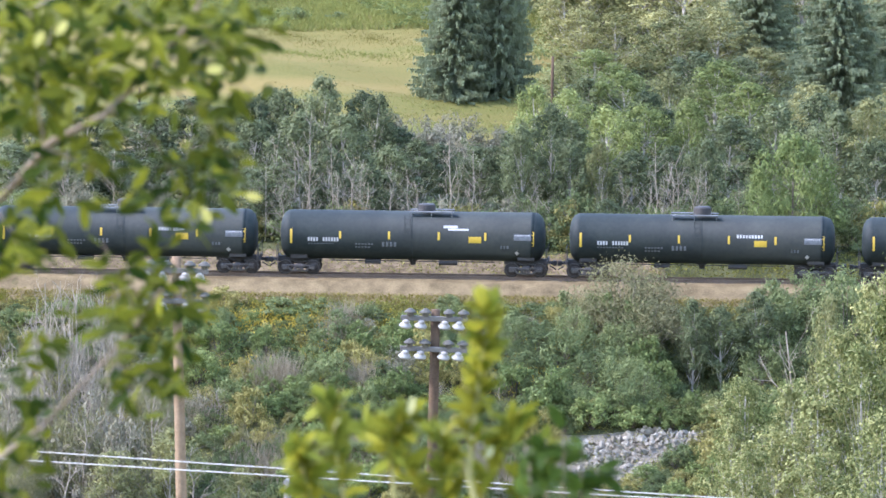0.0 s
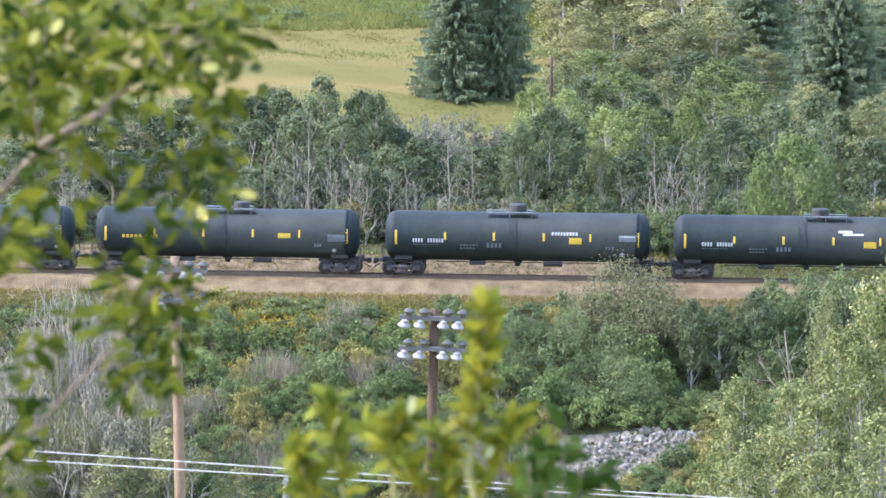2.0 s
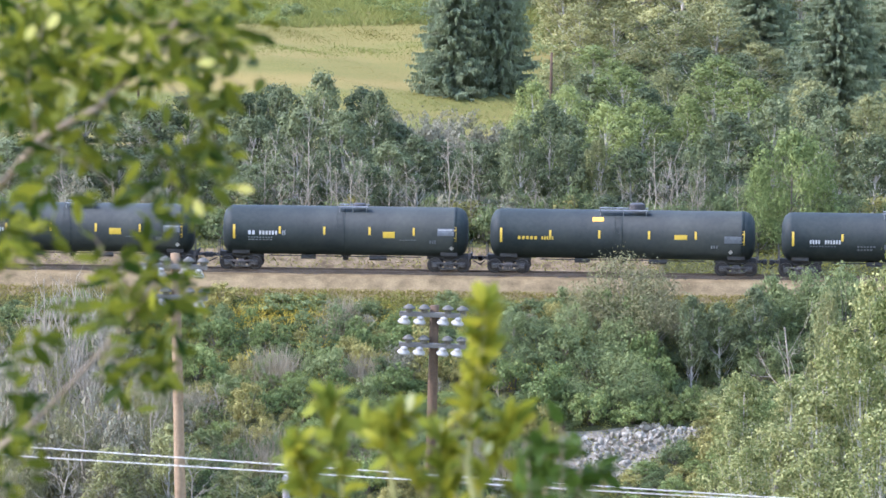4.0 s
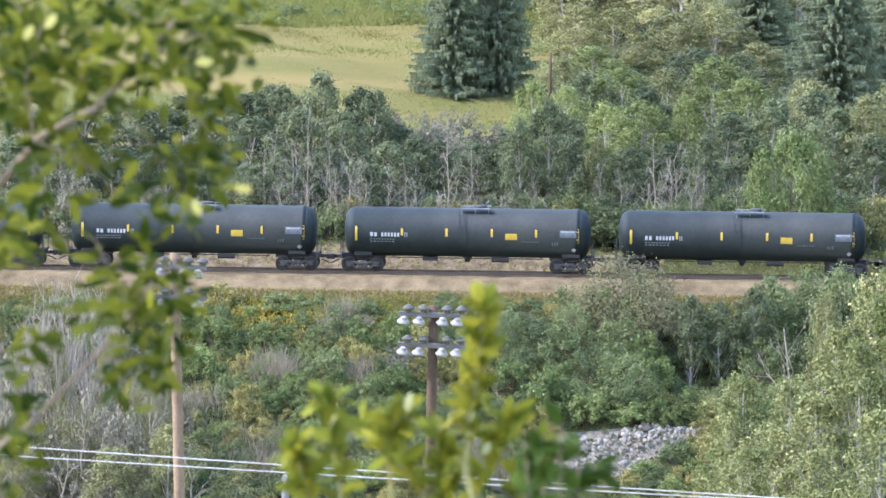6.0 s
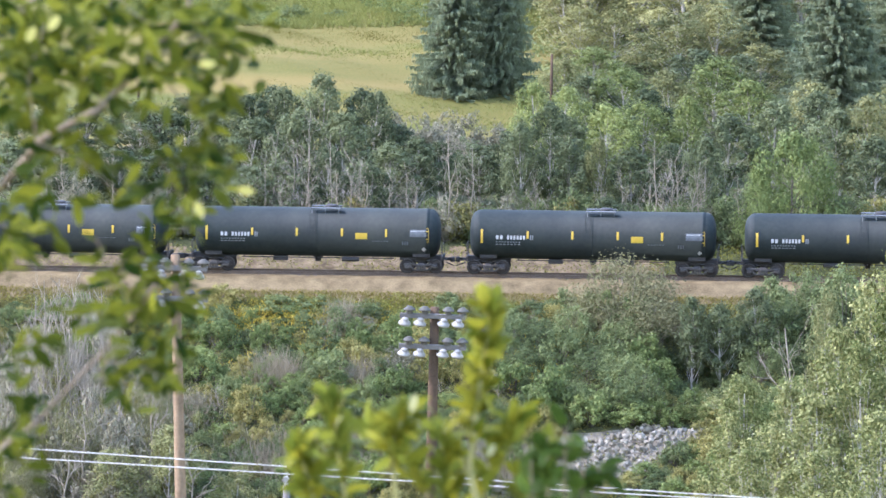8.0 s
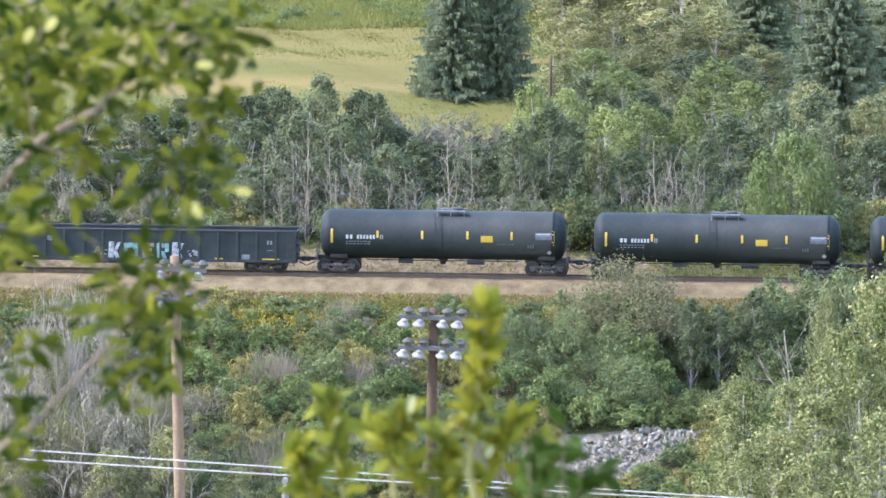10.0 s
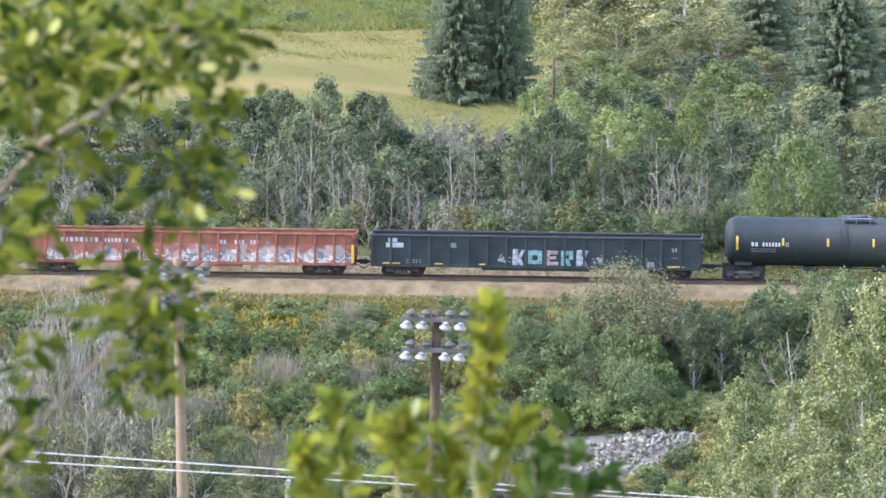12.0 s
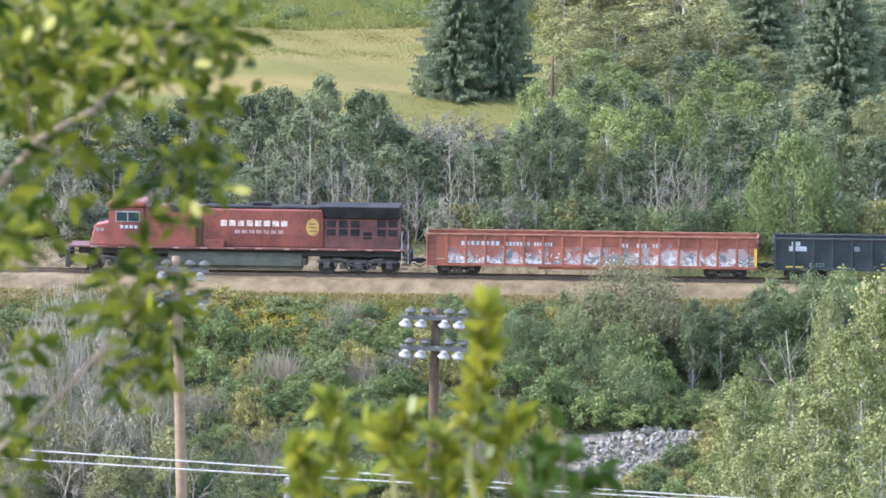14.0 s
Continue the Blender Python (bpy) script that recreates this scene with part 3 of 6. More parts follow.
plant('dead', 0, -0.06, 11.00, 7.92, 2.93)
plant('dead', 1, 1.24, 11.00, 6.16, 2.94)
plant('dead', 2, 14.80, 11.00, 6.72, 2.56)
plant('dead', 0, 13.29, 13.00, 6.58, 2.94)
plant('dead', 1, -26.69, 12.00, 4.70, 2.95)
plant('dead', 2, -9.24, 11.00, 6.25, 2.20)
plant('dead', 0, -2.98, 11.00, 5.08, 2.20)
plant('dead', 1, -5.92, 11.00, 5.49, 2.20)
plant('dead', 2, 5.47, 11.00, 5.05, 1.83)
plant('dead', 0, 9.69, 11.00, 5.14, 1.47)
plant('dead', 1, -22.44, 14.00, 5.35, 2.22)
plant('dead', 2, -20.96, 30.00, 6.27, 2.68)
plant('dead', 0, 27.03, 60.00, 8.09, 2.82)
plant('dead', 1, -12.19, 11.00, 5.81, 2.20)
plant('dead', 2, -10.42, 12.00, 6.45, 2.58)
plant('dead', 0, -7.78, 11.00, 6.93, 2.20)
plant('dead', 2, -4.05, 10.50, 4.88, 2.20)
plant('dead', 0, -7.34, 10.30, 4.88, 2.20)
plant('dead', 1, -13.37, 12.00, 4.85, 2.21)
plant('dead', 2, 16.11, 10.50, 5.49, 2.20)
plant('dead', 0, 18.68, 10.30, 4.82, 1.46)
plant('dead', 1, 10.98, 11.00, 5.17, 1.83)
plant('dead', 2, -17.80, 16.00, 6.07, 2.60)
plant('dead', 0, -25.90, 15.00, 5.71, 2.60)
plant('dead_bush', 1, -10.99, 9.97, 3.94, 2.93)
plant('dead_bush', 2, -9.36, 10.27, 4.07, 2.94)
plant('dead_bush', 1, -5.47, 9.80, 4.20, 2.93)
plant('dead_bush', 0, -2.37, 10.14, 4.21, 2.93)
plant('dead_bush', 1, 12.85, 9.99, 4.19, 2.93)
plant('dead_bush', 2, 14.29, 10.13, 5.23, 2.93)
plant('dead_bush', 0, 15.76, 10.34, 4.85, 2.93)
# pale willows under the meadow
plant('silver', 1, -5.37, 38.50, 4.19, 3.11)
plant('silver', 2, -3.81, 38.42, 4.39, 3.11)
plant('silver', 0, -2.12, 43.19, 3.34, 3.14)
plant('silver', 1, -0.32, 38.54, 3.68, 3.11)
plant('silver', 2, 1.26, 38.14, 3.33, 3.10)
plant('silver', 0, 2.43, 38.13, 2.85, 3.10)
plant('silver', 1, -2.68, 39.33, 2.88, 3.11)
plant('silver', 2, -0.56, 35.84, 3.13, 3.09)
plant('silver', 0, 0.80, 39.92, 2.10, 3.12)
plant('silver', 1, -4.86, 43.29, 1.90, 3.14)
plant('silver', 2, -21.89, 40.07, 4.04, 3.12)
plant('silver', 0, -23.02, 41.70, 3.11, 3.13)
# the wood on the rising ground
plant('poplar', 0, 6.13, 95.00, 4.77, 5.61)
plant('olive', 0, 9.23, 100.00, 5.18, 5.72)
plant('olive', 1, 12.69, 100.00, 5.55, 5.96)
plant('olive', 2, 14.83, 80.00, 4.64, 4.86)
plant('olive', 3, 5.48, 60.00, 4.26, 4.04)
plant('aspen', 1, 7.57, 46.00, 5.39, 3.98)
plant('bright', 0, 10.32, 46.00, 5.82, 5.90)
plant('olive', 0, 13.51, 44.00, 6.20, 4.38)
plant('bright', 1, 16.35, 50.00, 5.61, 5.55)
plant('bright', 2, 19.00, 44.00, 5.04, 5.09)
plant('olive', 1, 23.31, 40.00, 5.59, 4.31)
plant('olive', 2, 19.57, 66.00, 4.52, 4.58)
plant('olive', 3, 17.27, 85.00, 4.32, 4.34)
plant('aspen', 3, 7.18, 24.00, 6.0, 3.6)
plant('bright', 0, 9.57, 26.00, 6.18, 4.54)
plant('bright', 1, 11.97, 28.00, 6.11, 4.93)
plant('bright', 2, 15.01, 28.00, 6.79, 3.6)
plant('aspen', 2, 17.69, 26.00, 6.0, 4.4)
plant('aspen', 1, 20.69, 28.00, 6.78, 4.03)
plant('aspen', 2, 23.71, 30.00, 6.84, 4.14)
plant('olive', 3, 9.40, 14.00, 6.40, 2.70)
plant('aspen', 2, 11.57, 16.00, 5.17, 3.56)
plant('aspen', 3, 13.74, 18.00, 5.04, 3.26)
plant('aspen', 0, 16.40, 14.00, 6.40, 2.82)
plant('aspen', 1, 7.56, 14.00, 6.07, 3.10)
plant('fresh', 0, 22.10, 8.80, 7.7, 5.9)
plant('fresh', 1, 19.9, 8.9, 5.4, 3.4)
plant('olive', 0, 26.71, 22.00, 7.92, 3.95)
plant('olive', 1, 28.98, 26.00, 8.02, 4.73)
plant('aspen', 3, 27.44, 15.00, 6.71, 4.12)
plant('poplar', 1, 25.72, 88.00, 4.70, 5.53)
plant('poplar', 2, 30.09, 100.00, 5.17, 6.08)
plant('aspen', 0, 31.42, 40.00, 7.22, 4.49)
plant('aspen', 1, 31.51, 16.00, 6.05, 4.67)
plant('thicket', 0, 8.19, 10.33, 4.19, 3.66)
plant('aspen', 2, 9.99, 9.79, 3.31, 3.24)
plant('thicket', 1, 10.90, 9.85, 3.75, 3.77)
plant('thicket', 1, 13.71, 9.52, 3.92, 2.99)
plant('thicket', 2, 14.96, 9.97, 3.40, 3.66)
plant('thicket', 1, 17.6, 11.5, 4.2, 3.2)
plant('thicket', 0, 18.98, 11.07, 3.57, 3.50)
plant('aspen', 0, 24.38, 10.83, 3.68, 3.41)
plant('thicket', 2, 26.05, 10.83, 3.68, 3.28)
plant('olive_bush', 0, 28.02, 11.07, 3.66, 3.46)
plant('thicket', 0, 29.14, 11.22, 3.79, 3.63)
plant('poplar', 3, 4.71, 104.00, 5.96, 7.01)
plant('olive', 2, 7.77, 104.00, 5.96, 6.09)
plant('poplar', 0, 10.84, 104.00, 5.96, 7.01)
plant('olive', 3, 14.34, 104.00, 5.96, 5.68)
plant('olive', 0, 22.24, 100.00, 5.54, 5.23)
plant('poplar', 1, 16.63, 98.00, 5.52, 6.50)
plant('olive', 1, 13.33, 70.00, 5.44, 5.47)
plant('poplar', 2, 16.17, 72.00, 5.66, 5.78)
plant('poplar', 3, 4.38, 90.00, 4.73, 5.56)
plant('bright', 3, 7.44, 62.00, 4.49, 5.28)
plant('aspen', 1, 14.82, 58.00, 4.79, 5.19)
plant('aspen', 2, 18.01, 60.00, 4.46, 3.95)
plant('bright', 0, 6.43, 34.00, 5.91, 4.23)
plant('aspen', 3, 12.58, 34.00, 6.13, 3.74)
plant('aspen', 0, 24.85, 22.00, 7.12, 4.10)
plant('poplar', 0, 5.99, 80.00, 4.28, 5.04)
plant('poplar', 1, 8.57, 78.00, 4.62, 5.44)
plant('poplar', 2, 11.86, 80.00, 4.64, 5.45)
plant('olive', 2, 14.47, 76.00, 4.25, 4.04)
plant('poplar', 3, 5.99, 92.00, 6.20, 7.29)
plant('poplar', 0, 9.81, 94.00, 6.59, 7.75)
plant('poplar', 1, 13.34, 90.00, 6.17, 7.26)
plant('olive', 3, 18.49, 88.00, 4.70, 4.82)
plant('olive', 0, 4.00, 100.00, 4.44, 3.96)
plant('olive', 1, 28.20, 80.00, 5.34, 5.23)
# spruces
plant('spruce', 0, -2.75, 67.00, 17.54, 7.2)
plant('spruce', 1, 0.44, 68.50, 18.14, 6.7)
plant('spruce', 0, 2.64, 105.00, 8.06, 6.58)
plant('spruce', 1, 19.12, 76.00, 13.13, 8.73)
plant('spruce', 0, 25.00, 58.00, 17.92, 9.43)
plant('spruce', 1, 29.63, 70.00, 14.29, 9.03)
# shrubs beyond the meadow
plant('bush', 2, -19.06, 99.00, 0.42, 1.96)
plant('bush', 3, -13.38, 99.00, 0.58, 1.96)
plant('bush', 0, -9.45, 99.00, 0.50, 1.96)
plant('bush', 1, -16.88, 99.00, 1.18, 1.96)
plant('bush', 2, -7.28, 99.00, 0.61, 1.96)
# shrubs in front of the bench
plant('willow', 0, 12.00, -8.50, 4.88, 6.68)
plant('willow', 1, 13.39, -10.00, 3.75, 5.26)
plant('willow', 0, 9.88, -9.50, 2.73, 4.21)
plant('aspen', 1, 16.16, -12.50, 6.04, 2.43)
plant('aspen', 2, 17.91, -12.50, 5.52, 2.78)
plant('aspen', 3, 20.24, -12.00, 4.97, 2.52)
plant('dead', 1, 16.16, -12.00, 5.03, 1.40)
plant('thicket', 1, 24.57, -9.00, 5.57, 4.21)
plant('thicket', 2, 25.62, -12.00, 6.08, 4.53)
plant('thicket', 0, 22.84, -10.00, 4.67, 3.85)
plant('thicket', 1, 18.66, -10.00, 3.22, 4.56)
plant('thicket', 2, 21.11, -11.00, 3.71, 4.54)
plant('bush', 3, 8.03, -7.00, 1.84, 2.12)
plant('bush', 0, 0.93, -6.50, 1.39, 2.12)
plant('bush', 1, -9.32, -7.00, 1.31, 3.19)
plant('olive_bush', 1, -13.45, -6.50, 1.53, 2.84)
plant('bush', 2, -4.32, -7.50, 1.27, 2.47)
plant('bush', 3, -7.26, -6.00, 0.69, 2.13)
plant('bush', 0, 4.52, -7.50, 1.23, 2.82)
plant('bush', 1, 6.29, -7.50, 1.42, 2.82)
plant('bush', 2, -14.61, -20.06, 1.25, 2.65)
plant('fresh_bush', 0, -13.58, -20.29, 1.05, 2.63)
plant('fresh_bush', 3, 8.09, -19.90, 1.77, 2.56)
plant('olive_bush', 1, 9.98, -19.62, 1.55, 2.54)
plant('fresh_bush', 0, 12.71, -20.31, 1.48, 2.58)
plant('fresh_bush', 1, 8.49, -18.30, 1.34, 2.76)
plant('fresh_bush', 2, 10.22, -18.30, 1.43, 2.76)
plant('fresh_bush', 3, 11.94, -18.30, 1.16, 2.76)
plant('fresh_bush', 0, 13.33, -18.30, 0.89, 2.76)
# poplars in the valley
plant('pale_bush', 0, 14.89, -19.00, 1.62, 3.10)
plant('pale_bush', 1, 16.60, -18.50, 0.94, 3.44)
plant('pale_bush', 0, 18.50, -19.00, 1.75, 3.78)
plant('pale_bush', 1, 17.75, -16.00, 1.60, 3.12)
plant('pale_bush', 0, 19.85, -18.00, 2.46, 3.45)
plant('pale_bush', 1, 13.73, -20.00, 0.42, 2.06)
plant('valley', 0, 19.98, -64.00, 13.40, 5.0)
plant('valley', 1, 22.42, -62.00, 13.15, 4.6)
plant('valley', 2, 24.87, -60.00, 16.2, 5.0)
plant('valley', 0, 26.84, -60.00, 18.9, 5.4)
plant('valley', 1, 28.51, -62.00, 21.06, 6.2)
plant('valley', 3, 24.4, -50.00, 17.3, 3.6)
plant('valley', 0, 21.32, -74.00, 11.96, 5.71)
plant('valley', 1, 23.99, -76.00, 13.77, 5.98)
plant('valley', 2, 26.35, -76.00, 16.29, 5.97)
plant('valley', 2, 20.49, -80.00, 11.49, 4.74)
plant('valley', 1, 23.74, -84.00, 12.17, 5.86)
plant('valley', 0, 27.21, -86.00, 14.08, 5.82)
plant('valley', 1, 19.41, -66.00, 11.69, 3.99)
plant('dead', 1, 22.5, -54.00, 15.9, 7.5)
plant('dead', 0, 23.73, -60.00, 9.38, 2.81)
plant('dead', 1, 25.55, -70.00, 10.76, 2.73)
plant('dead_bush', 1, -24.14, -30.00, 9.31, 3.70)
plant('dead_bush', 2, -22.34, -28.00, 11.81, 3.72)
plant('dead_bush', 0, -20.75, -27.00, 10.97, 4.07)
plant('dead_bush', 1, -19.05, -27.00, 11.46, 3.73)
plant('dead_bush', 2, -23.01, -31.00, 8.88, 4.03)
plant('dead_bush', 0, -17.62, -31.00, 8.84, 4.37)
plant('dead_bush', 1, -15.40, -33.00, 7.66, 4.35)
plant('dead_bush', 2, -19.32, -34.00, 6.55, 5.01)
plant('dead_bush', 0, -12.77, -36.00, 5.23, 3.99)
plant('dead_bush', 1, -19.90, -38.00, 5.01, 4.30)
plant('silver', 0, -22.45, -33.00, 7.2, 3.9)
plant('dead_bush', 0, -21.5, -27.50, 11.6, 3.2)
plant('dead_bush', 2, -20.0, -27.60, 11.2, 3.4)
plant('dead_bush', 1, -22.9, -27.60, 10.6, 3.6)
plant('silver', 2, -18.9, -30.00, 7.4, 3.4)
plant('silver', 1, -24.3, -29.00, 7.6, 3.2)
plant('fan', 0, -21.76, -17.00, 7.2, 4.2)
plant('fan', 1, -19.57, -16.25, 6.6, 3.4)
plant('fan', 2, -23.49, -18.75, 6.6, 3.6)
plant('fan', 0, -24.68, -22.00, 5.2, 3.8)
plant('fan', 1, -20.20, -22.00, 4.6, 3.6)
plant('fan', 2, -21.90, -27.00, 4.4, 3.2)
plant('fan', 0, -17.10, -22.00, 4.2, 2.8)
plant('willow', 1, -20.20, -32.00, 7.73, 3.69)
plant('silver', 1, -16.98, -34.00, 6.5, 3.67)
plant('olive', 0, -14.20, -35.00, 5.97, 3.66)
plant('willow', 0, -23.12, -36.00, 6.23, 3.66)
plant('olive', 1, -17.44, -36.00, 4.89, 3.66)
plant('olive', 0, -10.18, -35.00, 3.77, 3.00)
plant('willow', 1, -15.78, -29.00, 7.91, 3.04)
plant('olive', 1, -21.86, -26.00, 7.33, 2.72)


def scatter_slope():
    """Upright shrubs of mixed kinds in patches over the slope below the track; a shaded gully stays nearly bare."""
    rng = np.random.default_rng(21)
    stood = []
    for k in range(9000):
        x, y, pick, u = rng.uniform(-29, 33), rng.uniform(-37, -6.8), rng.uniform(0, 1), rng.uniform(0, 1)
        patch = 0.5 + 0.28 * math.sin(x * 0.47 + 1.9 * math.sin(y * 0.31)) + 0.22 * math.sin(y * 0.83 + x * 0.9)
        grow = min(1.0, (-5.9 - y) / 4.0)
        h = (0.95 + 1.75 * u ** 1.6) * (0.4 + 0.6 * grow)
        wide = (0.85 + 0.62 * h) * rng.uniform(0.8, 1.15)
        pick = 0.6 * pick + 0.4 * patch
        kind = "bush" if pick < 0.42 else "fresh_bush" if pick < 0.58 else "olive_bush" if pick < 0.72 else "silver" if pick < 0.76 else "dead_bush" if pick < 0.80 else "fresh_bush"
        if -16 < x < 4 and y > -9.5 and u > 0.5:
            continue
        if 4.6 < x < 13.6 and -20.5 < y < -8.6:
            kind, h = ("thicket" if u < 0.4 else "bush" if u < 0.75 else "fresh_bush"), 1.9 + 1.5 * rng.uniform(0, 1)
            wide = 1.5 + 0.4 * h
        if ((x - 17.0) / 3.4) ** 2 + ((y + 12.5) / 4.4) ** 2 < 1:
            kind, h, wide = "bush" if u < 0.7 else "thicket", 1.0 + 0.7 * u, 1.7
        elif x > 19.5 and y > -15:
            kind, h, wide = "thicket" if u < 0.6 else "bush", 2.0 + 1.6 * u, 2.4 + u
        if x < -13 - 2 * u and y < -14:
            kind = "silver" if pick < 0.42 else "pale_bush" if pick < 0.56 else "dead_bush" if pick < 0.72 else "olive_bush"
            h, wide = h * 1.2 + 0.3, wide + 0.3
        if 8.0 < x < 17.6 - 1.1 * max(0.0, -22.0 - y) and -27.2 < y < -20.6:
            continue
        if 7.5 < x < 13.5 and y < -27:
            h, wide = min(h, 1.0), min(wide, 1.6)
        near = 0.27 * wide
        if any(abs(x - p) < near + q and abs(y - r) * 0.62 < near + q and (x - p) ** 2 + ((y - r) * 0.62) ** 2 < (near + q) ** 2 for p, r, q in stood):
            continue
        stood.append((x, y, near))
        plant(kind, int(rng.integers(0, {"silver": 3, "dead_bush": 3, "thicket": 3, "pale_bush": 2}.get(kind, 4))), float(x), float(y), h, wide)


scatter_slope()


# ---- train ----
TANK_PAINT = surface("black_tank_paint", (0.0055, 0.0105, 0.0115), (0.0205, 0.0275, 0.0240), 0.7, 0.5, 4.0, 0.03, gloss=0.24)
FRAME_BLACK = surface("sooty_black_steel", (0.012, 0.012, 0.012), (0.035, 0.032, 0.03), 0.7, 1.5, 20.0, 0.15)
TRUCK_STEEL = surface("dusty_truck_steel", (0.022, 0.020, 0.018), (0.085, 0.075, 0.065), 0.75, 2.5, 25.0, 0.2)
WHEEL_STEEL = surface("wheel_steel", (0.02, 0.017, 0.015), (0.05, 0.042, 0.036), 0.6, 3.0, 25.0, 0.1, 0.4)
YELLOW_TAPE = surface("yellow_reflective_tape", (0.40, 0.26, 0.02), (0.55, 0.38, 0.035), 0.45, 2.0, 30.0, 0.0)
ORANGE_PANEL = surface("orange_panel", (0.70, 0.33, 0.03), (0.82, 0.45, 0.05), 0.5, 2.0, 30.0, 0.0)
WHITE_PAINT = surface("white_lettering", (0.24, 0.24, 0.24), (0.50, 0.50, 0.49), 0.6, 3.0, 40.0, 0.0)
GREY_PAINT = surface("faded_grey_lettering", (0.10, 0.11, 0.115), (0.22, 0.225, 0.23), 0.6, 4.0, 40.0, 0.0)
DIM_PAINT = surface("dim_grey_lettering", (0.05, 0.055, 0.06), (0.12, 0.13, 0.14), 0.6, 4.0, 40.0, 0.0)
WALKWAY_GREY = surface("galvanised_walkway", (0.06, 0.065, 0.065), (0.17, 0.175, 0.175), 0.6, 3.0, 30.0, 0.1, 0.2)
GONDOLA_RED = surface("faded_red_gondola_paint", (0.125, 0.042, 0.024), (0.335, 0.108, 0.060), 0.65, 0.9, 9.0, 0.1, gloss=0.3)
GONDOLA_BLACK = surface("dull_black_gondola_paint", (0.011, 0.0165, 0.0165), (0.034, 0.043, 0.040), 0.6, 0.9, 9.0, 0.1, gloss=0.3)
RUST_RIM = surface("rusty_top_rail", (0.11, 0.048, 0.027), (0.26, 0.125, 0.072), 0.9, 1.5, 15.0, 0.2, gloss=0.15)
SPRAY_GREY = surface("pale_spray_paint", (0.11, 0.10, 0.105), (0.32, 0.31, 0.32), 0.6, 1.8, 12.0, 0.0)
SPRAY_WHITE = surface("white_spray_paint", (0.04, 0.046, 0.05), (0.42, 0.44, 0.44), 0.6, 4.0, 9.0, 0.0)
SPRAY_TEAL = surface("teal_spray_paint", (0.04, 0.09, 0.085), (0.23, 0.38, 0.35), 0.6, 4.0, 9.0, 0.0)
SPRAY_PINK = surface("salmon_spray_paint", (0.05, 0.04, 0.04), (0.44, 0.31, 0.27), 0.6, 4.0, 9.0, 0.0)
ENGINE_RED = surface("faded_engine_red", (0.085, 0.027, 0.017), (0.255, 0.073, 0.045), 0.55, 0.6, 6.0, 0.05, gloss=0.3)
FLAKED_WHITE = surface("flaked_white_letters", (0.22, 0.09, 0.06), (0.68, 0.62, 0.52), 0.6, 3.2, 7.0, 0.0)
FLAKED_GREY = surface("worn_letters", (0.17, 0.045, 0.036), (0.40, 0.30, 0.27), 0.6, 3.2, 7.0, 0.0)
ENGINE_DARK = surface("sooty_engine_roof", (0.014, 0.014, 0.013), (0.048, 0.043, 0.040), 0.9, 1.0, 10.0, 0.1, gloss=0.1)
SOOT_RED = surface("sooty_red_grille", (0.040, 0.020, 0.015), (0.17, 0.055, 0.040), 0.7, 1.2, 10.0, 0.2)
TANK_GREY = surface("dusty_fuel_tank", (0.045, 0.048, 0.036), (0.125, 0.125, 0.092), 0.7, 1.0, 12.0, 0.1)
CREST_GOLD = surface("golden_crest_paint", (0.26, 0.15, 0.03), (0.42, 0.28, 0.06), 0.6, 3.0, 20.0, 0.0)
WINDOW_GLASS = surface("dark_cab_glass", (0.012, 0.02, 0.022), (0.03, 0.045, 0.05), 0.06, 2.0, 10.0, 0.0, gloss=0.8)
WINDOW_TRIM = surface("pale_window_trim", (0.13, 0.135, 0.13), (0.24, 0.245, 0.24), 0.5, 3.0, 30.0, 0.0)


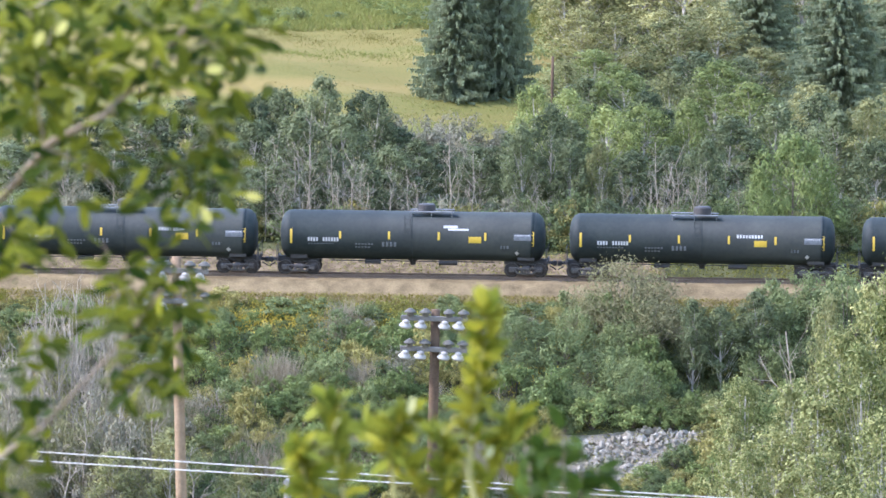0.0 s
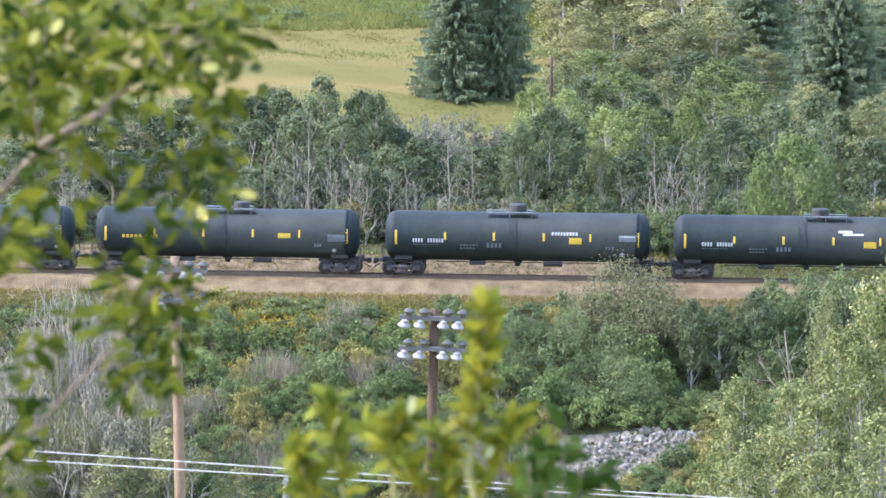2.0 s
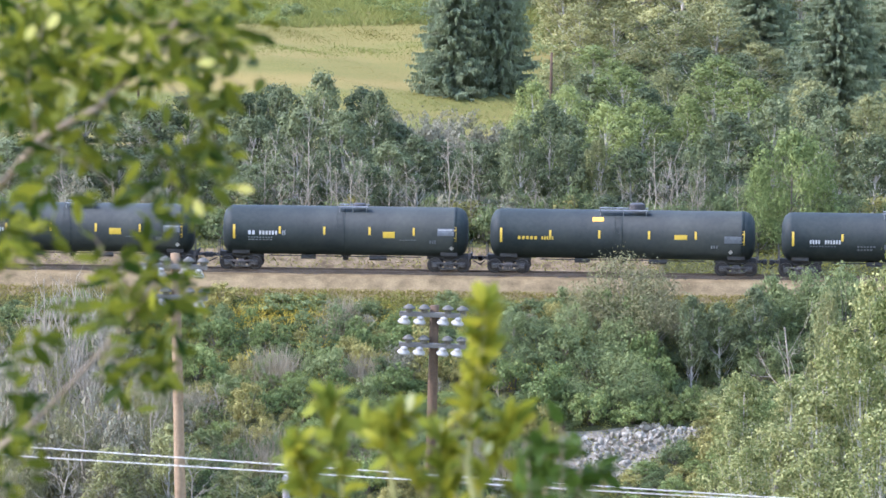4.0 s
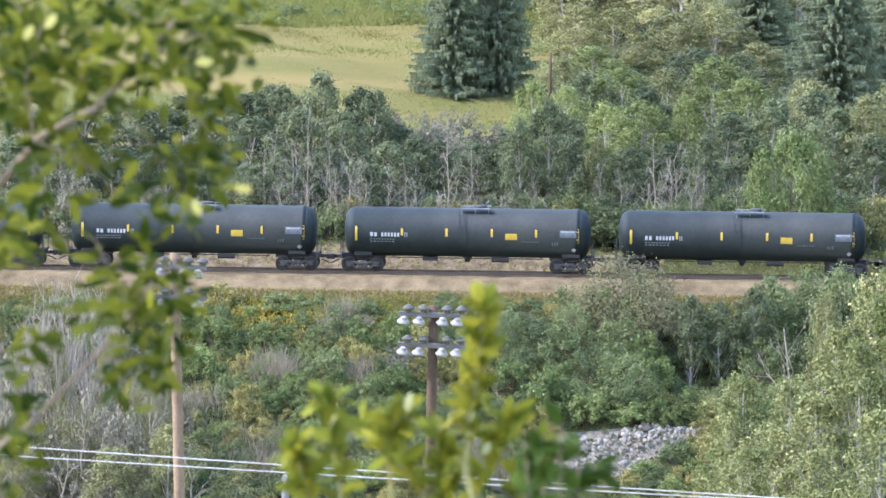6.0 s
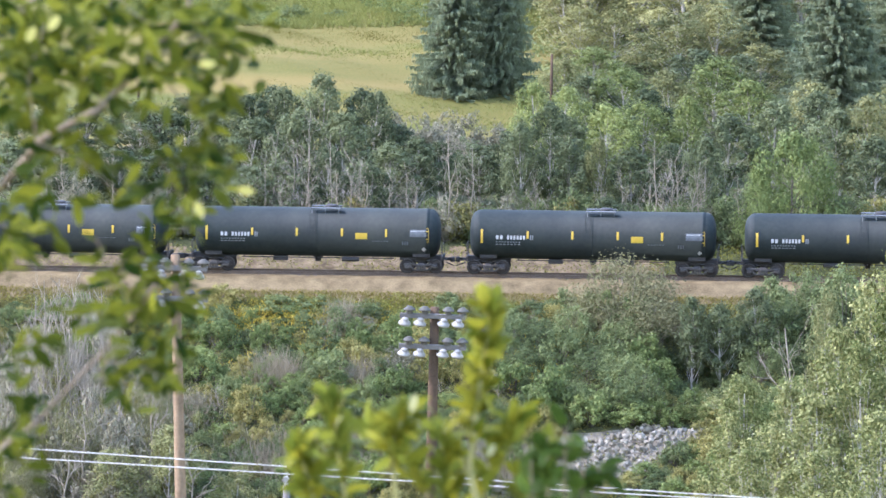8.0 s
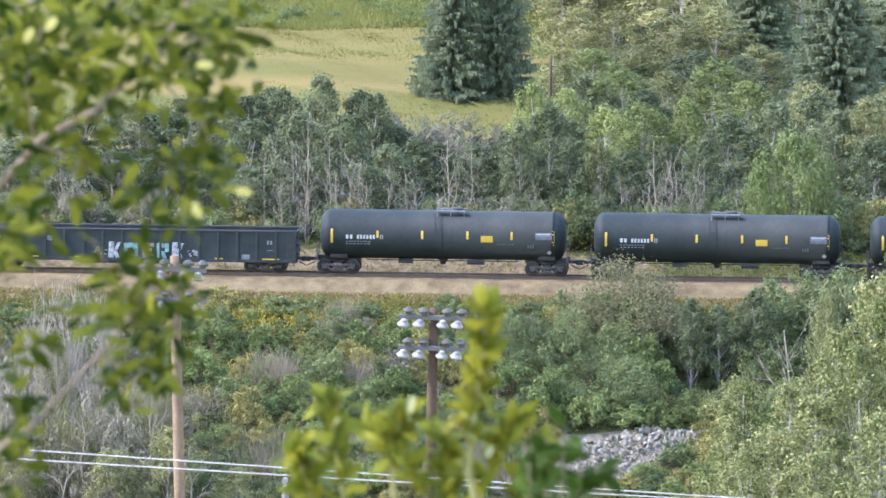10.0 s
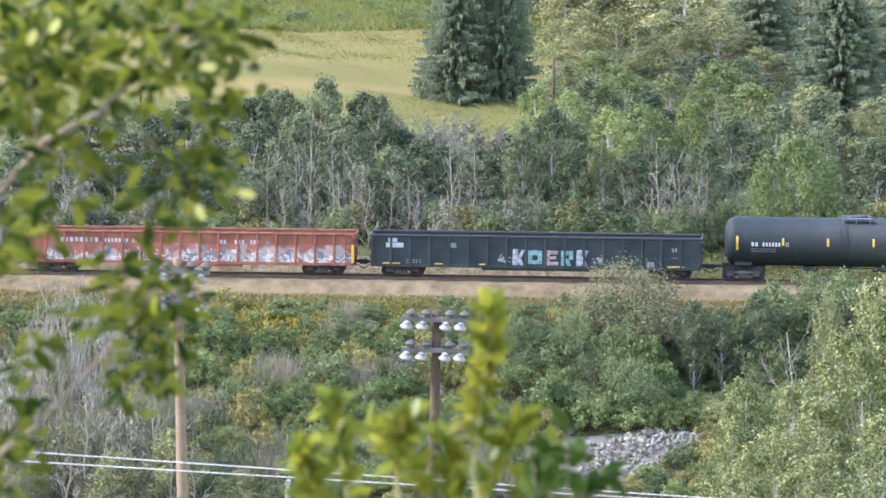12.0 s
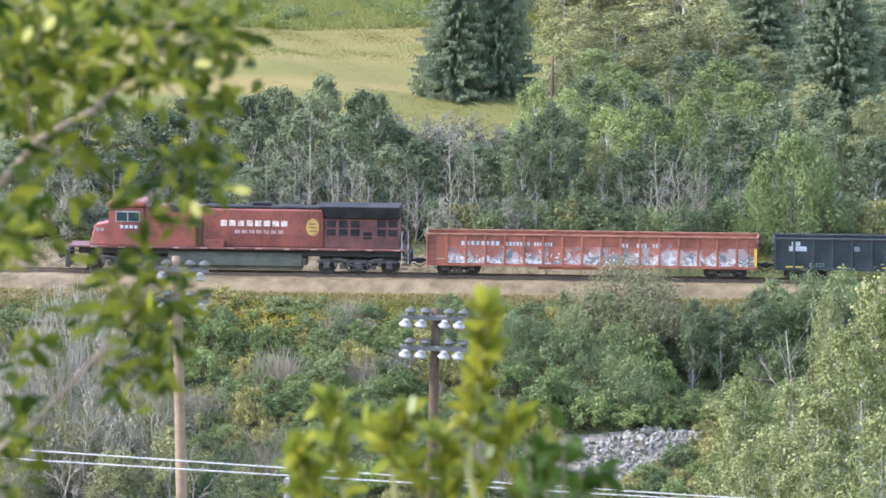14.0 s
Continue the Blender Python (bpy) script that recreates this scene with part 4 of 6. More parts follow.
def sprayed_paint():
    """Faded red paint with smeared pale, white and dark spray paint rising unevenly from the sill."""
    m = surface("sprayed_red_side", (0.15, 0.046, 0.026), (0.37, 0.115, 0.066), 0.6, 0.9, 9.0, 0.1)
    nodes, links = m.node_tree.nodes, m.node_tree.links
    shader = nodes["Principled BSDF"]
    under = shader.inputs["Base Color"].links[0].from_socket
    place = nodes.new("ShaderNodeTexCoord")
    xyz = nodes.new("ShaderNodeSeparateXYZ")
    links.new(place.outputs["Object"], xyz.inputs[0])

    def blot(scale, distortion, low, high, lift, colour_a, colour_b, below):
        n = nodes.new("ShaderNodeTexNoise")
        n.inputs["Scale"].default_value, n.inputs["Distortion"].default_value, n.inputs["Detail"].default_value = scale, distortion, 3.0
        links.new(place.outputs["Object"], n.inputs["Vector"])
        rise = nodes.new("ShaderNodeMath")
        rise.operation = "MULTIPLY_ADD"
        links.new(xyz.outputs["Z"], rise.inputs[0])
        rise.inputs[1].default_value = -lift
        links.new(n.outputs["Fac"], rise.inputs[2])
        edge = nodes.new("ShaderNodeMapRange")
        edge.inputs["From Min"].default_value, edge.inputs["From Max"].default_value = low - lift * 1.4, high - lift * 1.4
        links.new(rise.outputs[0], edge.inputs["Value"])
        tone = nodes.new("ShaderNodeMix")
        tone.data_type = "RGBA"
        tone.inputs["A"].default_value, tone.inputs["B"].default_value = (*colour_a, 1), (*colour_b, 1)
        links.new(n.outputs["Color"], tone.inputs["Factor"])
        mix = nodes.new("ShaderNodeMix")
        mix.data_type = "RGBA"
        links.new(edge.outputs[0], mix.inputs["Factor"])
        links.new(below, mix.inputs["A"])
        links.new(tone.outputs["Result"], mix.inputs["B"])
        return mix.outputs["Result"]

    out = blot(0.55, 1.2, 0.40, 0.50, 0.20, (0.23, 0.155, 0.13), (0.40, 0.32, 0.28), under)
    out = blot(0.8, 2.2, 0.55, 0.60, 0.10, (0.06, 0.085, 0.09), (0.17, 0.18, 0.175), out)
    out = blot(1.4, 3.0, 0.57, 0.61, 0.22, (0.38, 0.35, 0.31), (0.55, 0.51, 0.46), out)
    out = blot(2.2, 1.5, 0.62, 0.65, 0.05, (0.17, 0.055, 0.035), (0.27, 0.10, 0.07), out)
    links.new(out, shader.inputs["Base Color"])
    return m


SPRAYED_RED = sprayed_paint()


def wheel_mesh(radius):
    bm = bmesh.new()
    for s in (-1, 1):
        rim = bmesh.new()
        prof = [(0.69, radius * 0.35), (0.69, radius + 0.025), (0.72, radius + 0.028), (0.725, radius), (0.82, radius - 0.01), (0.82, radius * 0.82), (0.78, radius * 0.75), (0.79, radius * 0.32), (0.84, radius * 0.26), (0.84, 0.05)]
        lathe(rim, [(s * a, r) for a, r in prof], "Y", 24)
        for k in range(6):
            w = k * math.pi / 3
            c = Vector((0.56 * radius * math.cos(w), s * 0.79, 0.56 * radius * math.sin(w)))
            rod(rim, c - Vector((0, 0.02, 0)), c + Vector((0, 0.02, 0)), 0.05, sides=6)
        tmp = bpy.data.meshes.new("tmp")
        rim.to_mesh(tmp)
        rim.free()
        bm.from_mesh(tmp)
        bpy.data.meshes.remove(tmp)
    rod(bm, (0, -0.95, 0), (0, 0.95, 0), 0.075, sides=10)
    data = bpy.data.meshes.new("wheelset")
    bm.to_mesh(data)
    bm.free()
    data.materials.append(WHEEL_STEEL)
    return data


def side_frame_mesh(span):
    """A cast side frame with two axle boxes, a sprung window and a bolster end."""
    bm = bmesh.new()
    h = span / 2
    box(bm, -h - 0.18, h + 0.18, -0.07, 0.07, 0.52, 0.64, 0.02)
    box(bm, -h * 0.55, h * 0.55, -0.07, 0.07, 0.20, 0.30, 0.02)
    for s in (-1, 1):
        box(bm, s * h - 0.16, s * h + 0.16, -0.1, 0.1, 0.34, 0.58, 0.03)
        rod(bm, (s * h, -0.16, 0.457), (s * h, -0.08, 0.457), 0.11, sides=10)
        rod(bm, (s * h * 0.55, 0, 0.25), (s * (h - 0.12), 0, 0.55), 0.07, sides=6)
        rod(bm, (s * h * 0.3, -0.02, 0.28), (s * h * 0.3, -0.02, 0.56), 0.05, sides=6)
    for q in (-0.16, 0, 0.16):
        rod(bm, (q, -0.04, 0.30), (q, -0.04, 0.46), 0.07, sides=8)
    box(bm, -0.24, 0.24, -0.14, 0.05, 0.44, 0.62, 0.03)
    data = bpy.data.meshes.new("side_frame")
    bm.to_mesh(data)
    bm.free()
    data.materials.append(TRUCK_STEEL)
    return data


WHEEL_DATA = wheel_mesh(0.457)
FRAME_DATA = side_frame_mesh(1.78)
wheels = []


def truck(parent, x, axles=(-0.89, 0.89), frame_data=None, wheel_data=None):
    """A wheel truck under a car: bolster, two side frames and its wheelsets."""
    bm = bmesh.new()
    box(bm, -0.2, 0.2, -1.05, 1.05, 0.42, 0.68, 0.03)
    box(bm, -0.3, 0.3, -0.3, 0.3, 0.68, 0.80, 0.03)
    t = part("truck", bm, TRUCK_STEEL, parent)
    t.location.x = x
    for s in (-1, 1):
        f = child("side_frame", frame_data or FRAME_DATA, t)
        f.location = (0, s * 1.02, 0)
        if s > 0:
            f.rotation_euler.z = math.pi
    for a in axles:
        w = child("wheelset", wheel_data or WHEEL_DATA, t)
        w.location = (a, 0, 0.457)
        wheels.append(w)
    return t


def coupler(parent, x, way, length=0.56):
    bm = bmesh.new()
    a, b = x + way * (length - 0.3), x + way * length
    box(bm, min(x, a), max(x, a), -0.09, 0.09, 0.78, 0.98, 0.02)
    box(bm, min(a, b), max(a, b), -0.17, 0.15, 0.70, 1.02, 0.05)
    rod(bm, (x + way * 0.1, -0.35, 0.72), (b - way * 0.05, -0.12, 0.45), 0.035, sides=6)
    rod(bm, (x, -1.2, 0.9), (x + way * 0.25, -0.2, 0.95), 0.02, sides=5)
    part("coupler", bm, FRAME_BLACK, parent)


def tank_side(z, r=1.55, mid=2.5, out=0.012):
    """How far out the tank's near side lies at a height."""
    return -math.sqrt(max(0.01, r * r - (z - mid) ** 2)) - out


def tank_patch(x0, x1, z0, z1, r=1.55, mid=2.5, steps=4):
    """A thin marking that follows the tank's curve."""
    bm = bmesh.new()
    rows = []
    for k in range(steps + 1):
        z = z0 + (z1 - z0) * k / steps
        y = tank_side(z, r, mid)
        rows.append([bm.verts.new(p) for p in ((x0, y, z), (x1, y, z), (x1, y + 0.01, z), (x0, y + 0.01, z))])
    for p, q in zip(rows, rows[1:]):
        for i in range(4):
            j = (i + 1) % 4
            bm.faces.new((p[i], p[j], q[j], q[i]))
    bm.faces.new(rows[0])
    bm.faces.new(rows[-1])
    bmesh.ops.recalc_face_normals(bm, faces=bm.faces)
    return bm


def letter_bars(bm_maker, x0, x1, z0, z1, count, gap=0.35):
    """Plain bars in the place of a row of characters."""
    bm = bmesh.new()
    step = (x1 - x0) / count
    for k in range(count):
        piece = bm_maker(x0 + k * step, x0 + k * step + step * (1 - gap), z0, z1)
        tmp = bpy.data.meshes.new("tmp")
        piece.to_mesh(tmp)
        piece.free()
        bm.from_mesh(tmp)
        bpy.data.meshes.remove(tmp)
    return bm


def tank_car(label, half, marks, deck=(-0.45, 1.45), dome=(0.85, 0.42, 4.27), gap=0.92, bands=(-7.0, -4.1, -1.27, 1.6, 4.4, 7.03)):
    """A black tank car; its origin lies on the rail top below its middle. half: half the tank's length over the heads."""
    car = tagged(new("tank_car"), label, "tank car", "tank cars of the train")
    r, mid = 1.55, 2.5
    prof = []
    for s in (-1, 1):
        cap = [(half - 0.72 + 0.72 * math.sin(a), r * math.cos(a) ** 0.55) for a in np.linspace(0.0, 1.55, 13)]
        prof += [(-a, b) for a, b in reversed(cap)] if s < 0 else [(half - 0.95, r), (half - 0.95, r + 0.012), (half - 0.72, r + 0.012)] + cap
    bm = bmesh.new()
    lathe(bm, prof, "X", 48)
    bmesh.ops.translate(bm, verts=bm.verts, vec=(0, 0, mid))
    part("tank", bm, TANK_PAINT, car, smooth=True)
    for x in (0.0,):
        bm = bmesh.new()
        lathe(bm, [(x - 0.03, r), (x - 0.02, r + 0.002), (x + 0.02, r + 0.002), (x + 0.03, r)], "X", 48)
        bmesh.ops.translate(bm, verts=bm.verts, vec=(0, 0, mid))
        part("seam", bm, TANK_PAINT, car, smooth=True)
    for s in (-1, 1):
        e = s * half
        bm = bmesh.new()
        box(bm, min(e - s * 2.6, e + s * 0.22), max(e - s * 2.6, e + s * 0.22), -0.3, 0.3, 0.78, 1.12, 0.02)
        box(bm, min(e - s * 1.75, e - s * 0.65), max(e - s * 1.75, e - s * 0.65), -0.95, 0.95, 1.02, 1.34, 0.04)
        box(bm, min(e + s * 0.12, e + s * 0.22), max(e + s * 0.12, e + s * 0.22), -1.4, 1.4, 0.9, 1.12, 0.02)
        part("end_sill", bm, FRAME_BLACK, car)
        bm = bmesh.new()
        for y in (-1.42, -1.1):
            rod(bm, (e + s * 0.1, y, 0.5), (e + s * 0.1, y, 1.9), 0.022, sides=5)
        for z in (0.6, 0.9, 1.2, 1.5, 1.8):
            rod(bm, (e + s * 0.1, -1.42, z), (e + s * 0.1, -1.1, z), 0.018, sides=5)
        rod(bm, (e + s * 0.18, -1.4, 1.1), (e + s * 0.18, -1.4, 1.9), 0.02, sides=5)
        rod(bm, (e + s * 0.18, 1.4, 1.1), (e + s * 0.18, 1.4, 1.9), 0.02, sides=5)
        rod(bm, (e + s * 0.18, -1.4, 1.9), (e + s * 0.18, 1.4, 1.9), 0.02, sides=5)
        part("end_rail", bm, FRAME_BLACK, car)
        truck(car, e - s * 1.2)
        coupler(car, e + s * 0.22, s, gap - 0.22)
    # dome, walkway and ladder on the top
    bm = bmesh.new()
    lathe(bm, [(3.9, dome[1]), (dome[2] - 0.09, dome[1]), (dome[2] - 0.02, dome[1] - 0.08), (dome[2], 0.1)], "Z", 20)
    bmesh.ops.translate(bm, verts=bm.verts, vec=(dome[0], 0, 0))
    part("dome_housing", bm, FRAME_BLACK, car)
    bm = bmesh.new()
    for y0, y1 in ((-0.98, -0.62), (0.62, 0.98)):
        box(bm, deck[0], deck[1], y0, y1, 4.05, 4.11, 0.01)
    for x in (deck[0] + 0.1, (deck[0] + deck[1]) / 2, deck[1] - 0.1):
        rod(bm, (x, -0.9, 3.75), (x, -0.9, 4.05), 0.03, sides=6)
        rod(bm, (x, 0.9, 3.75), (x, 0.9, 4.05), 0.03, sides=6)
    for x in (deck[0] + 0.05, deck[0] + 0.9):
        rod(bm, (x, -0.96, 4.10), (x, -0.96, 4.22), 0.012, sides=5)
    rod(bm, (deck[0] + 0.05, -0.96, 4.22), (deck[0] + 0.9, -0.96, 4.22), 0.012, sides=5)
    part("walkway", bm, WALKWAY_GREY, car, "grey metal grating walkway")
    bm = bmesh.new()
    for x in (-0.5, -0.15):
        pts = [(x, tank_side(z, out=0.06), z) for z in (2.7, 3.1, 3.5, 3.9)]
        for p, q in zip(pts, pts[1:]):
            rod(bm, p, q, 0.010, sides=5)
    for z in np.arange(2.75, 3.9, 0.3):
        rod(bm, (-0.5, tank_side(z, out=0.06), z), (-0.15, tank_side(z, out=0.06), z), 0.008, sides=5)
    part("ladder", bm, TANK_PAINT, car)
    bm = bmesh.new()
    lathe(bm, [(0.62, 0.16), (0.8, 0.2), (0.98, 0.34)], "Z", 14)
    box(bm, -half * 0.62, half * 0.62, -0.42, -0.34, 0.86, 0.92)
    for x in np.linspace(-half * 0.6, half * 0.6, 9):
        box(bm, x - 0.03, x + 0.03, -0.42, -0.3, 0.86, 1.1)
    box(bm, -half * 0.36, -half * 0.24, -0.7, -0.3, 0.72, 0.98, 0.03)
    rod(bm, (half * 0.2, -0.75, 0.85), (half * 0.34, -0.75, 0.85), 0.16, sides=10)
    part("underfloor_gear", bm, FRAME_BLACK, car)
    for x, tall in zip(bands, (0.9, 0.45, 0.5, 0.5, 0.5, 0.9)):
        z = 2.62 if tall < 0.6 else 2.5
        part("reflector", tank_patch(x - 0.07, x + 0.07, z - tall / 2, z + tall / 2), YELLOW_TAPE, car, "yellow reflective strip")
    for name, x0, x1, z0, z1, material, count in marks:
        if count:
            tagged(part(name, letter_bars(tank_patch, x0, x1, z0, z1, count), material, car), kind="stuff")
        elif name == "placard":
            bm = bmesh.new()
            xm, zm = (x0 + x1) / 2, (z0 + z1) / 2
            bm.faces.new([bm.verts.new((x, tank_side(z, out=0.02), z)) for x, z in ((xm, z0), (x1, zm), (xm, z1), (x0, zm))])
            part(name, bm, material, car, "diamond-shaped hazard placard")
        else:
            part(name, tank_patch(x0, x1, z0, z1), material, car)
    return car


WHITE_MARKS = (("lettering", -6.1, -5.6, 2.32, 2.57, WHITE_PAINT, 2), ("lettering", -5.4, -4.2, 2.32, 2.57, WHITE_PAINT, 6), ("lettering", -3.95, -3.7, 2.3, 2.6, GREY_PAINT, 2),
            ("small_lettering", -6.1, -4.5, 2.12, 2.18, GREY_PAINT, 9), ("small_lettering", -6.1, -4.5, 1.97, 2.03, GREY_PAINT, 7), ("warning_panel", 2.45, 3.2, 2.2, 2.6, YELLOW_TAPE, 0),
            ("data_panel", 5.9, 6.95, 2.38, 2.85, DIM_PAINT, 0), ("data_lettering", 5.98, 6.85, 2.72, 2.79, WHITE_PAINT, 8), ("data_lettering", 5.98, 6.85, 2.55, 2.62, DIM_PAINT, 7),
            ("stencil", 3.5, 4.6, 2.05, 2.11, DIM_PAINT, 6), ("stencil", 5.4, 5.85, 1.85, 2.08, DIM_PAINT, 3), ("placard", 6.62, 6.95, 1.42, 1.72, WHITE_PAINT, 0))
GREY_MARKS = (("lettering", -6.6, -5.9, 2.2, 2.45, WHITE_PAINT, 4), ("lettering", -5.65, -4.6, 2.2, 2.45, WHITE_PAINT, 6), ("small_lettering", -6.6, -4.9, 2.02, 2.08, DIM_PAINT, 9),
              ("stencil", -3.6, -2.4, 2.0, 2.1, DIM_PAINT, 6), ("stencil", -3.6, -2.6, 1.8, 1.9, DIM_PAINT, 5), ("stencil", -1.9, -0.9, 1.9, 2.2, DIM_PAINT, 4),
              ("white_stripe", 2.2, 3.9, 2.75, 2.95, WHITE_PAINT, 9), ("warning_panel", 3.3, 4.1, 2.2, 2.6, YELLOW_TAPE, 0),
              ("data_panel", 6.45, 7.55, 2.4, 2.8, DIM_PAINT, 0), ("data_lettering", 6.5, 7.5, 2.68, 2.75, WHITE_PAINT, 8), ("stencil", 5.6, 6.2, 1.85, 2.05, DIM_PAINT, 3),
              ("placard", 6.5, 6.8, 1.42, 1.72, WHITE_PAINT, 0))
RAGGED_MARKS = tuple(m for m in GREY_MARKS if m[0] != "white_stripe" and m[0] != "warning_panel") + (
    ("white_stripe", 2.0, 2.9, 3.12, 3.28, WHITE_PAINT, 0), ("white_stripe", 2.3, 3.6, 2.98, 3.1, WHITE_PAINT, 0), ("warning_panel", 3.6, 4.4, 2.2, 2.6, YELLOW_TAPE, 0))
PLAIN_MARKS = (("lettering", -6.6, -5.3, 2.25, 2.45, YELLOW_TAPE, 5), ("lettering", -5.1, -4.3, 2.25, 2.45, YELLOW_TAPE, 5), ("orange_label", -1.9, -1.2, 3.42, 3.66, ORANGE_PANEL, 0),
               ("warning_panel", 3.3, 4.1, 2.35, 2.65, YELLOW_TAPE, 0), ("data_panel", 6.45, 7.55, 2.15, 2.6, DIM_PAINT, 0), ("stencil", 5.6, 6.1, 1.8, 2.0, GREY_PAINT, 3), ("placard", 6.7, 7.0, 1.42, 1.72, WHITE_PAINT, 0))


def side_patch(y, tilt=0.0):
    def make(x0, x1, z0, z1):
        bm = bmesh.new()
        box(bm, x0, x1, y - 0.006, y + 0.006, z0, z1)
        if tilt:
            for v in bm.verts:
                v.co.x += tilt * (v.co.z - z0)
        return bm
    return make


def gondola(name, label, paint, rim, marks):
    """A long open goods wagon with upright posts along its sides."""
    car = tagged(new(name), label, "gondola", "gondolas of the train")
    half, w, top, low = 10.46, 1.42, 2.62, 0.70
    for s in (-1, 1):
        bm = bmesh.new()
        box(bm, -half, half, min(s * w, s * (w - 0.05)), max(s * w, s * (w - 0.05)), low + 0.1, top)
        part("side_wall", bm, paint, car)
        bm = bmesh.new()
        box(bm, min(s * half, s * (half - 0.06)), max(s * half, s * (half - 0.06)), -w + 0.051, w - 0.051, low + 0.2, top - 0.002)
        part("end_wall", bm, paint, car)
    bm = bmesh.new()
    box(bm, -half + 0.061, half - 0.061, -w + 0.051, w - 0.051, low + 0.2, low + 0.3)
    part("floor_plate", bm, paint, car)
    for s in (-1, 1):
        bm = bmesh.new()
        box(bm, -half - 0.03, half + 0.03, s * w - 0.09, s * w + 0.09, top + 0.002, top + 0.13, 0.02)
        part("top_rail", bm, rim, car, "worn rusty top rail")
        bm = bmesh.new()
        box(bm, -half, half, s * (w + 0.035) - 0.035, s * (w + 0.035) + 0.03, low, low + 0.16, 0.01)
        box(bm, -3.4, 3.4, s * (w - 0.1) - 0.06, s * (w - 0.1) + 0.06, low - 0.16, low + 0.0, 0.02)
        part("side_sill", bm, paint, car)
        for x in np.linspace(-half + 0.06, half - 0.06, 18):
            bm = bmesh.new()
            box(bm, x - 0.07, x + 0.07, s * (w + 0.055) - 0.05, s * (w + 0.055) + 0.05, low + 0.161, top, 0.02)
            part("post", bm, paint, car)
        e = s * half
        bm = bmesh.new()
        for z in (1.3, 1.85, 2.35):
            box(bm, min(e, e + s * 0.1), max(e, e + s * 0.1), -w + 0.1, w - 0.1, z - 0.07, z + 0.07, 0.02)
        box(bm, min(e, e + s * 0.08), max(e, e + s * 0.08), -w, w, top + 0.002, top + 0.11, 0.02)
        part("end_rib", bm, paint, car)
        bm = bmesh.new()
        for z in (0.55, 0.95, 1.35, 1.75, 2.15, 2.5):
            rod(bm, (e - s * 0.1, -w - 0.14, z), (e - s * 0.55, -w - 0.14, z), 0.018, sides=5)
        for q in (0.1, 0.55):
            rod(bm, (e - s * q, -w - 0.12, 0.5), (e - s * q, -w - 0.12, 2.5), 0.018, sides=5)
        part("ladder", bm, FRAME_BLACK, car)
        truck(car, e - s * 2.0)
        coupler(car, e, s)
    bm = bmesh.new()
    box(bm, -half, half, -0.3, 0.3, 0.6, low + 0.2, 0.02)
    for x in np.linspace(-half + 3.6, half - 3.6, 8):
        box(bm, x - 0.06, x + 0.06, -w + 0.05, w - 0.05, 0.7, low + 0.2)
    rod(bm, (-1.5, -0.8, 0.66), (-0.6, -0.8, 0.66), 0.17, sides=10)
    box(bm, 2.2, 2.7, -0.9, -0.5, 0.5, 0.8, 0.03)
    part("underframe", bm, FRAME_BLACK, car)
    for kind, x0, x1, z0, z1, material, count in marks:
        y = -w - 0.012
        if count:
            tagged(part(kind, letter_bars(side_patch(y), x0, x1, z0, z1, count), material, car), kind="stuff")
        else:
            part(kind, side_patch(y)(x0, x1, z0, z1), material, car)
    return car


def spray_shapes(car, items, y=-1.436):
    """Spray-painted blots and slanting strokes on a wagon's side."""
    for x, z, w, h, tilt, material in items:
        bm = bmesh.new()
        n = 9
        ring = [(x + w / 2 * math.cos(a) * (1 + 0.22 * math.sin(3 * a + x)) + tilt * h / 2 * math.sin(a), z + h / 2 * math.sin(a) * (1 + 0.18 * math.cos(2 * a + x * 3))) for a in np.linspace(0, 2 * math.pi, n, endpoint=False)]
        f = [bm.verts.new((p, y, max(0.88, q))) for p, q in ring]
        b = [bm.verts.new((p, y + 0.008, max(0.88, q))) for p, q in ring]
        bm.faces.new(f)
        bm.faces.new(b[::-1])
        for i in range(n):
            j = (i + 1) % n
            bm.faces.new((f[i], b[i], b[j], f[j]))
        bmesh.ops.recalc_face_normals(bm, faces=bm.faces)
        part("spray_paint", bm, material, car)
        y -= 0.0012


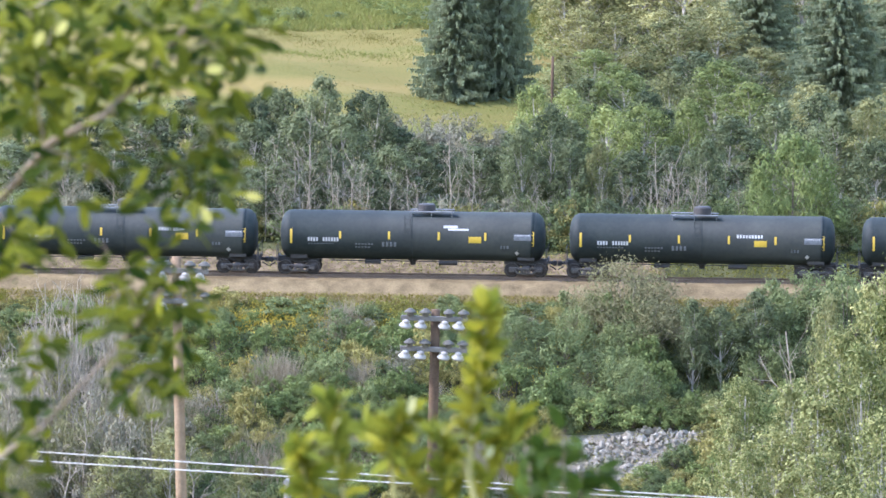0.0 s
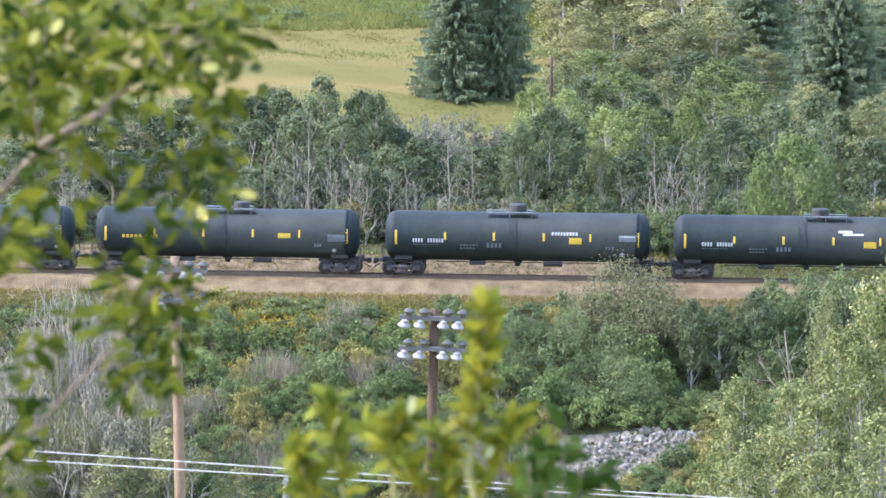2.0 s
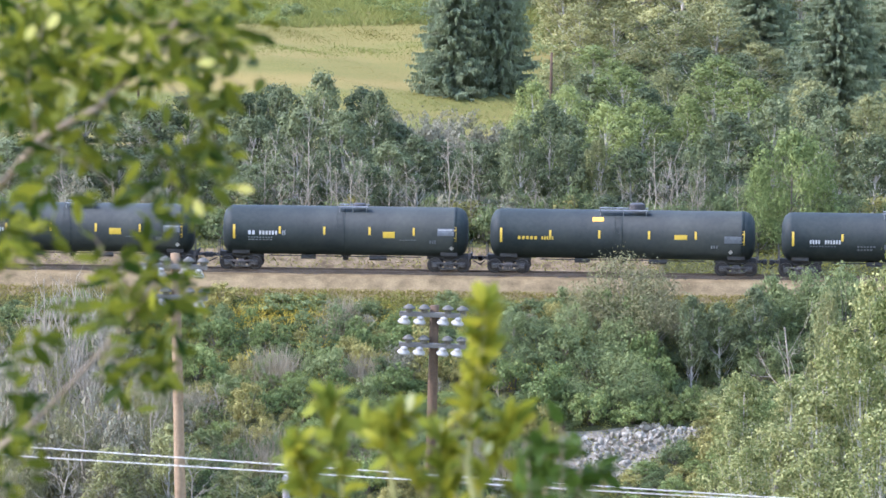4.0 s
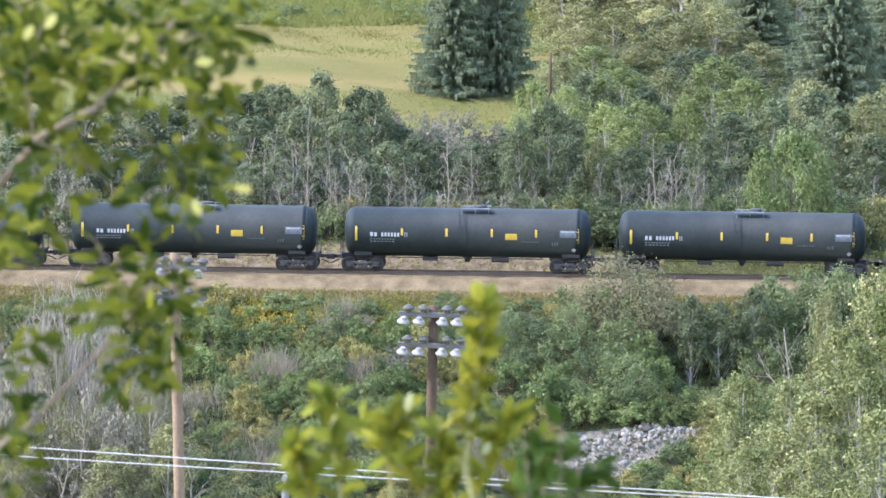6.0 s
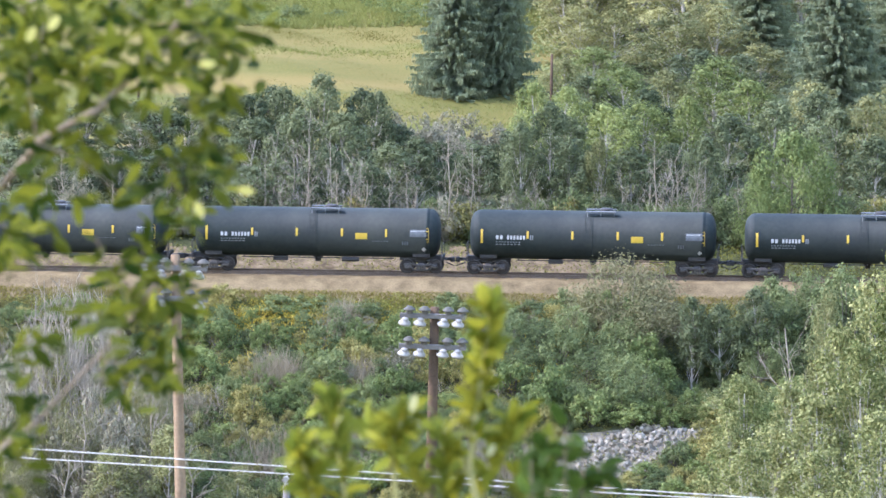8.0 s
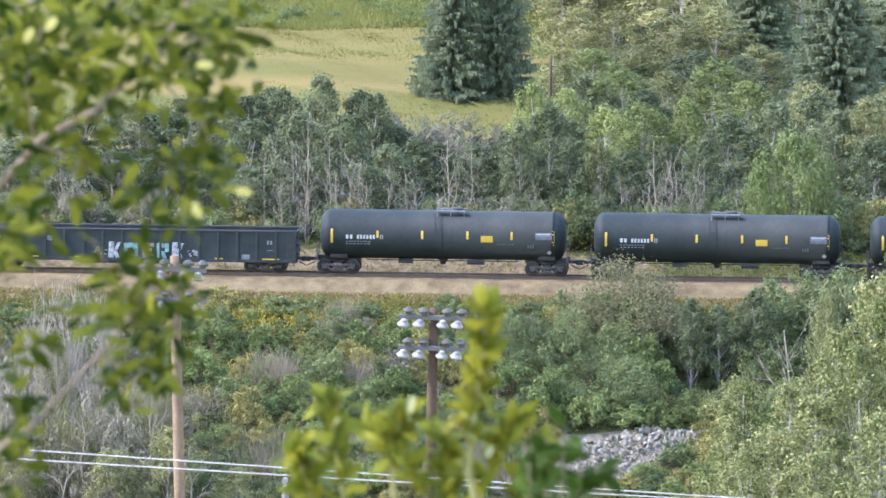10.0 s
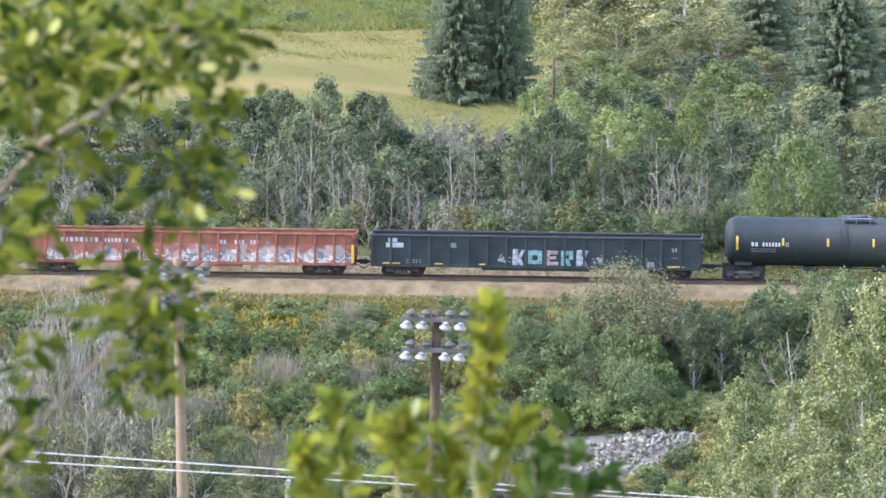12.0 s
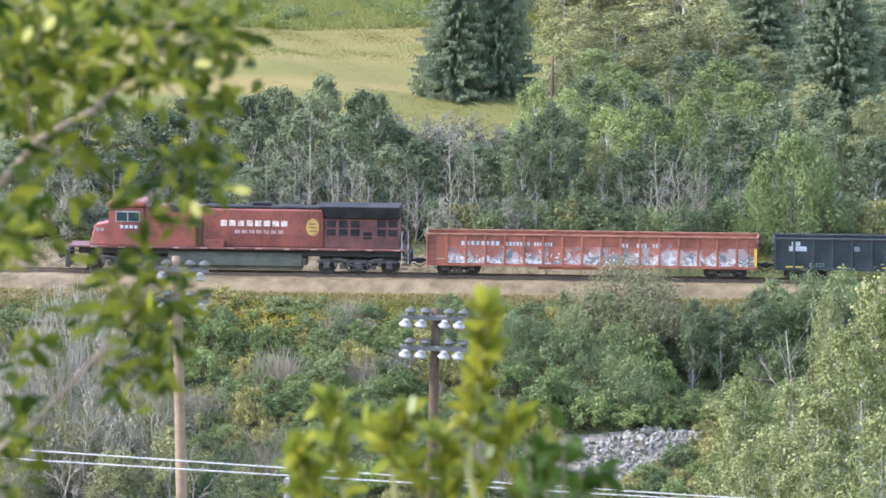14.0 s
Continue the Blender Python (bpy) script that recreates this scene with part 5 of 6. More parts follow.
def locomotive():
    """A red six-axle diesel locomotive, its cab towards -x."""
    car = tagged(new("locomotive"), "faded red diesel locomotive with sooty roof and golden crest", "locomotive", "")
    tri = side_frame_mesh(1.78)

    def hood(name, x0, x1, w, z0, z1, material, label="", bevel=0.08):
        bm = bmesh.new()
        box(bm, x0, x1, -w, w, z0, z1, bevel)
        return part(name, bm, material, car, label)

    hood("deck", -11.0, 10.6, 1.5, 1.53, 1.66, SOOT_RED, "sooty red walkway deck", 0.02)
    hood("underframe", -10.4, 10.2, 0.9, 1.1, 1.499, FRAME_BLACK, "", 0.02)
    bm = bmesh.new()
    box(bm, -9.7, -8.0, -1.0, 1.0, 1.662, 3.35, 0.0)
    for v in bm.verts:
        if v.co.x < -9 and v.co.z > 3:
            v.co.z, v.co.x = 3.05, -9.4
            v.co.y *= 0.8
    bmesh.ops.bevel(bm, geom=bm.edges[:], offset=0.06, segments=1, affect="EDGES")
    part("nose", bm, ENGINE_RED, car)
    bm = bmesh.new()
    box(bm, -8.6, -6.2, -1.55, 1.55, 1.662, 4.35, 0.0)
    for v in bm.verts:
        if v.co.z > 4:
            v.co.y *= 0.9
            if v.co.x < -8:
                v.co.x += 0.22
    bmesh.ops.bevel(bm, geom=bm.edges[:], offset=0.07, segments=2, affect="EDGES")
    cab = part("cab", bm, ENGINE_RED, car)
    bm = bmesh.new()
    box(bm, -8.5, -6.1, -1.5, 1.5, 4.352, 4.78, 0.12)
    part("cab_roof", bm, ENGINE_RED, car, "sun-bleached red roof")
    bm = bmesh.new()
    box(bm, -8.0, -6.45, -1.6, -1.54, 3.35, 4.1, 0.02)
    win = part("cab_window", bm, WINDOW_TRIM, cab, "pale window frame")
    for x in (-7.6, -6.85):
        bm = bmesh.new()
        box(bm, x - 0.33, x + 0.33, -1.612, -1.58, 3.43, 4.02)
        pane = part("pane", bm, WINDOW_GLASS, cab, "dark glass pane")
    hood("equipment_hood", -6.19, -2.95, 1.35, 1.664, 4.45, ENGINE_RED)
    hood("blower_hatch", -4.6, -3.4, 1.37, 4.0, 4.60, ENGINE_DARK, "dark louvred hatch")
    hood("cab_side_panel", -6.19, -2.9, 1.47, 1.663, 3.2, ENGINE_RED, "", 0.04)
    hood("engine_hood", -2.5, 5.2, 1.12, 1.664, 4.30, ENGINE_RED)
    hood("alternator_hood", -2.94, -2.51, 1.05, 1.664, 4.4, SOOT_RED, "", 0.03)
    hood("roof_strip", -2.45, 5.15, 0.75, 4.302, 4.50, ENGINE_DARK, "sooty roof equipment", 0.06)
    hood("exhaust_stack", 0.6, 1.8, 0.4, 4.502, 4.72, ENGINE_DARK, "", 0.04)
    hood("radiator_hood", 5.21, 10.0, 1.02, 1.664, 3.75, SOOT_RED, "sooty red radiator end", 0.05)
    bm = bmesh.new()
    box(bm, 4.9, 10.05, -1.52, 1.52, 3.752, 4.62, 0.0)
    for v in bm.verts:
        if v.co.z < 4:
            v.co.y *= 0.80
            if v.co.x < 6:
                v.co.x += 0.5
    bmesh.ops.bevel(bm, geom=bm.edges[:], offset=0.05, segments=1, affect="EDGES")
    part("radiator_wing", bm, ENGINE_DARK, car, "black overhanging radiator wings")
    for k, x in enumerate(np.arange(-2.2, 4.9, 0.79)):
        bm = bmesh.new()
        box(bm, x, x + 0.76, -1.138, -1.121, 1.9, 3.95, 0.006)
        part("hood_door", bm, ENGINE_RED, car)
    for x, z in ((5.4, 2.5), (6.15, 2.5), (6.9, 2.5), (5.4, 3.1), (6.15, 3.1), (6.9, 3.1), (7.7, 2.3), (8.6, 2.5), (9.3, 2.5), (8.6, 3.15), (9.3, 3.15)):
        bm = bmesh.new()
        box(bm, x, x + 0.58, -1.04, -1.022, z, z + 0.5, 0.006)
        for q in range(4):
            box(bm, x + 0.03, x + 0.55, -1.055, -1.0405, z + 0.05 + q * 0.11, z + 0.1 + q * 0.11)
        part("louvre", bm, ENGINE_DARK, car)
    bm = bmesh.new()
    lathe(bm, [(-1.15, 0.05), (-1.144, 0.62), (-1.139, 0.62)], "Y", 20)
    bmesh.ops.scale(bm, verts=bm.verts, vec=(0.66, 1, 1))
    bmesh.ops.translate(bm, verts=bm.verts, vec=(4.5, 0, 3.1))
    crest = part("crest", bm, CREST_GOLD, car, "weathered golden crest")
    for z in (3.35, 3.1, 2.85):
        bm = bmesh.new()
        box(bm, 4.25, 4.75, -1.156, -1.151, z - 0.05, z + 0.02)
        part("crest_band", bm, SOOT_RED, crest)
    for k in range(8):
        x = -1.35 + k * 0.55
        part("letter", side_patch(-1.148)(x, x + 0.40, 3.13, 3.53), FLAKED_WHITE, car, "flaking white letter bar")
    for k in range(7):
        x = -0.45 + k * 0.46
        part("small_letter", side_patch(-1.148)(x, x + 0.34, 2.62, 2.86), FLAKED_GREY, car, "faded letter bar")
    for k in range(4):
        part("number", side_patch(-1.575)(-7.7 + k * 0.3, -7.5 + k * 0.3, 2.9, 3.12), WHITE_PAINT, car, "white number bar")
    bm = bmesh.new()
    box(bm, -4.95, 4.1, -1.36, 1.36, 0.20, 1.28, 0.0)
    for v in bm.verts:
        if v.co.z < 0.6:
            v.co.y *= 0.82
    bmesh.ops.bevel(bm, geom=bm.edges[:], offset=0.3, segments=3, affect="EDGES")
    part("fuel_tank", bm, TANK_GREY, car, "dusty grey fuel tank")
    bm = bmesh.new()
    for s in (-1, 1):
        rod(bm, (-10.8, s * 1.42, 2.62), (-9.6, s * 1.42, 2.62), 0.02, sides=5)
        rod(bm, (-2.4, s * 1.42, 2.55), (10.5, s * 1.42, 2.55), 0.02, sides=5)
        for x in np.arange(-2.4, 10.6, 1.6):
            rod(bm, (x, s * 1.42, 1.65), (x, s * 1.42, 2.55), 0.018, sides=5)
        for x in (-10.8, -9.6):
            rod(bm, (x, s * 1.42, 1.65), (x, s * 1.42, 2.62), 0.018, sides=5)
        rod(bm, (10.6, s * 1.42, 0.6), (10.6, s * 1.42, 2.9), 0.03, sides=5)
        rod(bm, (10.2, s * 1.42, 0.6), (10.2, s * 1.42, 2.9), 0.03, sides=5)
    part("handrail", bm, SOOT_RED, car)
    bm = bmesh.new()
    for s in (-1, 1):
        for q in range(4):
            box(bm, 10.15, 10.6, min(s * 1.05, s * 1.48), max(s * 1.05, s * 1.48), 0.4 + q * 0.3, 0.44 + q * 0.3)
            box(bm, -10.9, -10.4, min(s * 1.05, s * 1.48), max(s * 1.05, s * 1.48), 0.4 + q * 0.3, 0.44 + q * 0.3)
    box(bm, 10.45, 10.75, -1.4, 1.4, 0.7, 1.40, 0.02)
    box(bm, -11.2, -10.9, -1.4, 1.4, 0.25, 1.40, 0.04)
    part("pilot", bm, FRAME_BLACK, car)
    for x in (10.2, 10.6):
        bm = bmesh.new()
        rod(bm, (x, -1.45, 0.7), (x, -1.45, 2.9), 0.035, sides=6)
        part("grab_rail", bm, WINDOW_TRIM, car, "pale upright grab rail")
    for x in np.arange(-9.6, 10.2, 1.75):
        part("reflector", side_patch(-1.508)(x, x + 0.42, 1.555, 1.63), FLAKED_GREY, car, "dusty pale reflector on the deck edge")
    for x in (-9.2, -8.9):
        bm = bmesh.new()
        box(bm, x - 0.11, x + 0.11, -1.04, -1.0, 2.62, 2.84, 0.02)
        part("marker_light", bm, WINDOW_TRIM, car)
    hood("antenna_mount", -7.6, -7.1, 0.3, 4.79, 4.93, ENGINE_DARK, "", 0.03)
    hood("horn", -5.6, -5.2, 0.22, 4.452, 4.66, ENGINE_DARK, "", 0.04)
    hood("tool_box", -2.3, -1.1, 1.45, 1.662, 2.15, ENGINE_RED, "", 0.03)
    big = wheel_mesh(0.53)
    for x in (-7.4, 7.4):
        t = truck(car, x, (-2.0, 0.0, 2.0), side_frame_mesh(2.0), big)
        bm = bmesh.new()
        for s in (-1, 1):
            box(bm, -2.6, 2.6, s * 1.12 - 0.06, s * 1.12 + 0.06, 0.72, 0.92, 0.03)
            for q in (-2.0, 0.0, 2.0):
                box(bm, q - 0.2, q + 0.2, s * 1.15 - 0.1, s * 1.15 + 0.1, 0.36, 0.75, 0.04)
            for q in (-1.4, -0.6, 0.6, 1.4):
                rod(bm, (q, s * 1.14, 0.5), (q, s * 1.14, 0.95), 0.1, sides=8)
            rod(bm, (-1.6, s * 1.26, 0.95), (-1.0, s * 1.26, 0.95), 0.11, sides=8)
            rod(bm, (1.0, s * 1.26, 0.95), (1.6, s * 1.26, 0.95), 0.11, sides=8)
        part("side_beam", bm, TRUCK_STEEL, t)
    # the body sits a little lower than its drawn height
    for ob in car.children:
        if ob.name.split(".")[0] not in ("truck", "coupler", "fuel_tank", "pilot", "deck", "underframe"):
            for v in ob.data.vertices:
                v.co.z = 1.66 + (v.co.z - 1.66) * 0.91 if v.co.z > 1.66 else v.co.z
            for c in ob.children:
                for v in c.data.vertices:
                    v.co.z = 1.66 + (v.co.z - 1.66) * 0.91 if v.co.z > 1.66 else v.co.z
    coupler(car, 10.75, 1)
    coupler(car, -11.2, -1)
    return car


RED_MARKS = (("lettering", -8.25, -5.75, 2.02, 2.28, WHITE_PAINT, 8), ("lettering", -5.45, -3.85, 2.02, 2.26, WHITE_PAINT, 7), ("lettering", -3.65, -2.45, 2.02, 2.24, WHITE_PAINT, 7),
             ("lettering", 1.9, 2.4, 2.00, 2.25, WHITE_PAINT, 2), ("lettering", 2.85, 3.55, 2.00, 2.25, WHITE_PAINT, 3), ("lettering", 3.85, 4.45, 2.00, 2.25, WHITE_PAINT, 3), ("lettering", 4.85, 5.1, 2.00, 2.25, GREY_PAINT, 2),
 ("small_lettering", -9.9, -9.3, 1.10, 1.16, WHITE_PAINT, 5))
DARK_MARKS = (("panel", -9.5, -8.4, 1.92, 2.22, WHITE_PAINT, 0), ("panel", -9.35, -8.8, 2.26, 2.52, WHITE_PAINT, 0), ("panel", -5.4, -5.05, 1.95, 2.25, GREY_PAINT, 0),
              ("small_lettering", -8.2, -7.2, 1.10, 1.17, GREY_PAINT, 5), ("small_lettering", -8.2, -7.2, 0.95, 1.01, GREY_PAINT, 5), ("reflector", -9.7, -8.6, 0.88, 0.96, YELLOW_TAPE, 0),
              ("reflector", -6.4, -5.9, 0.88, 0.96, YELLOW_TAPE, 0), ("reflector", -3.6, -3.2, 0.88, 0.96, YELLOW_TAPE, 0), ("reflector", 5.3, 5.8, 0.88, 0.96, YELLOW_TAPE, 0), ("reflector", 8.3, 9.4, 0.88, 0.96, YELLOW_TAPE, 0),
              ("panel", 7.0, 7.5, 0.89, 1.20, GREY_PAINT, 0), ("lettering", 8.6, 9.0, 1.85, 2.10, GREY_PAINT, 2), ("small_lettering", 8.6, 9.0, 1.45, 1.50, GREY_PAINT, 3))

# where each car's middle stands along the track at 11 s
CARS = []


def at_eleven(car, x):
    CARS.append((car, x))
    return car


def build_train():
    at_eleven(locomotive(), -51.05)
    red = at_eleven(gondola("red_gondola", "faded red open gondola wagon with sprayed graffiti along its side", GONDOLA_RED, RUST_RIM, RED_MARKS), -28.83)
    part("reflector", side_patch(-1.585)(10.28, 10.44, 0.9, 2.05), YELLOW_TAPE, red, "yellow reflective strip on the corner")
    posts = np.linspace(-10.40, 10.40, 18)
    for p, q in zip(posts[1:], posts[2:]):
        bm = bmesh.new()
        box(bm, p + 0.075, q - 0.075, -1.44, -1.4215, 0.88, 2.0)
        part("sprayed_panel", bm, SPRAYED_RED, red, "red panel with smeared pale graffiti")
    dark = at_eleven(gondola("black_gondola", "black open gondola wagon with white and teal graffiti letters", GONDOLA_BLACK, FRAME_BLACK, DARK_MARKS), -6.86)
    y = -1.49

    def letter(x, w, material, strokes):
        for k, (a, b, c, d, tilt) in enumerate(strokes):
            part("graffiti_stroke", side_patch(y - 0.004 * k, tilt)(x + a * w, x + b * w, 0.90 + c, 0.90 + d), material, dark, "sprayed graffiti letter stroke")

    k_strokes = ((0.0, 0.38, 0.0, 1.02, 0.05), (0.38, 0.62, 0.45, 0.98, 0.45), (0.5, 0.8, 0.0, 0.5, -0.4))
    letter(-1.5, 0.93, SPRAY_WHITE, k_strokes)
    letter(-0.5, 0.9, SPRAY_TEAL, ((0.0, 0.3, 0.1, 0.95, 0), (0.68, 1.0, 0.1, 0.95, 0), (0.3, 0.68, 0.65, 0.97, 0), (0.3, 0.68, 0.08, 0.32, 0)))
    letter(0.57, 0.9, SPRAY_PINK, ((0.0, 0.35, 0.02, 0.98, 0), (0.35, 0.95, 0.72, 0.95, 0), (0.35, 0.8, 0.4, 0.6, 0), (0.35, 0.95, 0.02, 0.25, 0)))
    letter(1.6, 0.86, SPRAY_TEAL, ((0.0, 0.3, 0.0, 0.95, 0), (0.3, 0.9, 0.68, 0.95, 0), (0.6, 0.9, 0.4, 0.7, 0), (0.45, 0.75, 0.0, 0.45, -0.35)))
    letter(2.54, 0.9, SPRAY_WHITE, k_strokes)
    rng = np.random.default_rng(8)
    for x0, x1 in ((-2.5, -1.6), (3.55, 4.35)):
        spray_shapes(dark, [(rng.uniform(x0, x1), rng.uniform(1.05, 1.5), rng.uniform(0.06, 0.25), rng.uniform(0.06, 0.3), rng.uniform(-1, 1), SPRAY_GREY) for k in range(12)], -1.45)
    plain = tank_car("black tank car with white lettering and yellow reflective strips", 7.8, WHITE_MARKS)
    at_eleven(plain, 12.86)
    for x in (30.23, 47.7, 65.1, 82.5):
        at_eleven(copy_thing(plain, pose(x, 0, 0)), x)
    at_eleven(tank_car("black tank car with yellow lettering and an orange label", 8.4, PLAIN_MARKS, (-1.5, 1.6), (0.9, 0.5, 4.5), gap=0.76, bands=(-7.66, -4.55, -1.45, 1.7, 4.65, 7.66)), 100.1)
    grey = at_eleven(tank_car("black tank car with white lettering and a white stripe", 8.4, GREY_MARKS, (-2.0, 1.0), (0.0, 0.55, 4.6), gap=0.76, bands=(-7.66, -4.55, -1.45, 1.7, 4.65, 7.66)), 118.55)
    at_eleven(tank_car("black tank car with a ragged white mark high on its side", 8.4, RAGGED_MARKS, (-0.2, 2.6), (0.85, 0.55, 4.55), gap=0.76, bands=(-7.66, -4.55, -1.45, 1.7, 4.65, 7.66)), 136.85)
    for x in (155.2, 173.7):
        at_eleven(copy_thing(grey, pose(x, 0, 0)), x)


build_train()


def run(t):
    """How far the train has come at t seconds, in metres."""
    return 12.49 * t + 0.01125 * t * t


# ---- line poles in the valley ----
POLE_WOOD = surface("weathered_pole_wood", (0.045, 0.032, 0.022), (0.115, 0.080, 0.054), 0.95, 1.5, 18.0, 0.4, gloss=0.05)
PALE_POLE = surface("bleached_pole_wood", (0.125, 0.090, 0.056), (0.27, 0.196, 0.128), 0.95, 1.5, 18.0, 0.4, gloss=0.05)
ARM_WOOD = surface("grey_arm_wood", (0.06, 0.057, 0.052), (0.15, 0.14, 0.13), 0.9, 2.0, 25.0, 0.3)
CAP_GLASS = surface("smoky_insulator_cap", (0.05, 0.05, 0.043), (0.125, 0.12, 0.105), 0.6, 3.0, 20.0, 0.0, gloss=0.08)
PORCELAIN = surface("white_porcelain", (0.17, 0.165, 0.15), (0.34, 0.33, 0.305), 0.5, 9.0, 20.0, 0.0, gloss=0.1)
WIRE_METAL = surface("bright_wire", (0.40, 0.375, 0.33), (0.60, 0.565, 0.50), 0.5, 3.0, 20.0, 0.0, 0.2, gloss=0.3)


def insulator_meshes():
    cap = bmesh.new()
    lathe(cap, [(-0.04, 0.03), (-0.03, 0.085), (0.0, 0.10), (0.03, 0.075), (0.045, 0.09), (0.05, 0.15), (0.07, 0.16), (0.11, 0.135), (0.15, 0.075), (0.17, 0.06), (0.175, 0.01)], "Z", 16)
    bell = bmesh.new()
    lathe(bell, [(-0.27, 0.05), (-0.25, 0.07), (-0.235, 0.15), (-0.20, 0.175), (-0.16, 0.165), (-0.11, 0.12), (-0.075, 0.085), (-0.05, 0.10), (-0.02, 0.08), (0.01, 0.03)], "Z", 16)
    out = []
    for name, bm, m in (("cap", cap, CAP_GLASS), ("bell", bell, PORCELAIN)):
        data = bpy.data.meshes.new(name)
        bm.to_mesh(data)
        bm.free()
        data.materials.append(m)
        data.polygons.foreach_set("use_smooth", [True] * len(data.polygons))
        out.append(data)
    return out


def line_pole(top, foot, label, arms=(0.19, 0.87), wood_material=None):
    """A wooden line pole with two cross arms, each carrying four insulators above and four bells below."""
    z0 = float(ground_height(foot[0], foot[1])) - 0.3
    pole = tagged(new("line_pole"), label, "utility pole", "line poles")
    pole.location = (foot[0], foot[1], z0)
    tall = top[2] - z0
    lean = Vector((top[0] - foot[0], top[1] - foot[1], tall))
    wood = Wood()
    wood.add([lean * k for k in (0, 0.3, 0.6, 0.85, 1.0)], [0.15, 0.14, 0.125, 0.11, 0.10], 12)
    child("shaft", wood.mesh("shaft", wood_material or POLE_WOOD), pole)
    cap, bell = insulator_meshes()
    for drop in arms:
        c = lean * (1 - drop / tall)
        bm = bmesh.new()
        box(bm, -0.74, 0.74, -0.05, 0.05, -0.055, 0.055, 0.01)
        arm = part("cross_arm", bm, ARM_WOOD, pole, "grey wooden cross arm")
        arm.location = c + Vector((-0.02, -0.16, 0))
        arm.rotation_euler.y = radians(1.2)
        for u in (-0.58, -0.24, 0.28, 0.6):
            pin = bmesh.new()
            rod(pin, (0, 0, -0.2), (0, 0, 0.12), 0.014, sides=6)
            p = part("insulator", pin, ARM_WOOD, arm, "pin with grey cap above and white bell below")
            p.location.x = u
            k = child("cap", cap, p, "grey glass cap")
            k.location, k.scale = (0.05, 0.0, 0.07), (0.85, 0.85, 0.85)
            b = child("bell", bell, p, "white porcelain bell")
            b.location, b.scale = (-0.03, -0.06, -0.04), (0.82, 0.82, 0.72)
            b.rotation_euler = (radians(12), radians(9), 0)
    return pole


def service_wires():
    """Two bright wires crossing low in front of the slope, with the post that carries them."""
    for (a, m, b, label) in (((17.23, -397.75, 40.274), (19.71, -397.63, 40.118), (23.22, -397.47, 39.920), "bright bare overhead wire, slightly sagging"),
                             ((17.23, -397.76, 40.194), (19.64, -397.64, 40.062), (22.84, -397.49, 39.908), "bright bare overhead wire under another one")):
        a, m, b = Vector(a), Vector(m), Vector(b)
        bow = m - a.lerp(b, (m - a).length / (b - a).length)
        pts = []
        for k in range(41):
            s = -4 + 9 * k / 40
            pts.append(a.lerp(b, s) + bow * (4 * s * (1 - s)) * 0.4)
        wood = Wood()
        wood.add(pts, [0.0056] * len(pts), 6)
        ob = new("overhead_wire", wood.mesh("overhead_wire", WIRE_METAL))
        tagged(ob, label, "wire", "overhead wires")
    post = tagged(new("wire_post"), "short weathered post with pale insulators carrying two wires", "post")
    post.location = (19.60, -397.52, float(ground_height(19.6, -397.52)) - 0.2)
    tall = 40.0 - post.location.z
    wood = Wood()
    wood.add([(0, 0, 0), (0, 0, tall * 0.5), (0, 0, tall - 0.05)], [0.06, 0.045, 0.03], 10)
    child("shaft", wood.mesh("shaft", ARM_WOOD), post)
    for z in (tall + 0.02, tall - 0.04):
        bm = bmesh.new()
        rod(bm, (0, -0.14, z), (0, 0, z), 0.025, 0.018, sides=8)
        part("insulator", bm, PORCELAIN, post, "white porcelain insulator")


line_pole((15.51, -298.18, 30.55), (15.32, -298.4, 17.5), "dark brown wooden line pole with two insulator arms")
line_pole((9.77, -298.37, 31.65), (10.16, -298.6, 17.7), "pale brown wooden line pole with two insulator arms", (0.28, 0.96), PALE_POLE)
service_wires()


def meadow_post(x, y, tall, r, label):
    """A plain wooden post standing on the slope."""
    wood = Wood()
    wood.add([(0, 0, -0.2), (0, 0, tall * 0.6), (0.02, 0, tall)], [r, r * 0.95, r * 0.85], 8)
    ob = tagged(new("post", wood.mesh("post", POLE_WOOD)), label, "post", "slope posts")
    ob.location = (x, y, float(ground_height(x, y)))


meadow_post(-24.89, 58.0, 1.74, 0.10, "dark wooden post at the meadow's edge")
meadow_post(4.96, 50.0, 5.95, 0.12, "tall brown wooden post among the trees")


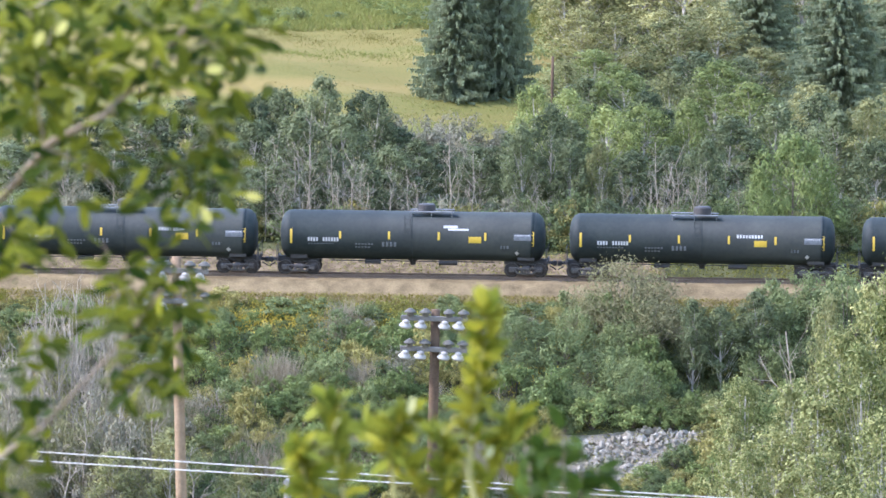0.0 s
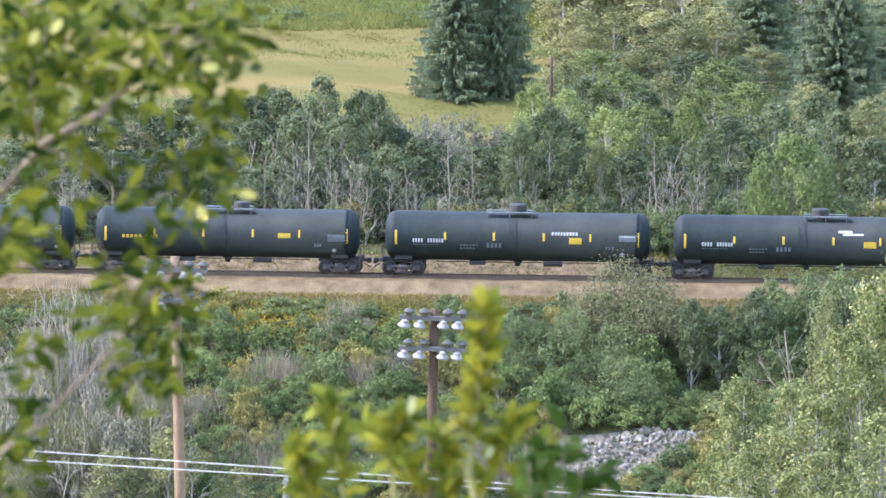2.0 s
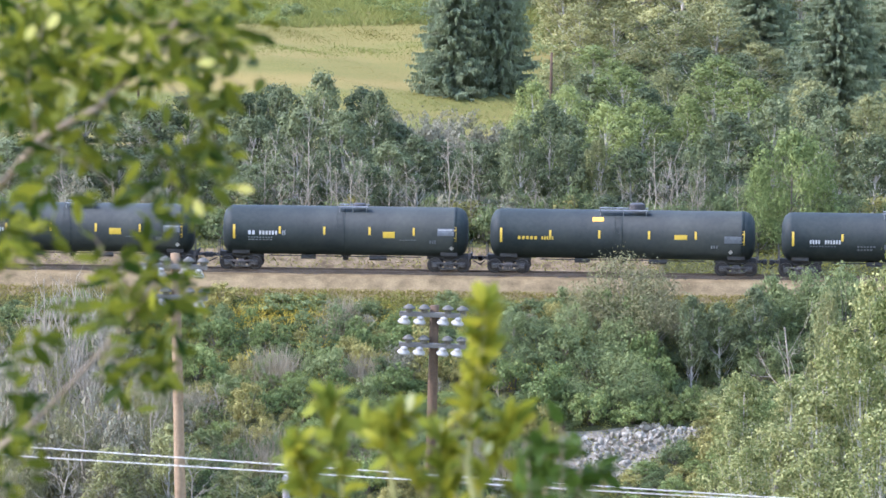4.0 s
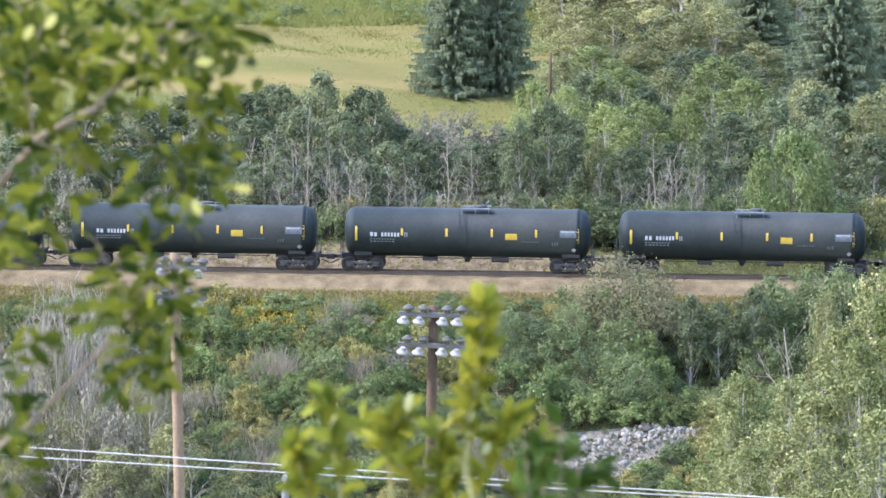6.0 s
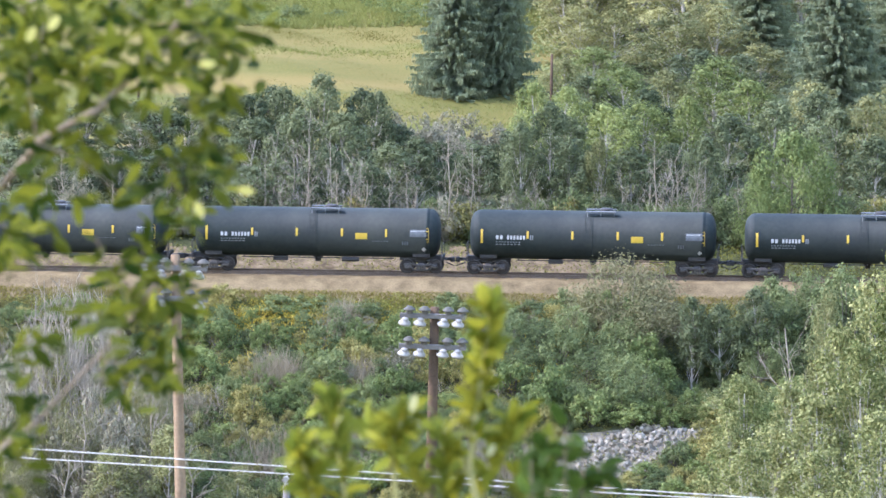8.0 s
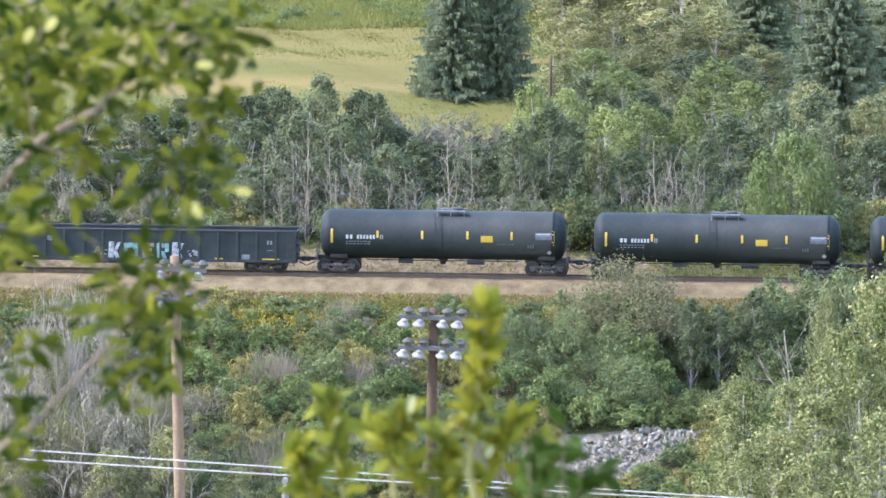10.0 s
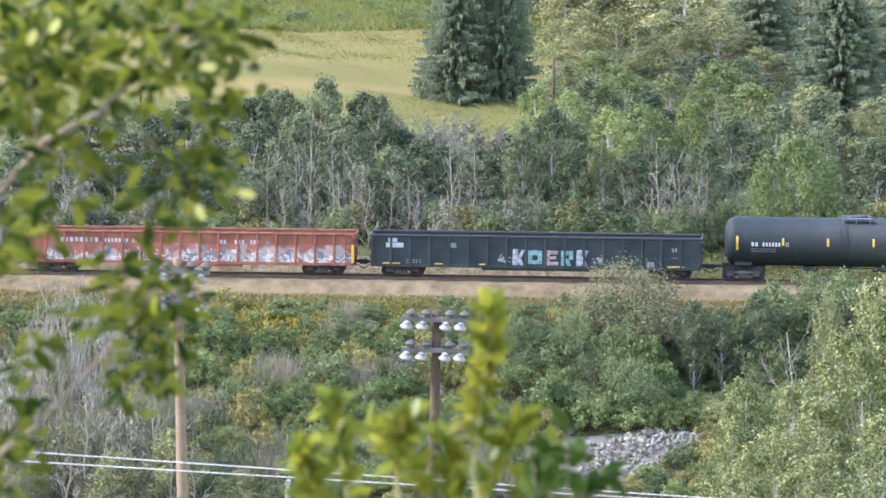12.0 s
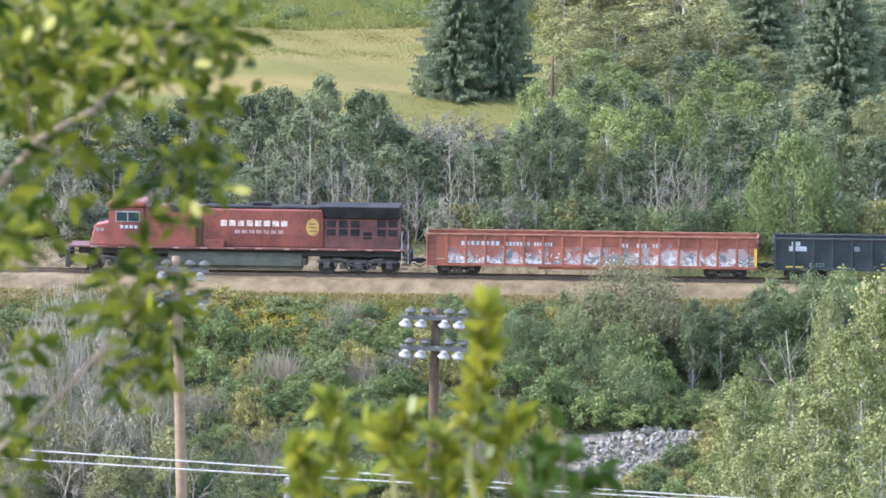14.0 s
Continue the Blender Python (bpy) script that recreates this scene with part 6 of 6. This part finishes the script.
# ---- the young trees close to the viewer ----
LIMB_LINES = ((((0.000, 0.000), (0.010, 0.944), (0.051, 1.553), (0.223, 1.837), (0.406, 2.009), (0.558, 2.116), (0.654, 2.222), (0.751, 2.273), (0.837, 2.364), (0.903, 2.445), (0.943, 2.547)), 0.0075, 0.001),
         (((0.051, 1.046), (0.304, 1.451), (0.497, 1.604), (0.639, 1.710), (0.740, 1.817), (0.811, 1.898), (0.852, 1.959)), 0.0015, 0.0),
         (((0.223, 1.837), (0.304, 2.161), (0.456, 2.364), (0.598, 2.445), (0.740, 2.527)), 0.007, 0.001))
TWIG_LINES = (((0.837, 2.364), (0.923, 2.354), (1.004, 2.303)),
         ((0.837, 2.364), (0.943, 2.415), (0.984, 2.374)),
         ((0.751, 2.273), (0.832, 2.222), (0.908, 2.080)),
         ((0.862, 2.334), (0.943, 2.243), (0.994, 2.161)),
         ((0.751, 2.273), (0.730, 2.374), (0.771, 2.476)),
         ((0.654, 2.222), (0.639, 2.334), (0.669, 2.435)),
         ((0.654, 2.222), (0.730, 2.192), (0.801, 2.131)),
         ((0.558, 2.116), (0.598, 2.060), (0.619, 1.979)),
         ((0.598, 2.445), (0.619, 2.344), (0.588, 2.253)),
         ((0.740, 2.527), (0.822, 2.445), (0.892, 2.405)),
         ((0.811, 1.898), (0.771, 1.979), (0.740, 2.040)),
         ((0.852, 1.959), (0.882, 1.989), (0.892, 1.918)),
         ((0.740, 1.817), (0.811, 1.806), (0.882, 1.776)),
         ((0.801, 1.888), (0.766, 1.817), (0.761, 1.746)),
         ((0.497, 1.604), (0.568, 1.654), (0.609, 1.715)),
         ((0.497, 1.604), (0.558, 1.604), (0.629, 1.593)))
LEAF_CLOUDS = ((0.730, 2.405, 0.233, 0.125, 215), (0.640, 2.420, 0.110, 0.110, 100), (0.892, 2.405, 0.112, 0.112, 90), (0.639, 2.263, 0.112, 0.091, 70), (0.892, 2.111, 0.056, 0.061, 32), (0.781, 2.192, 0.112, 0.071, 18), (0.600, 1.800, 0.030, 0.060, 16), (0.690, 2.060, 0.071, 0.061, 10), (0.583, 2.040, 0.051, 0.071, 42), (0.801, 1.948, 0.066, 0.061, 60), (0.852, 1.847, 0.046, 0.071, 46), (0.761, 1.766, 0.030, 0.030, 6), (0.583, 1.664, 0.046, 0.071, 36), (0.962, 2.222, 0.040, 0.091, 22), (0.958, 2.334, 0.042, 0.081, 30), (0.913, 2.161, 0.041, 0.051, 14), (0.619, 2.131, 0.061, 0.051, 16), (0.588, 2.345, 0.060, 0.090, 44))
SHOOT_LINES = (((0.016, 0.028), (0.050, 1.144), (0.056, 1.560), (0.043, 1.613), (0.051, 1.682), (0.062, 1.785), (0.070, 1.853), (0.076, 1.915)),
          ((0.006, 0.028), (-0.136, 1.144), (-0.187, 1.560), (-0.212, 1.717)),
          ((0.011, 0.028), (-0.065, 1.144), (-0.085, 1.560), (-0.095, 1.661), (-0.063, 1.734)),
          ((0.016, 0.028), (-0.004, 1.144), (0.006, 1.550), (-0.019, 1.661)),
          ((0.016, 0.028), (0.047, 1.245), (0.067, 1.570), (0.123, 1.697)),
          ((0.006, 0.028), (-0.187, 1.144), (-0.227, 1.560), (-0.253, 1.661)),
          ((0.016, 0.028), (-0.024, 1.144), (-0.040, 1.550), (-0.146, 1.651)),
          ((0.016, 0.028), (0.118, 1.144), (0.138, 1.550), (0.178, 1.651)))
SIDE_LINES = (((0.0, 0.0), (0.004, 1.0), (0.008, 1.50), (0.012, 1.690)),
              ((-0.001, 0.0), (-0.012, 1.0), (-0.020, 1.48), (-0.020, 1.660)),
              ((0.001, 0.0), (0.014, 0.98), (0.032, 1.46), (0.042, 1.640)),
              ((0.002, 0.0), (0.019, 0.95), (0.048, 1.42), (0.066, 1.590)),
              ((-0.002, 0.0), (-0.024, 0.96), (-0.048, 1.44), (-0.058, 1.610)))
SIDE_FOOT = Vector((23.546, -444.4, float(ground_height(23.546, -444.4))))
TREE_FOOT = Vector((21.97, -444.15, float(ground_height(21.97, -444.15))))
SHRUB_FOOT = Vector((23.33, -444.13, float(ground_height(23.33, -444.13))))
TWIG_BARK = surface("grey_brown_twig", (0.10, 0.078, 0.054), (0.24, 0.195, 0.14), 0.85, 8.0, 60.0, 0.3, gloss=0.1)
GREEN_STEM = surface("young_green_stem", (0.22, 0.22, 0.08), (0.40, 0.38, 0.17), 0.6, 8.0, 60.0, 0.1, gloss=0.1)


def leaf_shape(length, width, bend, material):
    """One oval leaf, folded along its rib and curved towards its tip."""
    verts, faces = [], []
    n = 6
    for k in range(n + 1):
        s = k / n
        w = width / 2 * math.sin(math.pi * min(1.0, 0.04 + s * 0.96)) ** 0.75
        z = -bend * length * s * s
        verts += [(length * s, -w, z + 0.22 * w), (length * s, 0, z), (length * s, w, z + 0.22 * w)]
    for k in range(n):
        a = 3 * k
        faces += [(a, a + 1, a + 4, a + 3), (a + 1, a + 2, a + 5, a + 4)]
    return array_mesh("leaf", verts, faces, material, True)


def leaf_pose(rng, p, toward):
    """A leaf at p that points roughly in the direction toward, its face turned mostly up and to the valley or the viewer."""
    d = (Vector(toward) + Vector(rng.normal(0, 0.55, 3))).normalized()
    up = (Vector((0, -0.55, 0.7)) + Vector(rng.normal(0, 0.6, 3))).normalized()
    y = up.cross(d).normalized()
    z = d.cross(y)
    s = rng.uniform(0.75, 1.25)
    return Matrix.Translation(p) @ Matrix((d, y, z)).transposed().to_4x4() @ Matrix.Diagonal((s, s, s, 1))


def hang_leaves(parent, poses, shapes, rng, most=290):
    """Leaves as pieces of their own; past that many, the rest as one piece."""
    order = rng.permutation(len(poses))
    verts, faces = [], []
    for c, k in enumerate(order):
        data = shapes[int(rng.integers(0, len(shapes)))]
        if c < most:
            child("leaf", data, parent).matrix_basis = poses[k]
        else:
            n = len(verts)
            verts += [tuple(poses[k] @ v.co) for v in data.vertices]
            faces += [tuple(n + i for i in f.vertices) for f in data.polygons]
    if verts:
        tagged(child("leaf_mass", array_mesh("leaf_mass", verts, faces, shapes[0].materials[0], True), parent), kind="stuff")


def near_tree():
    rng = np.random.default_rng(31)
    tree = tagged(new("young_tree"), "young tree with thin grey limbs and small oval yellow-green leaves", "tree", "young trees near the viewer")
    tree.location = TREE_FOOT
    for pts, r0, r1 in LIMB_LINES:
        wood = Wood()
        n = len(pts)
        wood.add([(x, 0.06 * math.sin(k * 1.7) * (k > 0) + 0.02 * min(1.0, k / 4), z) for k, (x, z) in enumerate(pts)], [r0 * (1 - k / (n - 1)) ** 1.3 + r1 + 0.003 for k in range(n)], 10)
        child("limb", wood.mesh("limb", TWIG_BARK), tree)
    for pts in TWIG_LINES:
        wood = Wood()
        y = rng.uniform(-0.15, 0.15)
        wood.add([(x, y, z) for x, z in pts], [0.0022, 0.0016, 0.001], 6)
        child("twig", wood.mesh("twig", TWIG_BARK), tree)
    shapes = [leaf_shape(l, w, b, NEAR_LEAF) for l, w, b in ((0.044, 0.018, 0.1), (0.051, 0.020, 0.25), (0.037, 0.017, -0.1), (0.043, 0.015, 0.4))]
    poses = []
    for x, z, rx, rz, count in LEAF_CLOUDS:
        for k in range(int(count * 1.35)):
            w, q = rng.uniform(0, 2 * math.pi), math.sqrt(rng.uniform(0, 1))
            p = Vector((x + rx * q * math.cos(w), rng.normal(0.1, 0.28), z + rz * q * math.sin(w)))
            poses.append(leaf_pose(rng, p, (rng.choice((-0.6, 0.9)), -0.15, -0.35)))
    for pts in TWIG_LINES:
        for k in range(7):
            s = rng.uniform(0.3, 1.0) * (len(pts) - 1)
            i = min(int(s), len(pts) - 2)
            x = pts[i][0] + (pts[i + 1][0] - pts[i][0]) * (s - i)
            z = pts[i][1] + (pts[i + 1][1] - pts[i][1]) * (s - i)
            poses.append(leaf_pose(rng, Vector((x, rng.normal(0, 0.08), z)), (rng.choice((-0.8, 0.8)), -0.1, -0.3)))
    hang_leaves(tree, poses, shapes, rng)
    yellow = leaf_shape(0.032, 0.017, 0.1, YELLOW_LEAF)
    for x, z, turn_by in ((0.962, 2.150, -62), (1.035, 2.172, -8), (0.968, 2.388, 4), (0.71, 2.445, 62), (0.672, 2.425, 66)):
        child("leaf", yellow, tree, "single pale yellow hanging leaf").matrix_basis = Matrix.Translation((x, -0.45, z)) @ pose(0, 0, 0, 68, 0, 0) @ pose(0, 0, 0, 0, 0, turn_by)
    return tree


def near_shrub():
    """A shrub of upright shoots: a tall yellow-green leader over darker green side shoots with cream stems."""
    rng = np.random.default_rng(32)
    shrub = tagged(new("leafy_shrub"), "young shrub with upright shoots of long light green leaves", "shrub", "young trees near the viewer")
    shrub.location = SHRUB_FOOT
    sizes = ((0.050, 0.019, 0.15), (0.058, 0.022, 0.35), (0.042, 0.018, -0.05), (0.048, 0.016, 0.5))
    yellow, green = ([leaf_shape(l, w, b, m) for l, w, b in sizes] for m in (SHOOT_LEAF, SHRUB_LEAF))
    leader, rest = [], []
    for c, pts in enumerate(SHOOT_LINES):
        wood = Wood()
        y = (0.0, 0.1, -0.1, 0.15, 0.05, -0.15, 0.2, 0.1)[c]
        n = len(pts)
        line = [(x, y * k / (n - 1), z) for k, (x, z) in enumerate(pts)]
        wood.add(line, [0.006 * (1 - k / (n - 1)) + 0.002 for k in range(n)], 8)
        child("shoot", wood.mesh("shoot", GREEN_STEM), shrub)
        low = n - 4.4 if c == 0 else n - 2.45
        for k in range(100 if c == 0 else 72):
            s = low + (n - 0.97 - low) * rng.uniform(0, 1) ** 0.85
            i = min(int(s), n - 2)
            p = Vector(line[i]).lerp(Vector(line[i + 1]), s - i)
            w = rng.uniform(0, 2 * math.pi)
            pose_here = leaf_pose(rng, p, (0.7 * math.cos(w), 0.7 * math.sin(w), 0.8))
            (leader if c == 0 and p.z > 1.66 or rng.uniform(0, 1) < 0.5 else rest).append(pose_here)
    hang_leaves(shrub, leader, yellow, rng, 150)
    hang_leaves(shrub, rest, green, rng, 150)
    pale = leaf_shape(0.030, 0.015, 0.2, PALE_LEAF)
    for x, z in ((-0.032, 1.722), (-0.184, 1.71), (-0.159, 1.695), (-0.048, 1.745), (0.008, 1.71), (0.086, 1.67)):
        child("leaf", pale, shrub, "pale young leaf").matrix_basis = leaf_pose(rng, Vector((x, -0.25, z)), (rng.normal(0, 0.5), -0.2, 1.2))
    return shrub


def side_shrub():
    """A darker shrub still closer to the viewer, of which only the tips rise into view."""
    rng = np.random.default_rng(33)
    shrub = tagged(new("leafy_shrub"), "dark green leafy shrub tip close to the viewer", "shrub", "young trees near the viewer")
    shrub.location = SIDE_FOOT
    shapes = [leaf_shape(l, w, b, SIDE_LEAF) for l, w, b in ((0.046, 0.021, 0.15), (0.053, 0.023, 0.35), (0.041, 0.019, -0.05))]
    poses = []
    for c, pts in enumerate(SIDE_LINES):
        wood = Wood()
        line = [(x, 0.06 * (c - 2) * k / 3, z) for k, (x, z) in enumerate(pts)]
        wood.add(line, [0.006, 0.0035, 0.002, 0.0015], 8)
        child("shoot", wood.mesh("shoot", TWIG_BARK), shrub)
        for k in range(20):
            s = 2.15 + 0.83 * rng.uniform(0, 1) ** 0.7
            i = min(int(s), 2)
            p = Vector(line[i]).lerp(Vector(line[i + 1]), s - i)
            w = rng.uniform(0, 2 * math.pi)
            poses.append(leaf_pose(rng, p, (0.8 * math.cos(w), 0.8 * math.sin(w), 0.4)))
    hang_leaves(shrub, poses, shapes, rng)
    return shrub


near_tree_ob, near_shrub_ob, side_shrub_ob = near_tree(), near_shrub(), side_shrub()


# ---- rocks, weeds and grass ----
def rock_pile():
    """A heap of pale broken rock on the lower slope."""
    rng = np.random.default_rng(41)
    pile = tagged(new("rock_pile"), "heap of pale grey broken rock among shrubs", "rocks")
    pile.location = (13.3, -22.9, float(ground_height(13.3, -22.9)))
    shapes = []
    for k in range(5):
        bm = bmesh.new()
        bmesh.ops.create_icosphere(bm, subdivisions=1, radius=0.5)
        wide = rng.uniform(0.55, 1.1, 3)
        for v in bm.verts:
            v.co *= rng.uniform(0.45, 1.25)
            v.co = Vector((v.co.x * wide[0], v.co.y * wide[1], v.co.z * wide[2]))
        data = bpy.data.meshes.new("rock")
        bm.to_mesh(data)
        bm.free()
        data.materials.append(ROCK)
        shapes.append(data)
    for k in range(1700):
        x, y = rng.uniform(-5.0, 3.8), rng.uniform(-4.3, 2.3)
        if k > 1640:
            x, y = rng.uniform(-23, -4.5), rng.normal(-2.2, 0.7)
        if y < -1.0 - 0.5 * (2.2 - x) and x > 0.2 or y > 1.9 + 0.25 * x and x < 0:
            continue
        s = (0.13 + 0.38 * rng.uniform(0, 1) ** 3) * (1.25 if y > 0.5 else 0.95)
        lift = max(0.0, 0.55 - 0.12 * abs(x) - 0.2 * abs(y)) * rng.uniform(0, 1)
        z = float(ground_height(13.3 + x, -22.9 + y)) - pile.location.z + 0.2 * s + lift
        r = child("rock", shapes[int(rng.integers(0, 5))], pile)
        r.matrix_basis = Matrix.Translation((x, y, z)) @ Euler(rng.uniform(0, 6, 3)).to_matrix().to_4x4() @ Matrix.Diagonal((s, s * rng.uniform(0.7, 1), s, 1))


rock_pile()


def blades(name, label, category, x, y, tall, wide, material, rng, lean=0.35, base=0.0):
    """Countless standing blades on the slope, as one sheet of small triangles."""
    n = len(x)
    z = ground_height(x, y) - 0.03 + base
    h = tall * rng.uniform(0.55, 1.2, n)
    w = rng.uniform(0, 2 * math.pi, n)
    sx, sy = np.cos(w) * wide / 2, np.sin(w) * wide / 2
    foot = np.stack((x, y, z), 1)
    side = np.stack((sx, sy, np.zeros(n)), 1)
    tip = foot + np.stack((rng.normal(0, lean, n) * h, rng.normal(0, lean, n) * h, h), 1)
    verts = np.stack((foot - side, foot + side, tip), 1).reshape(-1, 3)
    data = array_mesh(name, verts, np.arange(n * 3).reshape(-1, 3), material)
    return tagged(new(name, data), label, category, kind="stuff")


def leaf_carpet(name, label, x, y, tall, size, material, rng):
    """A low uneven cover of small leaves over the slope."""
    n = len(x)
    lumps = 0.55 + 0.45 * np.sin(x * 2.6 + 1.7 * np.sin(y * 0.9)) * np.sin(y * 1.3 + x * 1.4)
    z = ground_height(x, y) + tall * lumps * rng.uniform(0.05, 1, n) ** 0.6
    data = leaf_mesh(name, np.stack((x, y, z), 1), rng.normal(0, 0.5, (n, 3)), size, size * 0.6, material, rng, 0.7)
    return tagged(new(name, data), label, "weeds", kind="stuff")


def weeds():
    rng = np.random.default_rng(51)
    n = 30000
    blades("meadow_grass", "short yellow-green meadow grass", "grass", rng.uniform(-34, 8, n), rng.uniform(44, 84, n), 0.07, 0.05, GRASS_BLADE, rng, 0.8)
    n = 22000
    blades("meadow_margin", "greener grass along the meadow's margins", "grass", rng.uniform(-36, 9, n), np.where(rng.uniform(0, 1, n) < 0.5, rng.normal(59, 3.5, n), rng.normal(84.5, 1.8, n)), 0.15, 0.07, GREEN_BLADE, rng, 0.5)
    n = 34000
    blades("meadow_weeds", "tall green weeds beyond the mown meadow", "weeds", rng.uniform(-36, 4, n), rng.uniform(94, 112, n), 0.5, 0.08, GREEN_BLADE, rng, 0.6)
    n = 12000
    blades("meadow_edge", "tawny seeding grass along the meadow's far edge", "grass", rng.uniform(-36, 4, n), rng.normal(91.5, 1.6, n), 0.12, 0.06, GRASS_BLADE, rng, 0.8)
    n = 26000
    x, y = rng.uniform(-36, 4, n), rng.uniform(94, 112, n)
    keep = np.sin(x * 0.55 + 1.3 * np.sin(y * 0.5)) + 0.6 * np.sin(y * 0.8 + x * 0.21) > 0.25
    leaf_carpet("meadow_herbs", "leafy green herbs in drifts beyond the meadow", x[keep], y[keep], 0.9, 0.2, BRIGHT_LEAF, rng)
    n = 34000
    blades("bench_grass", "dry yellow grass along the gravel bench", "grass", rng.uniform(-34, 34, n), -3.3 - 6.0 * rng.beta(1.6, 1.8, n), 0.24, 0.05, GRASS_BLADE, rng, 0.7)
    n = 150000
    x, y = rng.uniform(-34, 36, n), rng.uniform(-34, -5.6, n)
    keep = ~in_scree(x, y) | (rng.uniform(0, 1, n) < 0.28)
    leaf_carpet("slope_weeds", "dense green weeds covering the slope", x[keep], y[keep], 0.75, 0.125, WEED_LEAF, rng)
    n = 60000
    x, y = rng.uniform(-34, 34, n), rng.uniform(-30, -7.0, n)
    keep = ~in_scree(x, y) & (np.sin(x * 0.8 + 1.6 * np.sin(y * 0.7)) + 0.7 * np.sin(y * 1.1 - x * 0.37) > 0.55)
    leaf_carpet("slope_herbs", "yellow-green herbs standing in drifts on the slope", x[keep], y[keep], 1.2, 0.12, BRIGHT_LEAF, rng)
    n = 15000
    leaf_carpet("crest_herbs", "yellow-green herbs along the crest of the slope", rng.uniform(-20, 8, n), -5.4 - 4.6 * rng.beta(1.3, 1.8, n), 0.75, 0.11, CREST_LEAF, rng)
    n = 16000
    leaf_carpet("bench_herbs", "low yellowing herbs at the edge of the bench", rng.uniform(-34, 34, n), -4.3 - 4.2 * rng.uniform(0, 1, n), 0.4, 0.11, GRASS_BLADE, rng)
    n = 700
    blades("bench_tufts", "sparse dry tufts on the gravel", "grass", rng.uniform(-34, 34, n), rng.uniform(-4.4, -2.4, n), 0.2, 0.07, GRASS_BLADE, rng, 0.6, -0.05)
    n = 26000
    leaf_carpet("bank_weeds", "green weeds at the foot of the wood", rng.uniform(-34, 34, n), rng.uniform(8.0, 24, n), 0.8, 0.17, WEED_LEAF, rng)
    n = 30000
    leaf_carpet("wood_floor", "dark undergrowth in the wood", rng.uniform(2, 48, n), rng.uniform(24, 112, n), 0.9, 0.28, BUSH_LEAF, rng)
    n = 9000
    leaf_carpet("verge_weeds", "green weeds beside the track", rng.uniform(13, 34, n), rng.uniform(3.2, 9, n), 0.5, 0.15, CREST_LEAF, rng)
    n = 7000
    leaf_carpet("bank_tufts", "sparse weeds on the bare cut bank", rng.uniform(-32, 14, n), rng.uniform(5.4, 8.5, n), 0.35, 0.13, WEED_LEAF, rng)
    xs, ys = [], []
    for x, y, r in ((-5.6, -8.6, 0.8), (-5.9, -10.2, 0.7), (-4.2, -16.3, 0.9), (-9.8, -15.6, 1.1), (-8.9, -16.2, 0.7), (3.2, -12.4, 0.6), (-14.5, -20.4, 1.5), (-3.0, -24.5, 1.8), (5.0, -25.5, 2.0), (-9.0, -26.0, 2.2)):
        k = int(420 * r)
        xs.append(rng.normal(x, r * 0.6, k))
        ys.append(rng.normal(y, r * 0.6, k))
    blades("dry_stems", "patches of dry pale brown stems on the slope", "dry weeds", np.concatenate(xs), np.concatenate(ys), 1.7, 0.05, STRAW, rng, 0.35)
    # goldenrod in loose drifts
    spots = ((-12.0, -8.9, 1.6), (-13.4, -9.3, 1.2), (-9.5, -8.8, 1.5), (-11.1, -13.8, 0.5), (-5.4, -16.6, 0.45), (-13.6, -14.5, 0.4), (4.0, -13.0, 1.2), (-24.3, -16.3, 0.5), (-8.0, -8.6, 1.8), (-16.0, -9.0, 1.5), (-3.0, -9.5, 1.5), (6.5, -15.5, 1.2), (8.5, -11.0, 1.0), (-7.0, -12.0, 0.8))
    xs, ys = [], []
    for x, y, r in spots:
        k = int(230 * r)
        xs.append(rng.normal(x, r * 1.1, k))
        ys.append(np.minimum(rng.normal(y, r * 0.7, k), -6.6))
    blades("goldenrod", "yellow flowering goldenrod drifts", "flowers", np.concatenate(xs), np.concatenate(ys), 0.16, 0.09, GOLD_FLOWER, rng, 0.5, 0.5)


weeds()


def motions():
    """The train passes from the viewer's west to the east."""
    for car, x in CARS:
        walk(car, [(t, pose(x + run(t) - run(11), 0, 0)) for t in np.arange(0, 14.1, 1.0)])
        # the wheels roll
        for truck_ob in car.children:
            for w in truck_ob.children:
                if w.name.startswith("wheelset"):
                    at, r = w.location.copy(), max(v.co.z for v in w.data.vertices) - 0.028
                    walk(w, [(k / 30, Matrix.Translation(at) @ Matrix.Rotation((run(k / 30) / r) % (2 * math.pi), 4, "Y")) for k in range(421)])
    # wind leans the young tree and sways the shrub
    tree_sway = [(0, 0), (0.5, -4), (1, -10), (1.5, -7), (2, -7), (2.5, -13), (3, -14), (5.5, -13), (6, -16), (6.5, -13), (7, -11), (7.5, -12), (8, -13),
                 (10.5, -17), (11, -18), (11.5, -9), (12, -15), (12.5, -13), (13, -15), (13.5, -16), (14, -22)]
    walk(near_tree_ob, [(t, Matrix.Translation(TREE_FOOT) @ pose(0, 0, 0, 0, a * 0.0223, 0)) for t, a in tree_sway])
    shrub_sway = [(0, 0), (0.5, 2), (1, 1), (1.5, 4), (2, 2), (2.5, 4), (3, 3), (5.5, -4), (6, -2), (6.5, -1), (7, 4), (7.5, 7), (8, 5),
                  (10.5, 3), (11, 5), (11.5, 6), (12, 6), (12.5, 1), (13, 2), (13.5, 2), (14, 0)]
    walk(near_shrub_ob, [(t, Matrix.Translation(SHRUB_FOOT) @ pose(0, 0, 0, 0, a * 0.0306, 0)) for t, a in shrub_sway])

    walk(side_shrub_ob, [(t, Matrix.Translation(SIDE_FOOT) @ pose(0, 0, 0, 0, a * 0.03, 0)) for t, a in shrub_sway])


motions()
